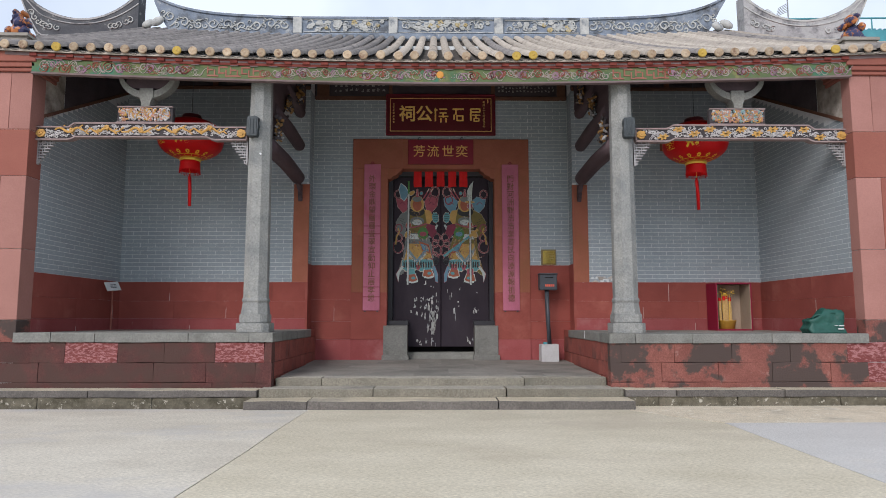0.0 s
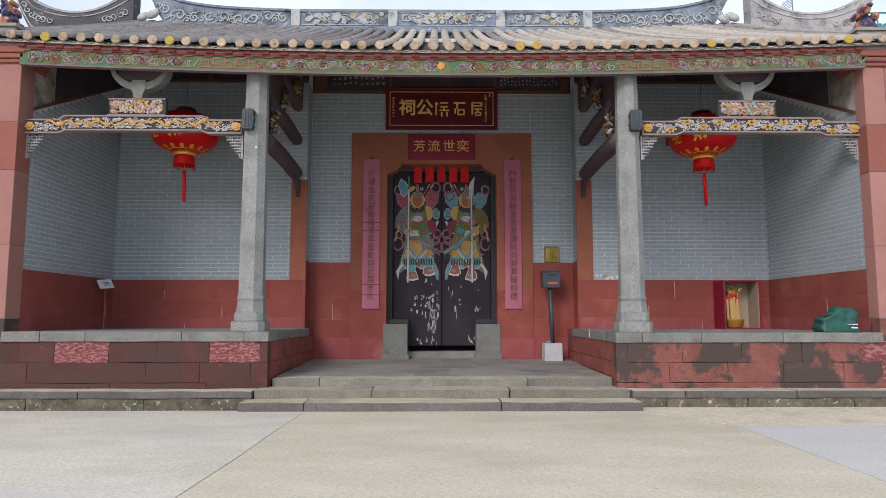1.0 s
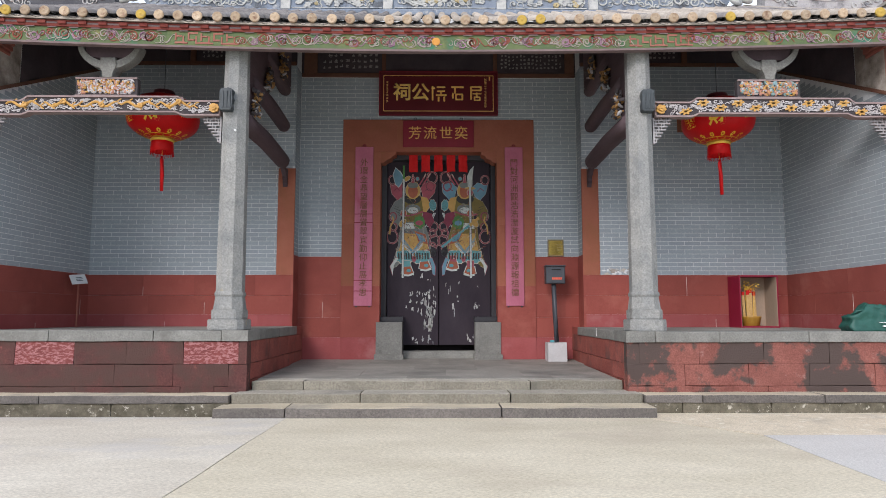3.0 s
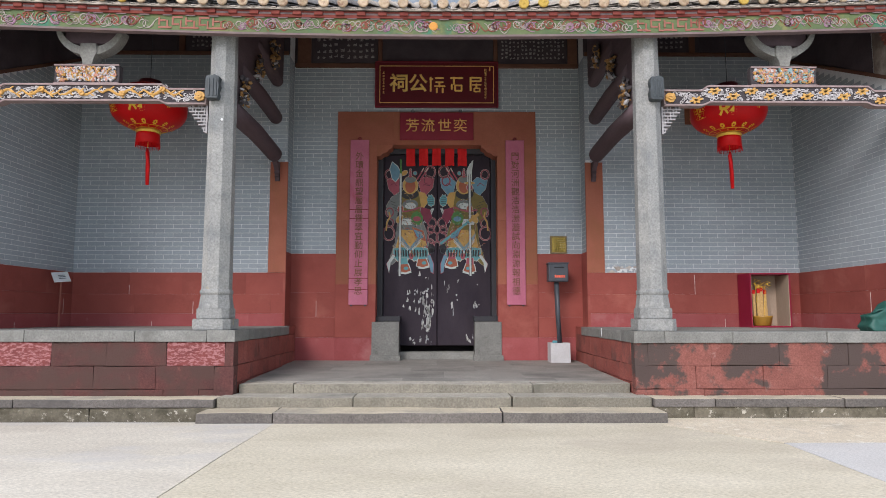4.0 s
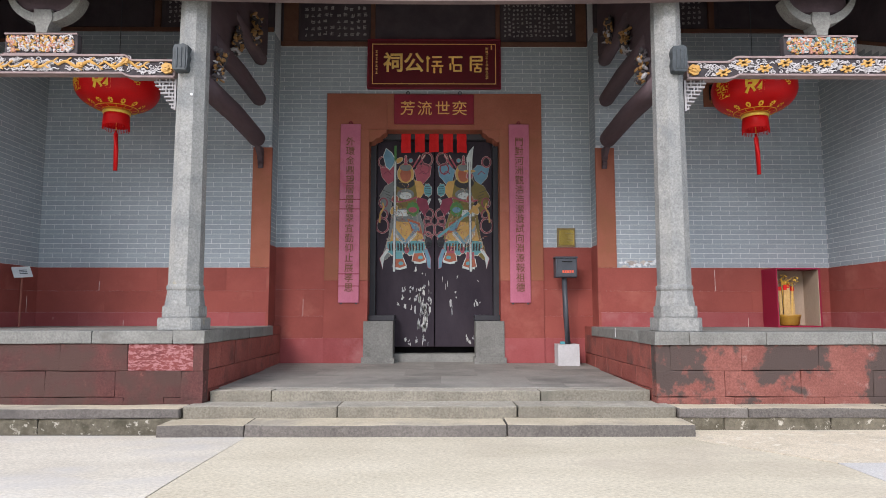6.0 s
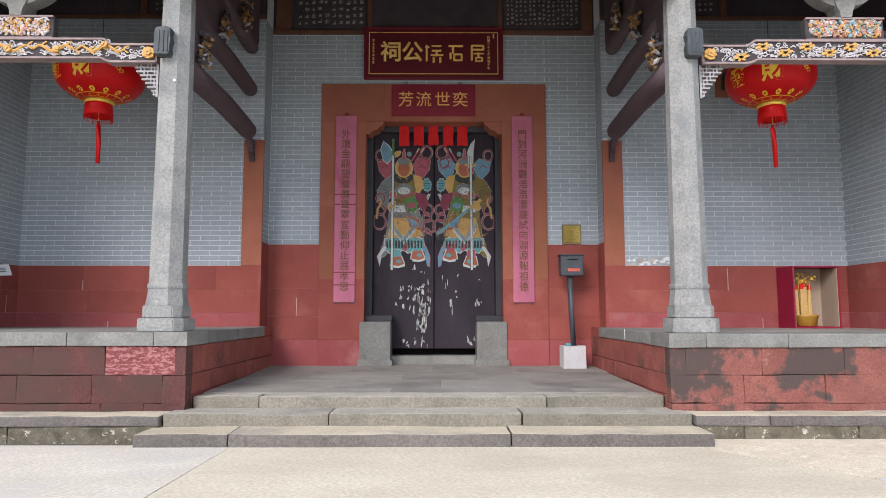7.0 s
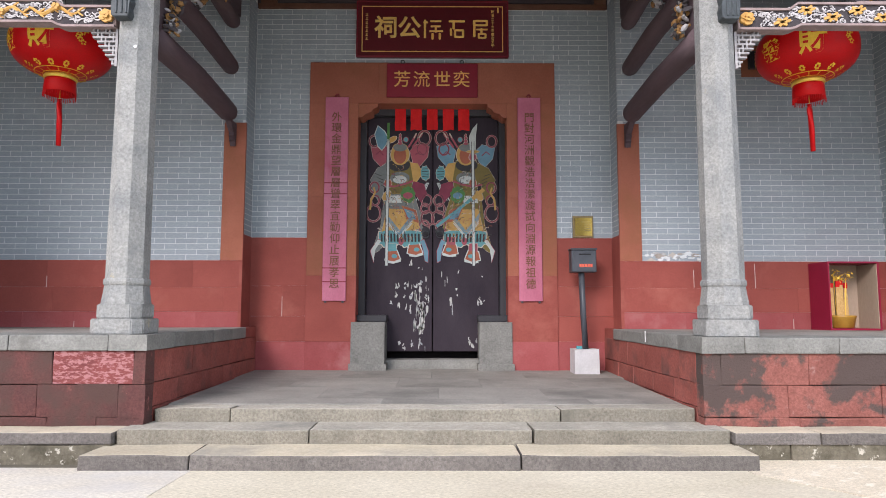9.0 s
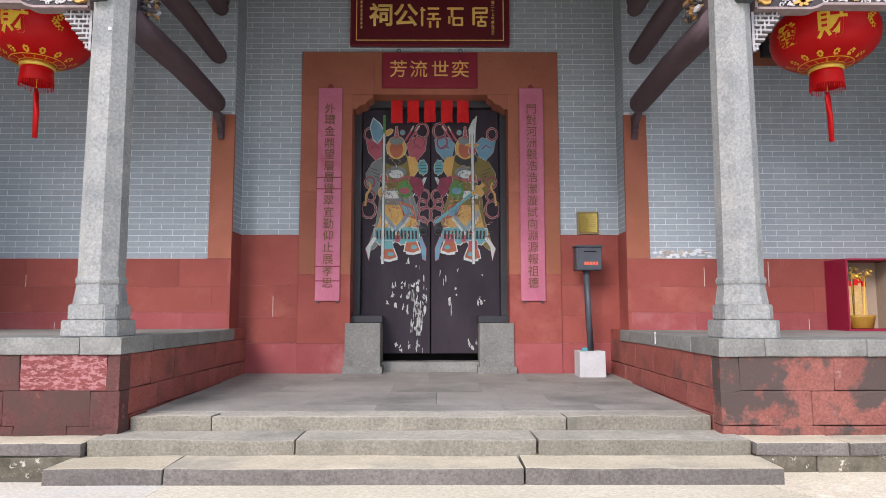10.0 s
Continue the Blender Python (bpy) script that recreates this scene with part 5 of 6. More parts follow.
# ---- doorway ----
doorway = structure("door_1", "closed double door of black planks with painted figures", category="door")
for a, b in ((-0.905, -0.785), (0.825, 0.935)):
    part("door_jamb", boxm(a, b, YD + 0.22, YD + 0.42, FLOOR1, 3.50, bevel=0.006), "jamb", doorway)
part("lintel", boxm(-0.905, 0.935, YD + 0.20, YD + 0.42, 3.395, 3.54, bevel=0.006), "jamb", doorway)
part("threshold", worn_box(bmesh.new(), -0.60, 0.64, YD + 0.16, YD + 0.42, 0.2, 0.445, 0.01, 0.003, 4), "granite", doorway, "grey stone threshold")
part("reveal_back", boxm(-0.9, 0.93, YD + 0.46, YD + 0.5, 0.2, 3.6), "dark", doorway)
DY = YD + 0.30
for x0, x1, nm in ((-0.785, 0.018, "door_leaf"), (0.024, 0.825, "door_leaf")):
    leaf = part(nm, boxm(x0 + 0.002, x1 - 0.002, DY, DY + 0.07, 0.53, 3.41, bevel=0.006), "door", doorway, "peeling black door leaf with a painted guardian")
    bm = bmesh.new()
    r = random.Random(int(x0 * 10) + 50)
    spots = [(-0.13, 0.98, 0.05, 0.16, 46), (-0.20, 1.25, 0.13, 0.12, 34), (-0.06, 1.45, 0.12, 0.10, 10), (-0.30, 0.62, 0.10, 0.03, 8)] if x0 < 0 else [(0.60, 1.15, 0.02, 0.10, 9), (0.22, 1.30, 0.12, 0.15, 9), (0.52, 0.66, 0.06, 0.06, 9)]
    for k in range(sum(q[4] for q in spots)):
        q = next(q for i, q in enumerate(spots) if k < sum(p[4] for p in spots[:i + 1]))
        u, v = r.gauss(q[0], q[2]), max(0.57, r.gauss(q[1], q[3]))
        if not x0 + 0.04 < u < x1 - 0.04:
            continue
        w, h = r.uniform(0.003, 0.020), r.uniform(0.008, 0.05) * (1.8 if q[3] > 0.13 else 1.0)
        n, lean = r.choice((9, 11, 13)), r.uniform(-0.3, 0.3)
        pts = []
        for a in (2 * math.pi * j / n for j in range(n)):
            k1 = r.uniform(0.25, 1.25)
            pts.append((u + w * k1 * math.cos(a) + lean * w * math.sin(a), v + h * k1 * math.sin(a)))
        extrude_outline(bm, pts, 0.0015, facing(DY))
    tagged(part("paint_loss", bm, "relief", leaf, "flakes of lost paint"), kind="stuff")
    # iron ring
    xc = 0.018 - 0.085 if x0 < 0 else 0.024 + 0.085
    bm = bmesh.new()
    lathe(bm, 0, 0, [(0.055, 0.0), (0.052, 0.012), (0.03, 0.02), (0.012, 0.03)], 16)
    bm.transform(Matrix.Translation((xc, DY, 1.98)) @ Matrix.Rotation(radians(90), 4, "X"))
    knock = part("door_ring", bm, "jamb", leaf, "black iron ring boss")
    bm = bmesh.new()
    tube(bm, [(xc + 0.042 * math.sin(a), DY - 0.025, 1.94 - 0.042 * math.cos(a)) for a in (2 * math.pi * j / 14 for j in range(15))], 0.006, 6, False)
    part("ring", bm, "iron", knock)

# black sill boards over the stone blocks
for a, b in ((-0.905, -0.515), (0.555, 0.935)):
    part("sill_board", boxm(a, b, YD + 0.08, YD + 0.30, 0.885, 0.965, bevel=0.006), "jamb", doorway)
for a, b in ((-0.925, -0.515), (0.555, 0.955)):
    ob = thing("door_stone", "grey granite block carrying the door frame", "door stone", "door stones", bm=worn_box(bmesh.new(), a + 0.01, b - 0.01, YD - 0.05, YD + 0.35, 0.41, 0.885, 0.012, 0.003, 8), mat="granite")
    part("foot", worn_box(bmesh.new(), a - 0.012, b + 0.012, YD - 0.075, YD + 0.35, FLOOR1 - 0.03, 0.41, 0.012, 0.003, 9), "granite", ob)

# painted guardians, as plain ornamental shapes in their colours
PAINT = {"cream": (0.52, 0.46, 0.38), "grey": (0.16, 0.18, 0.17), "olive": (0.17, 0.13, 0.03), "rose": (0.34, 0.075, 0.10), "teal": (0.10, 0.30, 0.32), "ochre": (0.50, 0.30, 0.08), "sky": (0.12, 0.26, 0.34), "leaf": (0.07, 0.20, 0.05), "wine": (0.22, 0.03, 0.06), "pale": (0.50, 0.55, 0.52), "rust": (0.34, 0.10, 0.05), "ink": (0.03, 0.03, 0.03)}
for key, c in PAINT.items():
    M["p_" + key] = material("paint_" + key, tuple(v * 0.85 for v in c), tuple(min(1, v * 1.1) for v in c), 9, 0.6, 0.05, 60, second=(0.03, 0.025, 0.03), second_at=(0.72, 0.74), second_scale=14)


def guardian(leaf_x, s, robe, wing, seed):
    """A costume pattern of plain shapes; s mirrors it."""
    keys = list(PAINT)
    bm = bmesh.new()
    layer = [0]

    def fill(pts, key, outline="cream", ow=0.0035):
        layer[0] += 1
        dep = 0.0012 + 0.00016 * layer[0]
        n = len(pts)
        cu, cv = sum(p[0] for p in pts) / n, sum(p[1] for p in pts) / n
        for grow, kk, dd in ((ow, outline, dep), (0.0, key, dep + 0.0007)):
            q = []
            for u, v in pts:
                d = math.hypot(u - cu, v - cv) or 1
                q.append((leaf_x + s * (u + (u - cu) / d * grow), v + (v - cv) / d * grow))
            before = len(bm.faces)
            extrude_outline(bm, q, dd, facing(DY))
            bm.faces.ensure_lookup_table()
            for f in bm.faces[before:]:
                f.material_index = keys.index(kk)

    def oval(u, v, ru, rv, key, rot=0.0, outline="cream", n=16, ow=0.006, wav=0.0, lobes=5):
        pts = []
        for j in range(n):
            a = 2 * math.pi * j / n
            k = 1 + wav * math.sin(lobes * a)
            x, y = ru * k * math.cos(a), rv * k * math.sin(a)
            pts.append((u + x * math.cos(rot) - y * math.sin(rot), v + x * math.sin(rot) + y * math.cos(rot)))
        fill(pts, key, outline, ow)

    def strip(pts, w, key, depth=0.006):
        before = len(bm.faces)
        ribbon(bm, [(leaf_x + s * u, v) for u, v in pts], w, DY, depth, False)
        bm.faces.ensure_lookup_table()
        for f in bm.faces[before:]:
            f.material_index = keys.index(key)

    def loop(u, v, r, key):
        for rr, kk, dd in ((r, "cream", 0.0022), (r, key, 0.0030)):
            strip([(u + rr * math.cos(a), v + 1.2 * rr * math.sin(a)) for a in (2 * math.pi * j / 16 for j in range(17))], 0.026 if kk == "cream" else 0.020, kk, dd)
        strip([(u + r * math.cos(a), v + 1.2 * r * math.sin(a)) for a in (2 * math.pi * j / 16 for j in range(17))], 0.005, "ink", 0.0036)

    for u, v, r in ((-0.32, 3.10, 0.06), (0.30, 3.14, 0.075), (0.27, 3.00, 0.06), (-0.31, 2.52, 0.055), (-0.32, 2.20, 0.085), (-0.30, 2.36, 0.05), (0.33, 2.36, 0.06), (0.34, 2.14, 0.075), (0.30, 2.04, 0.06), (0.31, 2.26, 0.05)):
        loop(u, v, r, "rose")
    for du in (0.0, 0.03, 0.06):
        strip([(0.20 + du, 2.36), (0.33 + du * 0.4, 2.58)], 0.010, "pale", 0.003)
    # wing panels behind the shoulders
    fill([(-0.36, 3.02), (-0.20, 3.06), (-0.12, 2.98), (-0.16, 2.84), (-0.24, 2.78), (-0.33, 2.88)], wing, "cream")
    fill([(0.36, 3.04), (0.20, 3.06), (0.12, 2.98), (0.16, 2.82), (0.24, 2.78), (0.34, 2.90)], wing, "cream")
    for u in (-0.25, 0.24):
        strip([(u - 0.05, 2.93), (u, 2.97), (u + 0.05, 2.92)], 0.012, "wine", 0.0065)
    # trailing robe and sleeves
    fill([(-0.13, 2.45), (-0.07, 2.0), (-0.14, 1.86), (-0.25, 1.74), (-0.33, 1.70), (-0.30, 1.84), (-0.23, 2.05), (-0.19, 2.40)], robe, "cream")
    fill([(0.12, 2.45), (0.19, 2.40), (0.25, 2.2), (0.28, 2.02), (0.22, 1.90), (0.08, 2.02)], robe, "cream")
    fill([(-0.12, 2.84), (-0.28, 2.76), (-0.36, 2.62), (-0.33, 2.46), (-0.25, 2.34), (-0.20, 2.44), (-0.19, 2.56), (-0.10, 2.62)], robe, "cream")
    for k in range(4):
        strip([(-0.32 + 0.03 * k, 2.70 - 0.05 * k), (-0.22 + 0.02 * k, 2.66 - 0.05 * k)], 0.006, "ink", 0.0075)
    fill([(0.10, 2.84), (0.22, 2.82), (0.28, 2.70), (0.20, 2.58), (0.10, 2.62)], "ochre", "cream")
    oval(0.31, 2.70, 0.055, 0.09, "teal", 0.1, wav=0.10, lobes=7)
    for k in range(4):
        strip([(0.27, 2.66 + 0.03 * k), (0.35, 2.65 + 0.035 * k)], 0.006, "ink", 0.0085)
    fill([(0.17, 2.60), (0.30, 2.56), (0.33, 2.44), (0.26, 2.34), (0.20, 2.42), (0.15, 2.50)], "wine", "rose")
    # body
    fill([(-0.13, 2.86), (0.12, 2.86), (0.16, 2.62), (0.13, 2.44), (-0.13, 2.44), (-0.16, 2.62)], "olive", "cream")
    oval(0.0, 2.64, 0.12, 0.075, "grey", 0, n=18)
    oval(0.0, 2.62, 0.085, 0.05, "pale", 0, "ink")
    strip([(-0.20, 2.56), (-0.08, 2.53), (0.05, 2.56), (0.16, 2.60)], 0.022, "rose", 0.0095)
    fill([(-0.15, 2.44), (0.14, 2.44), (0.17, 2.24), (0.0, 2.18), (-0.17, 2.24)], robe, "cream")
    fill([(-0.15, 2.42), (0.03, 2.42), (0.03, 2.33), (-0.15, 2.33)], "pale", "ink", 0.006)
    # skirts
    fill([(-0.15, 2.26), (0.18, 2.24), (0.25, 2.02), (0.06, 1.94), (-0.02, 1.88), (-0.12, 1.94), (-0.22, 1.96)], "ochre", "cream")
    for k in range(5):
        strip([(-0.17 + 0.004 * k, 2.20 - 0.03 * k), (0.0, 1.98 - 0.02 * k)], 0.010, "sky" if k < 3 else "pale", 0.0105)
        strip([(0.17 - 0.004 * k, 2.20 - 0.03 * k), (0.0, 1.98 - 0.02 * k)], 0.010, "sky" if k < 3 else "pale", 0.0105)
    fill([(0.02, 2.30), (0.20, 2.24), (0.24, 2.08), (0.10, 2.12)], "rust", "cream")
    fill([(0.05, 2.26), (0.17, 2.22), (0.20, 2.12), (0.10, 2.15)], "sky", "cream", 0.006)
    for c, w in ((-0.12, 0.13), (0.13, 0.14)):
        pts = [(c - w + 2 * w * j / 8, 1.97 + 0.02 * math.sin(math.pi * j / 8)) for j in range(9)] + [(c + w - 2 * w * j / 8, 1.82 + 0.022 * (j % 2) - 0.05 * math.sin(math.pi * j / 8)) for j in range(9)]
        fill(pts, "teal", "cream", 0.012)
        for j in range(6):
            u = c - w * 0.75 + 2 * w * 0.75 * j / 5
            strip([(u, 1.95), (u + 0.004, 1.85)], 0.022, "ink", 0.0115)
    oval(0.02, 1.86, 0.035, 0.05, "rose")
    # belt medallion
    oval(0.10, 2.43, 0.085, 0.10, "leaf", 0, "leaf", wav=0.08, lobes=9, n=27, ow=0.004)
    oval(0.10, 2.42, 0.06, 0.04, "rose" if s > 0 else "sky", 0.0, "ochre")
    # bow and sword hilt
    strip([(-0.36, 2.24), (-0.35, 2.36), (-0.30, 2.46), (-0.32, 2.52)], 0.022, "ochre", 0.010)
    oval(-0.16, 2.42, 0.04, 0.07, "ochre", -0.6)
    # boots
    for u, v in ((-0.09, 1.66), (0.18, 1.74)):
        fill([(u - 0.05, v + 0.17), (u + 0.05, v + 0.17), (u + 0.06, v + 0.07), (u - 0.05, v + 0.07)], "teal" if s > 0 else "rose", "cream", 0.006)
        fill([(u - 0.06, v + 0.07), (u + 0.06, v + 0.08), (u + 0.10, v - 0.02), (u + 0.02, v - 0.05), (u - 0.08, v - 0.03)], "rust", "pale", 0.014)
        oval(u + 0.03, v + 0.015, 0.035, 0.025, "teal")
        strip([(u - 0.06, v - 0.055), (u + 0.02, v - 0.065), (u + 0.11, v - 0.04)], 0.022, "pale", 0.0115)
    for q in (-1, 1):
        fill([(q * 0.24 + 0.02, 1.86), (q * 0.29, 1.76), (q * 0.31, 1.62), (q * 0.33 + 0.02, 1.60), (q * 0.35, 1.74), (q * 0.28 + 0.02, 1.88)], "sky" if q > 0 else "pale", "rose", 0.008)
    # helmet, plain, with crest and plumes
    oval(-0.01, 2.80, 0.13, 0.075, "ink", 0, "ink", n=18)
    oval(0.0, 2.93, 0.115, 0.135, "ochre", 0, "cream", n=18)
    oval(0.0, 2.92, 0.078, 0.105, "rust", 0, "grey", n=18)
    oval(0.0, 3.02, 0.085, 0.05, "grey", 0, "ochre")
    for k in range(4):
        oval(0.0, 3.07 + 0.035 * k, 0.028 - 0.005 * k, 0.018, "rose", 0, "cream", ow=0.004)
    oval(0.07, 3.12, 0.028, 0.03, "teal", 0, "rose")
    for k in range(2):
        strip([(0.10 + 0.05 * k, 3.02), (0.16 + 0.06 * k, 3.12), (0.20 + 0.07 * k, 3.19)], 0.022, "rose", 0.010)
        strip([(0.17 + 0.06 * k, 3.14), (0.20 + 0.07 * k, 3.20)], 0.014, "cream", 0.011)
    # weapon
    wx = -0.145 if s > 0 else -0.085
    strip([(wx, 3.10), (wx - 0.01, 1.58)], 0.040, "ink", 0.0118)
    strip([(wx, 3.12), (wx - 0.01, 1.56)], 0.028, "pale", 0.0125)
    if s > 0:
        strip([(wx, 3.10), (wx + 0.0, 3.33)], 0.030, "leaf", 0.0125)
        fill([(wx - 0.03, 3.06), (wx - 0.01, 3.14), (wx - 0.05, 3.22), (wx - 0.13, 3.29), (wx - 0.165, 3.18), (wx - 0.13, 3.04), (wx - 0.08, 2.99)], "sky", "pale", 0.012)
        oval(wx + 0.05, 3.12, 0.06, 0.03, "ochre", 0.6)
    else:
        fill([(wx - 0.035, 2.98), (wx + 0.035, 2.98), (wx + 0.045, 3.16), (wx + 0.0, 3.26), (wx - 0.06, 3.33), (wx - 0.04, 3.16)], "pale", "ink", 0.006)
        oval(wx, 2.97, 0.08, 0.018, "ochre")
        oval(wx, 2.90, 0.045, 0.045, "rose")
        strip([(-0.2, 2.48), (0.36, 2.04)], 0.036, "teal", 0.0125)
        strip([(-0.22, 2.50), (-0.08, 2.38)], 0.045, "ochre", 0.0135)
    oval(wx, 2.57, 0.045, 0.055, "rust")
    # fold and trim lines over the costume
    r = random.Random(seed)
    for k in range(340):
        u, v = r.uniform(-0.30, 0.28), r.uniform(1.84, 2.78)
        if abs(u) > 0.17 + 0.1 * math.sin(v * 4):
            continue
        a, l = r.uniform(0.6, 2.5), r.uniform(0.02, 0.07)
        strip([(u, v), (u + 0.5 * l * math.cos(a), v + 0.5 * l * math.sin(a)), (u + l * math.cos(a + 0.5), v + l * math.sin(a + 0.5))], r.uniform(0.002, 0.005), r.choice(("ink", "ink", "ink", "cream", "ochre", "rust", "wine")), 0.0128)
    leaf_ob = new("door_painting", to_mesh("door_painting", bm, ["p_" + k for k in keys]))
    leaf_ob.parent = doorway
    tagged(leaf_ob, "faded painted guardian costume in plain coloured shapes")


guardian(-0.385, 1, "grey", "rose", 1)
guardian(0.425, -1, "olive", "sky", 2)

# red paper strips hung over the doors
for i, u in enumerate((-0.376, -0.184, 0.011, 0.208, 0.396)):
    bm = bmesh.new()
    r = random.Random(i)
    w = 0.067
    cols = [[(u - w + 2 * w * a / 3 + 0.004 * r.uniform(-1, 1), YD + 0.178 + 0.008 * math.sin(a * 1.3 + b + i), 3.472 - 0.255 * b / 4 - (0.02 * r.random() if b == 4 else 0)) for a in range(4)] for b in range(5)]
    g = [[bm.verts.new(p) for p in row] for row in cols]
    k = [[bm.verts.new((p[0], p[1] + 0.003, p[2])) for p in row] for row in cols]
    for b in range(4):
        for a in range(3):
            bm.faces.new((g[b][a], g[b][a + 1], g[b + 1][a + 1], g[b + 1][a]))
            bm.faces.new((k[b][a], k[b + 1][a], k[b + 1][a + 1], k[b][a + 1]))
    thing("paper_strip", "bright red paper strip pasted above the door", "paper strip", "red door papers", bm=bm, mat="tag")

# ---- plaques and couplet boards ----
plq = thing("name_board", "maroon lacquer name board with gilded characters", "plaque")
PY = YD - 0.05
part("board", boxm(-0.90, 0.925, PY, PY + 0.05, 4.035, 4.735, bevel=0.008), "maroon", plq)
for q in ((-0.835, 0.86, 4.66, 4.67), (-0.835, 0.86, 4.10, 4.11)):
    part("gilt_line", boxm(q[0], q[1], PY - 0.004, PY + 0.002, q[2], q[3]), "gilt", plq)
for u in (-0.835, 0.85):
    part("gilt_line", boxm(u, u + 0.01, PY - 0.0045, PY + 0.002, 4.10, 4.67), "gilt", plq)
for u, v0, v1 in ((-0.90, 4.035, 4.735), (0.91, 4.035, 4.735)):
    part("rim", boxm(u, u + 0.016, PY - 0.012, PY + 0.01, v0, v1, bevel=0.004), "crimson", plq)
for v in (4.035, 4.72):
    part("rim", boxm(-0.884, 0.91, PY - 0.0118, PY + 0.01, v, v + 0.016, bevel=0.004), "crimson", plq)
lettering("祠", 0.285, "gilt", plq, upright(-0.545, PY - 0.006, 4.385), "character", 0.003, bold=0.006, round_off=0.008)
lettering("公", 0.285, "gilt", plq, upright(-0.265, PY - 0.006, 4.385), "character", 0.003, bold=0.006, round_off=0.008)


def stroke_bars(parent, u, v, size, bars, mat, y, depth=0.008):
    """Plain bars of a character's size."""
    bm = bmesh.new()
    for i, (x, z, w, h) in enumerate(bars):
        box(bm, u + x * size - w * size / 2, u + x * size + w * size / 2, y - depth - 0.0003 * i, y + 0.002, v + z * size - h * size / 2, v + z * size + h * size / 2, bevel=min(0.009, 0.3 * size * min(w, h)))
    return part("character", bm, mat, parent)


stroke_bars(plq, 0.02, 4.385, 0.27, ((-0.36, 0.0, 0.10, 0.84), (-0.33, 0.30, 0.22, 0.09), (0.12, 0.36, 0.50, 0.09), (0.12, 0.12, 0.46, 0.09), (0.14, -0.10, 0.62, 0.09), (0.12, -0.02, 0.10, 0.30), (-0.02, -0.34, 0.11, 0.30), (0.30, -0.34, 0.11, 0.30)), "gilt", PY)
stroke_bars(plq, 0.305, 4.385, 0.27, ((0.0, 0.36, 0.72, 0.10), (-0.14, 0.16, 0.11, 0.36), (-0.26, -0.14, 0.10, 0.34), (0.10, -0.06, 0.44, 0.09), (0.10, -0.36, 0.44, 0.09), (-0.08, -0.21, 0.10, 0.36), (0.28, -0.21, 0.10, 0.36)), "gilt", PY)
stroke_bars(plq, 0.585, 4.385, 0.27, ((0.04, 0.38, 0.60, 0.09), (0.04, 0.18, 0.56, 0.09), (0.30, 0.28, 0.10, 0.26), (-0.26, 0.02, 0.11, 0.78), (0.08, -0.02, 0.52, 0.08), (0.06, -0.08, 0.10, 0.26), (0.08, -0.22, 0.36, 0.08), (0.08, -0.40, 0.36, 0.08), (-0.06, -0.31, 0.09, 0.22), (0.24, -0.31, 0.09, 0.22)), "gilt", PY)
for i, ch in enumerate("乾隆二十七年歲在壬午"):
    lettering(ch, 0.042, "gilt", plq, upright(0.735, PY - 0.004, 4.60 - 0.047 * i), "small_character", 0.003)
for i in range(7):
    stroke_bars(plq, -0.775, 4.56 - 0.05 * i, 0.036, ((0, 0.3, 0.8, 0.16), (0, 0, 0.2, 0.9), (0, -0.3, 0.9, 0.16)), "gilt", PY, 0.005)
stroke_bars(plq, 0.80, 4.62, 0.04, ((0, 0, 0.5, 1.6),), "gilt", PY, 0.004)

pl2 = thing("motto_board", "crimson lacquer board with four gilded characters", "plaque", bm=boxm(-0.53, 0.555, PY - 0.01, YD - 0.031, 3.54, 3.955, bevel=0.006), mat="crimson")
for u, ch in zip((-0.345, -0.115, 0.13, 0.36), "芳流世奕"):
    lettering(ch, 0.21, "gilt_mid", pl2, upright(u, PY - 0.014, 3.745), "character", 0.002, bold=0.001, round_off=0.005)
for u in (-0.34, 0.365):
    bm = bmesh.new()
    tube(bm, [(u + 0.022 * math.sin(a), PY - 0.0, 3.975 + 0.022 * math.cos(a)) for a in (2 * math.pi * j / 14 for j in range(15))], 0.006, 6, False)
    part("hanging_ring", bm, "iron", pl2, "black iron hanging ring")


def couplet(xc, text, marks):
    ob = thing("couplet_board", "faded pink couplet board with gilded characters", "couplet", "door couplets", bm=boxm(xc - 0.136, xc + 0.136, YD - 0.055, YD - 0.031, 1.125, 3.54, bevel=0.004), mat="pink_pl")
    for i, ch in enumerate(text):
        lettering(ch, 0.126, "gilt_dim", ob, upright(xc, YD - 0.060, 3.29 - 0.1315 * i), "character", 0.004, bold=0.0)
    for v in marks:
        part("old_strap_mark", boxm(xc - 0.1365, xc + 0.1365, YD - 0.0562, YD - 0.05, v, v + 0.012), "crimson", ob)
    for u in (-0.10, 0.10):
        part("fixing_tab", boxm(xc + u - 0.012, xc + u + 0.012, YD - 0.05, YD - 0.031, 1.105, 1.124), "iron", ob)
    bm = bmesh.new()
    tube(bm, [(xc + 0.02 * math.sin(a), YD - 0.04, 3.56 + 0.02 * math.cos(a)) for a in (2 * math.pi * j / 12 for j in range(13))], 0.008, 6, False)
    part("hanging_ring", bm, "crimson", ob)


couplet(-1.115, "外環金鼎望層層聳翠宜勤仰止展孝思", (2.37, 2.50, 1.34, 1.50))
couplet(1.162, "門對河洲觀浩浩瀠漩試向淵源報祖德", ())

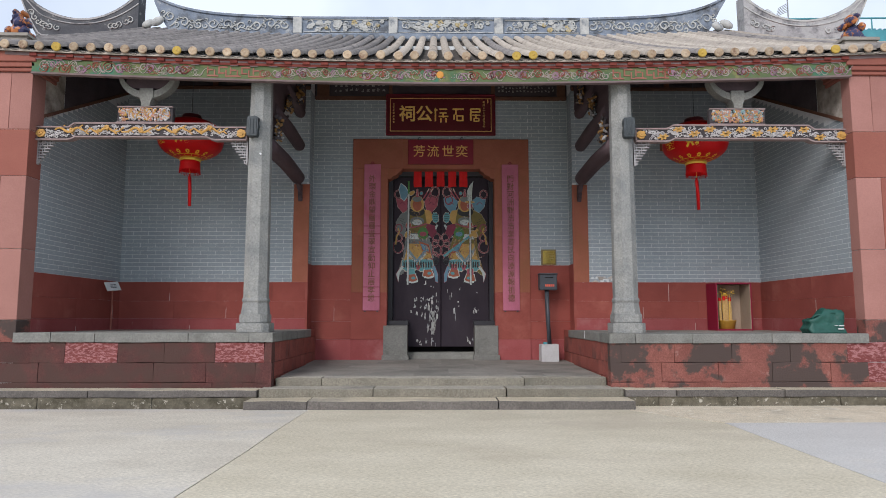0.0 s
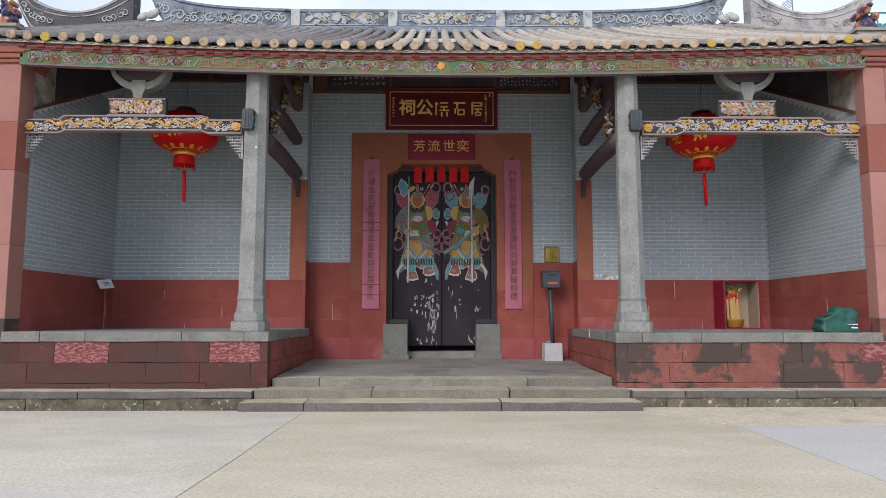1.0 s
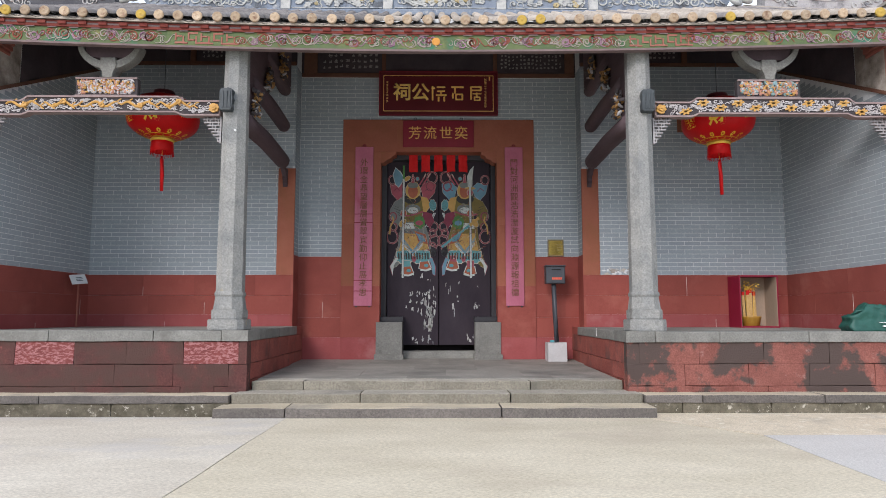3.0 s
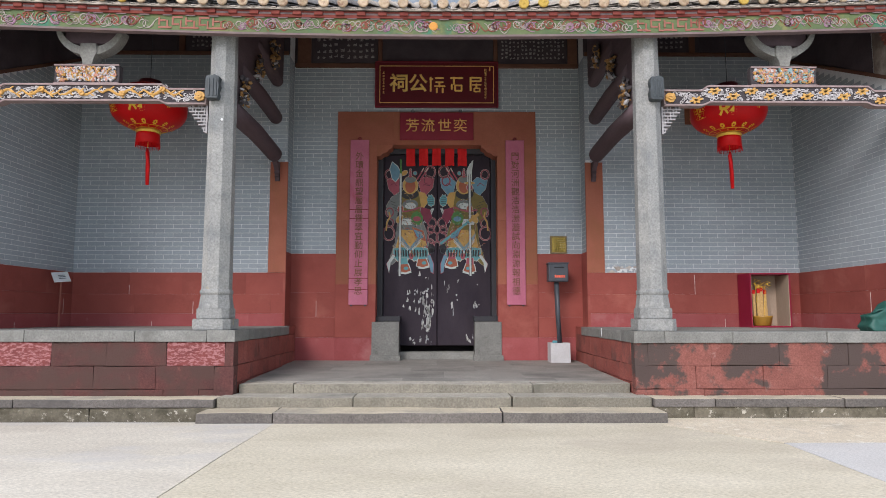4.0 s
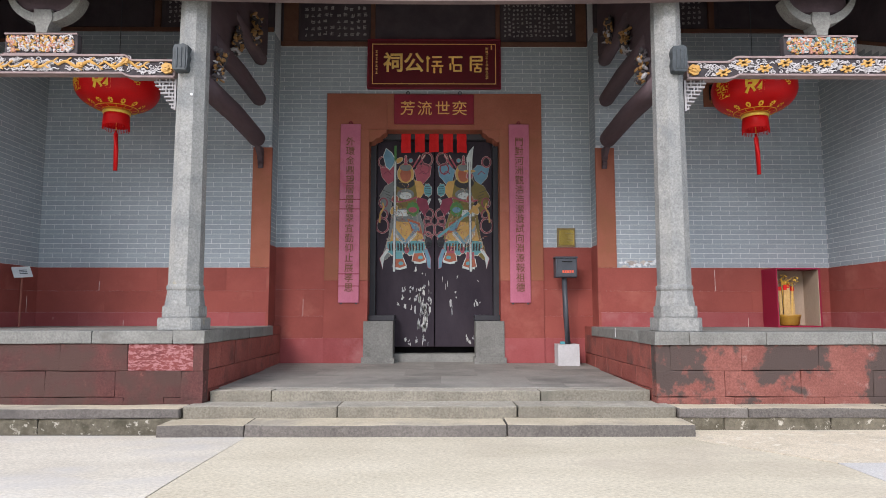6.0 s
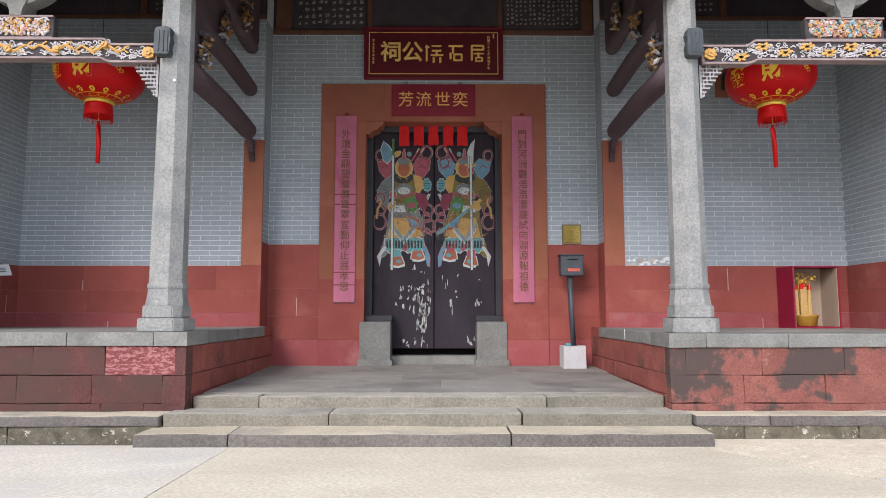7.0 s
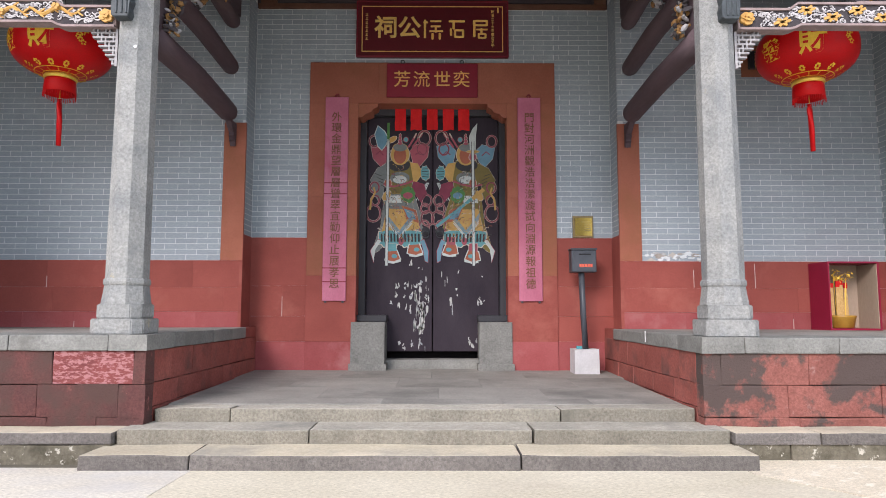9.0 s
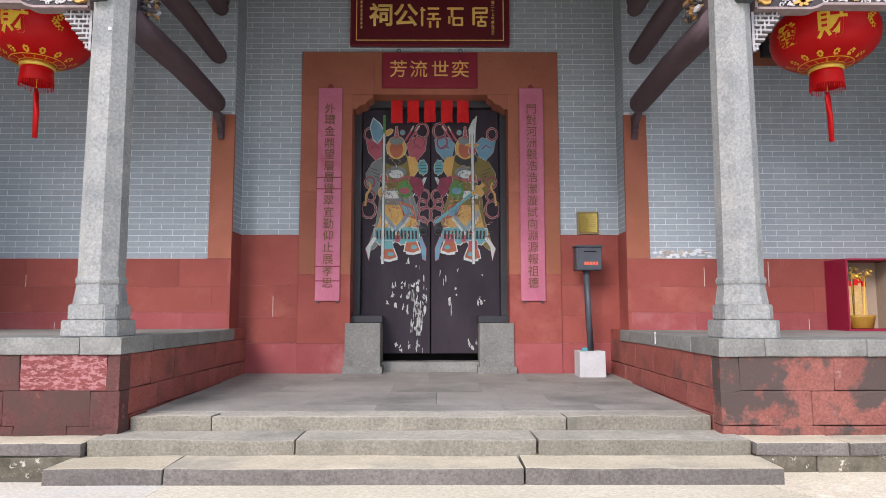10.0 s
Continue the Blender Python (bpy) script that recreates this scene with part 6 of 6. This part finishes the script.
# ---- brass plate and letter box ----
bp = thing("brass_plate", "polished brass plaque in a dull rim on brick", "plaque", bm=boxm(1.665, 1.905, YD - 0.03, YD + 0.0, 1.868, 2.125, bevel=0.004), mat="brass_d")
part("plate", boxm(1.685, 1.887, YD - 0.036, YD - 0.028, 1.89, 2.105, bevel=0.002), "brass", bp)
for u in (1.70, 1.872):
    for v in (1.905, 2.09):
        part("screw", lathe(bmesh.new(), 0, 0, [(0.006, 0), (0.006, 0.004), (0.003, 0.006)], 8), "brass_d", bp).matrix_basis = pose(u, YD - 0.035, v, 90, 0, 0)
for k in range(5):
    part("engraved_line", boxm(1.80 if k else 1.77, 1.872, YD - 0.0375, YD - 0.035, 2.05 - 0.025 * k, 2.056 - 0.025 * k), "brass_d", bp)

lb = thing("letter_box", "slate-grey metal letter box on a post", "letter box")
BY = 2.50
part("box", boxm(1.575, 1.852, BY, BY + 0.16, 1.445, 1.69, bevel=0.006), "box", lb)
part("lid", boxm(1.565, 1.862, BY - 0.012, BY + 0.165, 1.69, 1.712, bevel=0.006), "box", lb)
part("door_panel", boxm(1.60, 1.842, BY - 0.006, BY + 0.01, 1.455, 1.68, bevel=0.003), "box", lb)
part("slot", boxm(1.655, 1.79, BY - 0.0075, BY, 1.638, 1.65), "dark", lb, "dark posting slot")
for k in range(5):
    part("orange_bar", boxm(1.66 + 0.03 * k, 1.684 + 0.03 * k, BY - 0.0078, BY, 1.50, 1.535), "orange_t", lb, "orange-red lettering bars")
part("post", tube(bmesh.new(), [(1.70, BY + 0.09, 1.45), (1.71, BY + 0.09, 1.0), (1.735, BY + 0.10, 0.58)], 0.034, 12), "box", lb, smooth=True)
part("collar", boxm(1.64, 1.70, BY + 0.10, BY + 0.16, 0.59, 0.625, bevel=0.006), "teal", lb, "pale green bolt cover")
part("base_block", worn_box(bmesh.new(), 1.585, 1.855, BY - 0.03, BY + 0.22, FLOOR1 - 0.01, 0.595, 0.012, 0.004, 3), "cast", lb, "pale concrete base block")

# ---- box shrine ----
sh = thing("offering_shrine", "open magenta box shrine with beige lining", "shrine")
SX0, SX1, SY0, SY1 = 4.222, 4.768, 2.15, 2.515
part("side_panel", boxm(SX0, SX0 + 0.016, SY0, SY1, TOP_E, 1.525), "shrine", sh)
part("side_panel", boxm(SX1 - 0.016, SX1, SY0, SY1, TOP_E, 1.525), "shrine", sh)
part("top_panel", boxm(SX0, SX1, SY0, SY1, 1.525, 1.542), "shrine", sh)
part("floor_panel", boxm(SX0 + 0.016, SX1 - 0.016, SY0, SY1, TOP_E + 0.001, TOP_E + 0.02), "shrine", sh)
part("back_lining", boxm(SX0 + 0.016, SX1 - 0.016, SY1 - 0.02, SY1, TOP_E + 0.02, 1.525), "shrine_in", sh)
part("side_lining", boxm(SX1 - 0.024, SX1 - 0.0165, SY0 + 0.01, SY1 - 0.02, TOP_E + 0.02, 1.52), "shrine_in", sh)
part("side_lining", boxm(SX0 + 0.0165, SX0 + 0.024, SY0 + 0.01, SY1 - 0.02, TOP_E + 0.02, 1.52), "shrine_in", sh)
ps = thing("incense_pot", "ochre glazed pot holding gold paper sticks", "incense pot")
PXC, PYC = 4.435, 2.30
part("pot", lathe(bmesh.new(), PXC, PYC, [(0.10, TOP_E + 0.021), (0.112, TOP_E + 0.03), (0.135, TOP_E + 0.135), (0.143, TOP_E + 0.155), (0.132, TOP_E + 0.157), (0.12, TOP_E + 0.135)], 24), "pot", ps, smooth=True)
r = random.Random(3)
for k in range(6):
    a = -0.095 + 0.036 * k
    dx = r.uniform(-0.02, 0.02)
    bm = bmesh.new()
    h0, h1 = TOP_E + 0.1, 1.30 + r.uniform(-0.02, 0.05)
    x0, y0 = PXC + a, PYC + r.uniform(-0.05, 0.04)
    for q in ((-0.017, 0.017),):
        vs = [bm.verts.new(p) for p in ((x0 - 0.017, y0, h0), (x0 + 0.017, y0, h0), (x0 + dx + 0.017, y0, h1), (x0 + dx - 0.017, y0, h1), (x0 - 0.017, y0 + 0.006, h0), (x0 + 0.017, y0 + 0.006, h0), (x0 + dx + 0.017, y0 + 0.006, h1), (x0 + dx - 0.017, y0 + 0.006, h1))]
        for q2 in ((0, 1, 2, 3), (7, 6, 5, 4), (0, 4, 5, 1), (1, 5, 6, 2), (2, 6, 7, 3), (3, 7, 4, 0)):
            bm.faces.new([vs[i] for i in q2])
    part("paper_stick", bm, "paper", ps)
    part("red_tip", boxm(x0 + dx - 0.019, x0 + dx + 0.019, y0 - 0.003, y0 + 0.009, h1 - 0.05, h1), "tag", ps, "red paper tip")
bm = bmesh.new()
for k in range(90):
    b = Vector((PXC + r.gauss(0, 0.075), PYC + r.gauss(0, 0.04), 1.385 + r.gauss(0, 0.035)))
    d1, d2 = Vector((r.uniform(-1, 1), r.uniform(-1, 1), r.uniform(-1, 1))).normalized() * 0.018, Vector((r.uniform(-1, 1), r.uniform(-1, 1), r.uniform(-1, 1))).normalized() * 0.012
    bm.faces.new([bm.verts.new(b + d1), bm.verts.new(b + d2), bm.verts.new(b - d1), bm.verts.new(b - d2)])
tagged(part("foil_leaves", bm, "gold", ps, "gold foil flower leaves"), kind="stuff")
for k in range(4):
    part("flower_stem", tube(bmesh.new(), [(PXC - 0.05 + 0.03 * k, PYC, TOP_E + 0.12), (PXC - 0.07 + 0.045 * k, PYC, 1.37)], 0.004, 5), "gold", ps)

# ---- crumpled shopping bag ----
bm = bmesh.new()
bmesh.ops.create_cube(bm, size=1)
bmesh.ops.subdivide_edges(bm, edges=list(bm.edges), cuts=13, use_grid_fill=True)
for v in bm.verts:
    x, y, z = v.co
    t = z + 0.5
    top = 0.27 * (0.72 + 0.35 * max(0, min(1, (x + 0.25) * 1.6)) + 0.22 * math.exp(-((x - 0.05) / 0.16) ** 2) - 0.30 * max(0, -x - 0.12))
    p = Vector((x * 0.43 * (1 - 0.05 * t) + 0.012 * math.sin(z * 9), y * 0.24 * (1 - 0.45 * t), t * top))
    w = 0.4 + 0.6 * t
    fold = noise.noise(Vector((p.x * 17, p.y * 20, p.z * 13)))
    fold2 = 1 - 2 * abs(noise.noise(Vector((p.x * 11 + 5, p.y * 9, p.z * 24 + p.x * 14))))
    p += Vector((0.012 * fold, -0.028 * fold - 0.022 * fold2, 0.020 * fold * t)) * w
    p.z = max(p.z, 0.0)
    v.co = p + Vector((4.665, 0.17, TOP - 0.012))
bag = thing("shopping_bag", "crumpled dark green nylon shopping bag on the coping", "bag")
part("bag_body", bm, "bag", bag, smooth=True)
for dx, dz in ((-0.05, 0.0), (0.07, 0.02)):
    part("bag_handle", tube(bmesh.new(), [(4.665 + dx - 0.11, 0.13, TOP + 0.16 + dz), (4.665 + dx - 0.07, 0.09, TOP + 0.205 + dz), (4.665 + dx, 0.085, TOP + 0.215 + dz), (4.665 + dx + 0.07, 0.10, TOP + 0.21 + dz), (4.665 + dx + 0.10, 0.14, TOP + 0.19 + dz)], 0.011, 6), "bag", bag, smooth=True)
for q in ((4.79, 4.85, 0.085, 0.010), (4.785, 4.80, 0.045, 0.016), (4.807, 4.822, 0.045, 0.016), (4.829, 4.844, 0.045, 0.016), (4.75, 4.772, 0.088, 0.007)):
    part("white_print", boxm(q[0], q[1], 0.032, 0.07, TOP + q[2] - 0.01, TOP + q[2] + q[3] - 0.01), "white", bag, "white printed bars")

# ---- small tilted sign ----
sg = thing("reading_sign", "small pale tilted sign plate on a thin post", "sign")
part("post", tube(bmesh.new(), [(-4.842, 1.90, TOP - 0.005), (-4.842, 1.90, 1.462)], 0.012, 8), "pier_d", sg)
bm = boxm(-0.096, 0.096, -0.094, 0.094, -0.006, 0.006, bevel=0.002)
pl = part("plate", bm, "sign", sg)
ex, ey = Vector((0.14, 0.13, 0.02)).normalized(), Vector((-0.13, 0.07, 0.125)).normalized()
ez = ex.cross(ey).normalized()
ey = ez.cross(ex)
pl.matrix_basis = Matrix((( ex.x, ey.x, ez.x, -4.845), (ex.y, ey.y, ez.y, 1.90), (ex.z, ey.z, ez.z, 1.47), (0, 0, 0, 1)))
for k in range(3):
    b = part("printed_bar", boxm(-0.03, 0.05, 0.02 - 0.03 * k, 0.032 - 0.03 * k, 0.005, 0.008), "box", pl)

# ---- lanterns ----
def lantern(x, y, zc, turn, group):
    ob = thing("paper_lantern", "round red festival lantern with gold characters and tassel", "lantern", group)
    R, H = 0.455, 0.30

    def shell(t):
        return R * max(0.0, 1 - abs(t) ** 2.5) ** 0.5

    prof = [(max(shell(t), 0.11), zc + H * t) for t in (-0.985 + 1.97 * j / 24 for j in range(25))]
    bm = bmesh.new()
    lathe(bm, x, y, prof, 40)
    part("silk_shade", bm, "lantern", ob, smooth=True)
    part("top_cap", lathe(bmesh.new(), x, y, [(0.14, zc + H * 0.96), (0.145, zc + H + 0.005), (0.13, zc + H + 0.05), (0.05, zc + H + 0.06)], 24), "maroon", ob, smooth=True)
    part("gold_collar", lathe(bmesh.new(), x, y, [(0.14, zc - H * 0.97), (0.15, zc - H - 0.01), (0.146, zc - H - 0.035), (0.13, zc - H - 0.036)], 24), "gold", ob, smooth=True)
    part("fringe_skirt", lathe(bmesh.new(), x, y, [(0.135, zc - H - 0.03), (0.14, zc - H - 0.06), (0.146, zc - H - 0.17), (0.142, zc - H - 0.172), (0.12, zc - H - 0.06)], 28), "lantern", ob, smooth=True)
    r = random.Random(int(x * 10))
    bm = bmesh.new()
    for k in range(48):
        a = 2 * math.pi * k / 48
        px, py = x + 0.143 * math.cos(a), y + 0.143 * math.sin(a)
        tube(bm, [(px, py, zc - H - 0.165), (px + r.uniform(-0.006, 0.006), py, zc - H - 0.20 - r.uniform(0, 0.03))], 0.0035, 4)
    tagged(part("fringe_threads", bm, "lantern", ob), kind="stuff")
    part("tassel_cord", tube(bmesh.new(), [(x, y, zc - H - 0.05), (x + 0.003, y, zc - H - 0.25)], 0.005, 6), "gold", ob)
    part("tassel", tube(bmesh.new(), [(x, y, zc - H - 0.225), (x + 0.002, y, zc - H - 0.27), (x + 0.012, y, zc - H - 0.45), (x + 0.016, y, zc - H - 0.69)], [0.018, 0.026, 0.026, 0.022], 9), "lantern", ob, smooth=True)
    part("wire", tube(bmesh.new(), [(x, y, zc + H + 0.04), (x, y, roof_z(y, x) - 0.1)], 0.004, 5), "iron", ob)

    def wrap(me, ang, zmid):
        for v in me.vertices:
            t = max(-0.97, min(0.97, (zmid + v.co.y - zc) / H))
            rad = shell(t) + 0.004 + v.co.z
            a = ang + v.co.x / R - math.pi / 2
            v.co = (x + rad * math.cos(a), y + rad * math.sin(a), zc + H * t)

    for ch, ang, size in (("財", 0.0, 0.25), ("發", -0.85, 0.21), ("財", 1.7 + 1.4, 0.22)):
        ob2 = lettering(ch, size, "yellow", ob, Matrix.Identity(4), "character", 0.002, bold=0.004)
        b = bmesh.new()
        b.from_mesh(ob2.data)
        bmesh.ops.subdivide_edges(b, edges=[e for e in b.edges if e.calc_length() > 0.03], cuts=2)
        b.to_mesh(ob2.data)
        b.free()
        wrap(ob2.data, turn + ang, zc - 0.06)
    # flower scroll beside the characters
    for base in (0.80, -1.7):
        bm = bmesh.new()
        for k in range(9):
            t0 = 0.42 - 0.62 * k / 8
            a0 = turn + base + 0.09 * math.sin(k * 0.8) - math.pi / 2
            for q in range(5):
                aq, tq = a0 + 0.045 * math.cos(q * 1.26 + k), t0 + 0.06 * math.sin(q * 1.26 + k)
                rad = shell(tq) + 0.004
                c = Vector((x + rad * math.cos(aq), y + rad * math.sin(aq), zc + H * tq))
                out = Vector((math.cos(aq), math.sin(aq), 0))
                side = Vector((-math.sin(aq), math.cos(aq), 0))
                up = Vector((0, 0, 1))
                bm.faces.new([bm.verts.new(c + out * 0.002 + 0.011 * (math.cos(b2) * side + math.sin(b2) * up)) for b2 in (0, 1.57, 3.14, 4.71)])
        part("flower_scroll", bm, "yellow", ob)
    # gold rosettes and rings on the lower curve
    bm = bmesh.new()
    for ring_t, thick in ((-0.895, 0.005), (-0.955, 0.004)):
        rad = shell(ring_t) + 0.002
        tube(bm, [(x + rad * math.cos(a), y + rad * math.sin(a), zc + H * ring_t) for a in (2 * math.pi * j / 48 for j in range(49))], thick, 5, False)
    part("gold_ring_band", bm, "yellow", ob)
    bm = bmesh.new()
    for k in range(14):
        a0 = 2 * math.pi * k / 14
        for q in range(7):
            da, dt = 0.06 * math.cos(q * 0.9), 0.045 * math.sin(q * 0.9)
            t = -0.82 + dt
            rad = shell(t) + 0.003
            a = a0 + da
            c = Vector((x + rad * math.cos(a), y + rad * math.sin(a), zc + H * t))
            out = Vector((math.cos(a) * 0.7, math.sin(a) * 0.7, -0.7))
            side = Vector((-math.sin(a), math.cos(a), 0))
            up = out.cross(side)
            bm.faces.new([bm.verts.new(c + out * 0.003 + 0.0115 * (math.cos(b2) * side + math.sin(b2) * up)) for b2 in (0, 1.05, 2.1, 3.14, 4.19, 5.24)])
        for q in range(4):
            t = -0.91 - 0.012 * q
            rad = shell(t) + 0.003
            a = a0 + 0.2
            c = Vector((x + rad * math.cos(a), y + rad * math.sin(a), zc + H * t))
            side = Vector((-math.sin(a), math.cos(a), 0))
            inn = Vector((-math.cos(a), -math.sin(a), 0))
            bm.faces.new([bm.verts.new(c + Vector((0, 0, -0.006)) + 0.010 * (math.cos(b2) * side + math.sin(b2) * inn)) for b2 in (0, 1.57, 3.14, 4.71)])
    tagged(part("gold_rosette_ring", bm, "yellow", ob), kind="stuff")
    return ob


lantern(-3.64, 1.53, 3.60, 0.10, "festival lanterns")
lantern(3.70, 1.43, 3.545, -0.40, "festival lanterns")

# ---- small black box on the brick wall ----
wb = thing("wall_box", "small black box on a reddish backing plate", "wall box", bm=boxm(3.575, 3.86, YS - 0.012, YS, 3.70, 4.07), mat="stone_red")
part("box", boxm(3.648, 3.80, YS - 0.07, YS - 0.012, 3.785, 3.985, bevel=0.006), "jamb", wb)

# ---- roof figures on stone boxes ----
def roof_figure(x, seed, mat):
    bs = thing("figure_plinth", "weathered stone box on the roof corner", "plinth", "roof corner boxes", bm=worn_box(bmesh.new(), x - 0.22, x + 0.20, 0.25, 0.6, 4.25, 4.58, 0.015, 0.006, seed), mat="box_st")
    part("ledge_slab", worn_box(bmesh.new(), x - 0.25, x + 0.23, 0.22, 0.63, 4.58, 4.62, 0.01, 0.004, seed + 1), "box_st", bs)
    r = random.Random(seed)
    bm = bmesh.new()
    for u, v, a, b in ((0, 4.85, 0.13, 0.12), (0.02, 4.97, 0.10, 0.11), (-0.03, 5.07, 0.085, 0.08), (0.10, 4.84, 0.08, 0.10), (-0.12, 4.83, 0.07, 0.09), (0.12, 4.98, 0.05, 0.08), (-0.11, 5.02, 0.045, 0.06), (0.04, 5.15, 0.04, 0.05), (0.15, 4.80, 0.06, 0.05), (-0.04, 5.13, 0.04, 0.06)):
        b2 = bmesh.new()
        bmesh.ops.create_icosphere(b2, subdivisions=2, radius=1)
        for vv in b2.verts:
            vv.co *= 1 + 0.25 * noise.noise(vv.co * 2.3 + Vector((seed, u, v)))
        b2.transform(Matrix.Translation((x + 0.85 * u, 0.42 + r.uniform(-0.05, 0.05), 4.62 + 0.85 * (v - 4.74))) @ Matrix.Diagonal((0.8 * a, 0.09, 0.8 * b, 1)))
        me = bpy.data.meshes.new("tmp")
        b2.to_mesh(me)
        b2.free()
        bm.from_mesh(me)
        bpy.data.meshes.remove(me)
    thing("roof_figure", "glazed blue and orange ceramic roof figure", "roof figure", "roof figures", bm=bm, mat=mat)


roof_figure(-5.50, 4, "ceram_b")
roof_figure(5.44, 8, "ceram_b")

# ---- unseen back wall added to block light in the hall, and the neighbour behind ----
structure("wall_south_hall", "unseen plain back wall added to keep light out of the hall", boxm(XL - 0.4, XR + 0.4, 8.5, 8.8, 0.0, 4.5), "plaster", "wall")
for sx, a, b in (("west", -9.0, XL - 0.45), ("east", XR + 0.45, 9.2)):
    bm = bmesh.new()
    extrude_outline(bm, [(0.5, 0.0), (8.8, 0.0), (8.8, 4.3), (5.0, 6.62), (0.5, 4.24)], b - a, lambda u, v, d: (a + d, u, v))
    structure("wing_" + sx, "plain red-rendered side wing", bm, "pier", "wing")
nb = thing("neighbour_building", "plain block with a teal corrugated metal roof", "building")
part("wall", boxm(11.2, 22, 14.2, 22, -0.05, 10.95), "plaster", nb)
bm = bmesh.new()
for k in range(60):
    x = 11.0 + 0.19 * k
    for dx0, dx1, h in ((0, 0.09, 0.05), (0.09, 0.19, 0.0)):
        box(bm, x + dx0, x + dx1, 13.9, 14.3, 10.95 + h, 11.0 + h)
        box(bm, x + dx0, x + dx1, 13.9, 13.94, 10.55, 10.96 + h)
part("corrugated_roof", bm, "teal", nb)
part("roof_rail", tube(bmesh.new(), [(12.0, 14.0, 11.42), (17.0, 14.0, 11.50)], 0.03, 6), "teal", nb)
for u in (12.2, 13.2, 14.2, 15.2, 16.2):
    part("rail_post", tube(bmesh.new(), [(u, 14.0, 10.9), (u, 14.0, 11.46)], 0.025, 6), "teal", nb)
an = thing("antenna", "thin television aerial on a mast", "antenna")
part("mast", tube(bmesh.new(), [(12.55, 14.5, 10.9), (12.55, 14.5, 12.6)], 0.025, 6), "wire", an)
for k in range(6):
    part("rod", tube(bmesh.new(), [(12.1 + 0.02 * k, 14.5, 11.75 + 0.06 * k), (12.5, 14.4, 11.9 + 0.06 * k)], 0.012, 5), "wire", an)
ds = thing("satellite_dish", "pale satellite dish on the neighbouring roof", "dish")
bm = bmesh.new()
lathe(bm, 0, 0, [(0.02, 0.0), (0.25, 0.03), (0.42, 0.10), (0.5, 0.18), (0.49, 0.19), (0.24, 0.045), (0.02, 0.015)], 24)
part("dish", bm, "sign", ds).matrix_basis = pose(11.75, 14.2, 11.35, 65, 0, 35)
part("stand", tube(bmesh.new(), [(11.75, 14.3, 10.9), (11.75, 14.25, 11.35)], 0.03, 6), "wire", ds)

# ---- broken render along the foot of the brickwork ----
r = random.Random(12)
for k in range(30):
    u, v = 2.42 + 0.62 * (k + r.uniform(0, 0.8)) / 30, DADO + r.uniform(0.008, 0.095)
    w, h = r.uniform(0.02, 0.06), r.uniform(0.010, 0.028)
    pts = [(u + w * r.uniform(0.45, 1.25) * math.cos(a), v + h * r.uniform(0.4, 1.35) * math.sin(a)) for a in (2 * math.pi * j / 9 for j in range(9))]
    bm = bmesh.new()
    extrude_outline(bm, pts, 0.005 + 0.0003 * k, facing(YS))
    part("broken_render", bm, ("mortar", "relief", "plaster", "mortar")[k % 4], wall_ne)

# ---- paint drip on the coping, bolt on a column ----
part("paint_drip", boxm(PX - 0.003, PX + 0.004, 1.30, 1.318, 0.725, TOP - 0.004), "white", bpy.data.objects["plinth_east"], "white paint drip")
bt = part("bolt_head", lathe(bmesh.new(), 0, 0, [(0.014, 0.0), (0.013, 0.005), (0.006, 0.009)], 10), "white", bpy.data.objects["stone_column"], "small white bolt head")
bt.matrix_basis = pose(-2.235, 0.098, 3.02, 90, 0, 0)

# ---- bricks, last ----
def brick_top_s(u):
    return MURAL_S


lay_bricks(wall_nw, "x", YS, -1, XL + 0.001, -2.105, DADO, brick_top_s, skip=lambda a, b, z0, z1: b > -2.345 and z0 < 3.14 and a > -2.345, seed=1)
lay_bricks(wall_ne, "x", YS, -1, 2.135, XR - 0.001, DADO, brick_top_s, skip=lambda a, b, z0, z1: a < 2.375 and z0 < 3.14 and b < 2.375, seed=2)
for u0, u1, sd in ((-2.097, -1.447, 3), (1.477, 2.127, 4)):
    lay_bricks(wall_n, "x", YD, -1, u0, u1, DADO_C, lambda u: MURAL_C, seed=sd, limit=150)
lay_bricks(wall_n, "x", YD, -1, -1.447, 1.477, DADO_C + COURSE * 34, lambda u: MURAL_C, seed=9, limit=0)
lay_bricks(wall_w, "y", XL, 1, 0.3, YS - 0.002, DADO, lambda y: 3.56 + SLOPE * (y - 0.3), seed=5, limit=280)
lay_bricks(wall_e, "y", XR, -1, 0.2, YS - 0.002, DADO, lambda y: 3.56 + SLOPE * (y - 0.3), seed=6, limit=280)
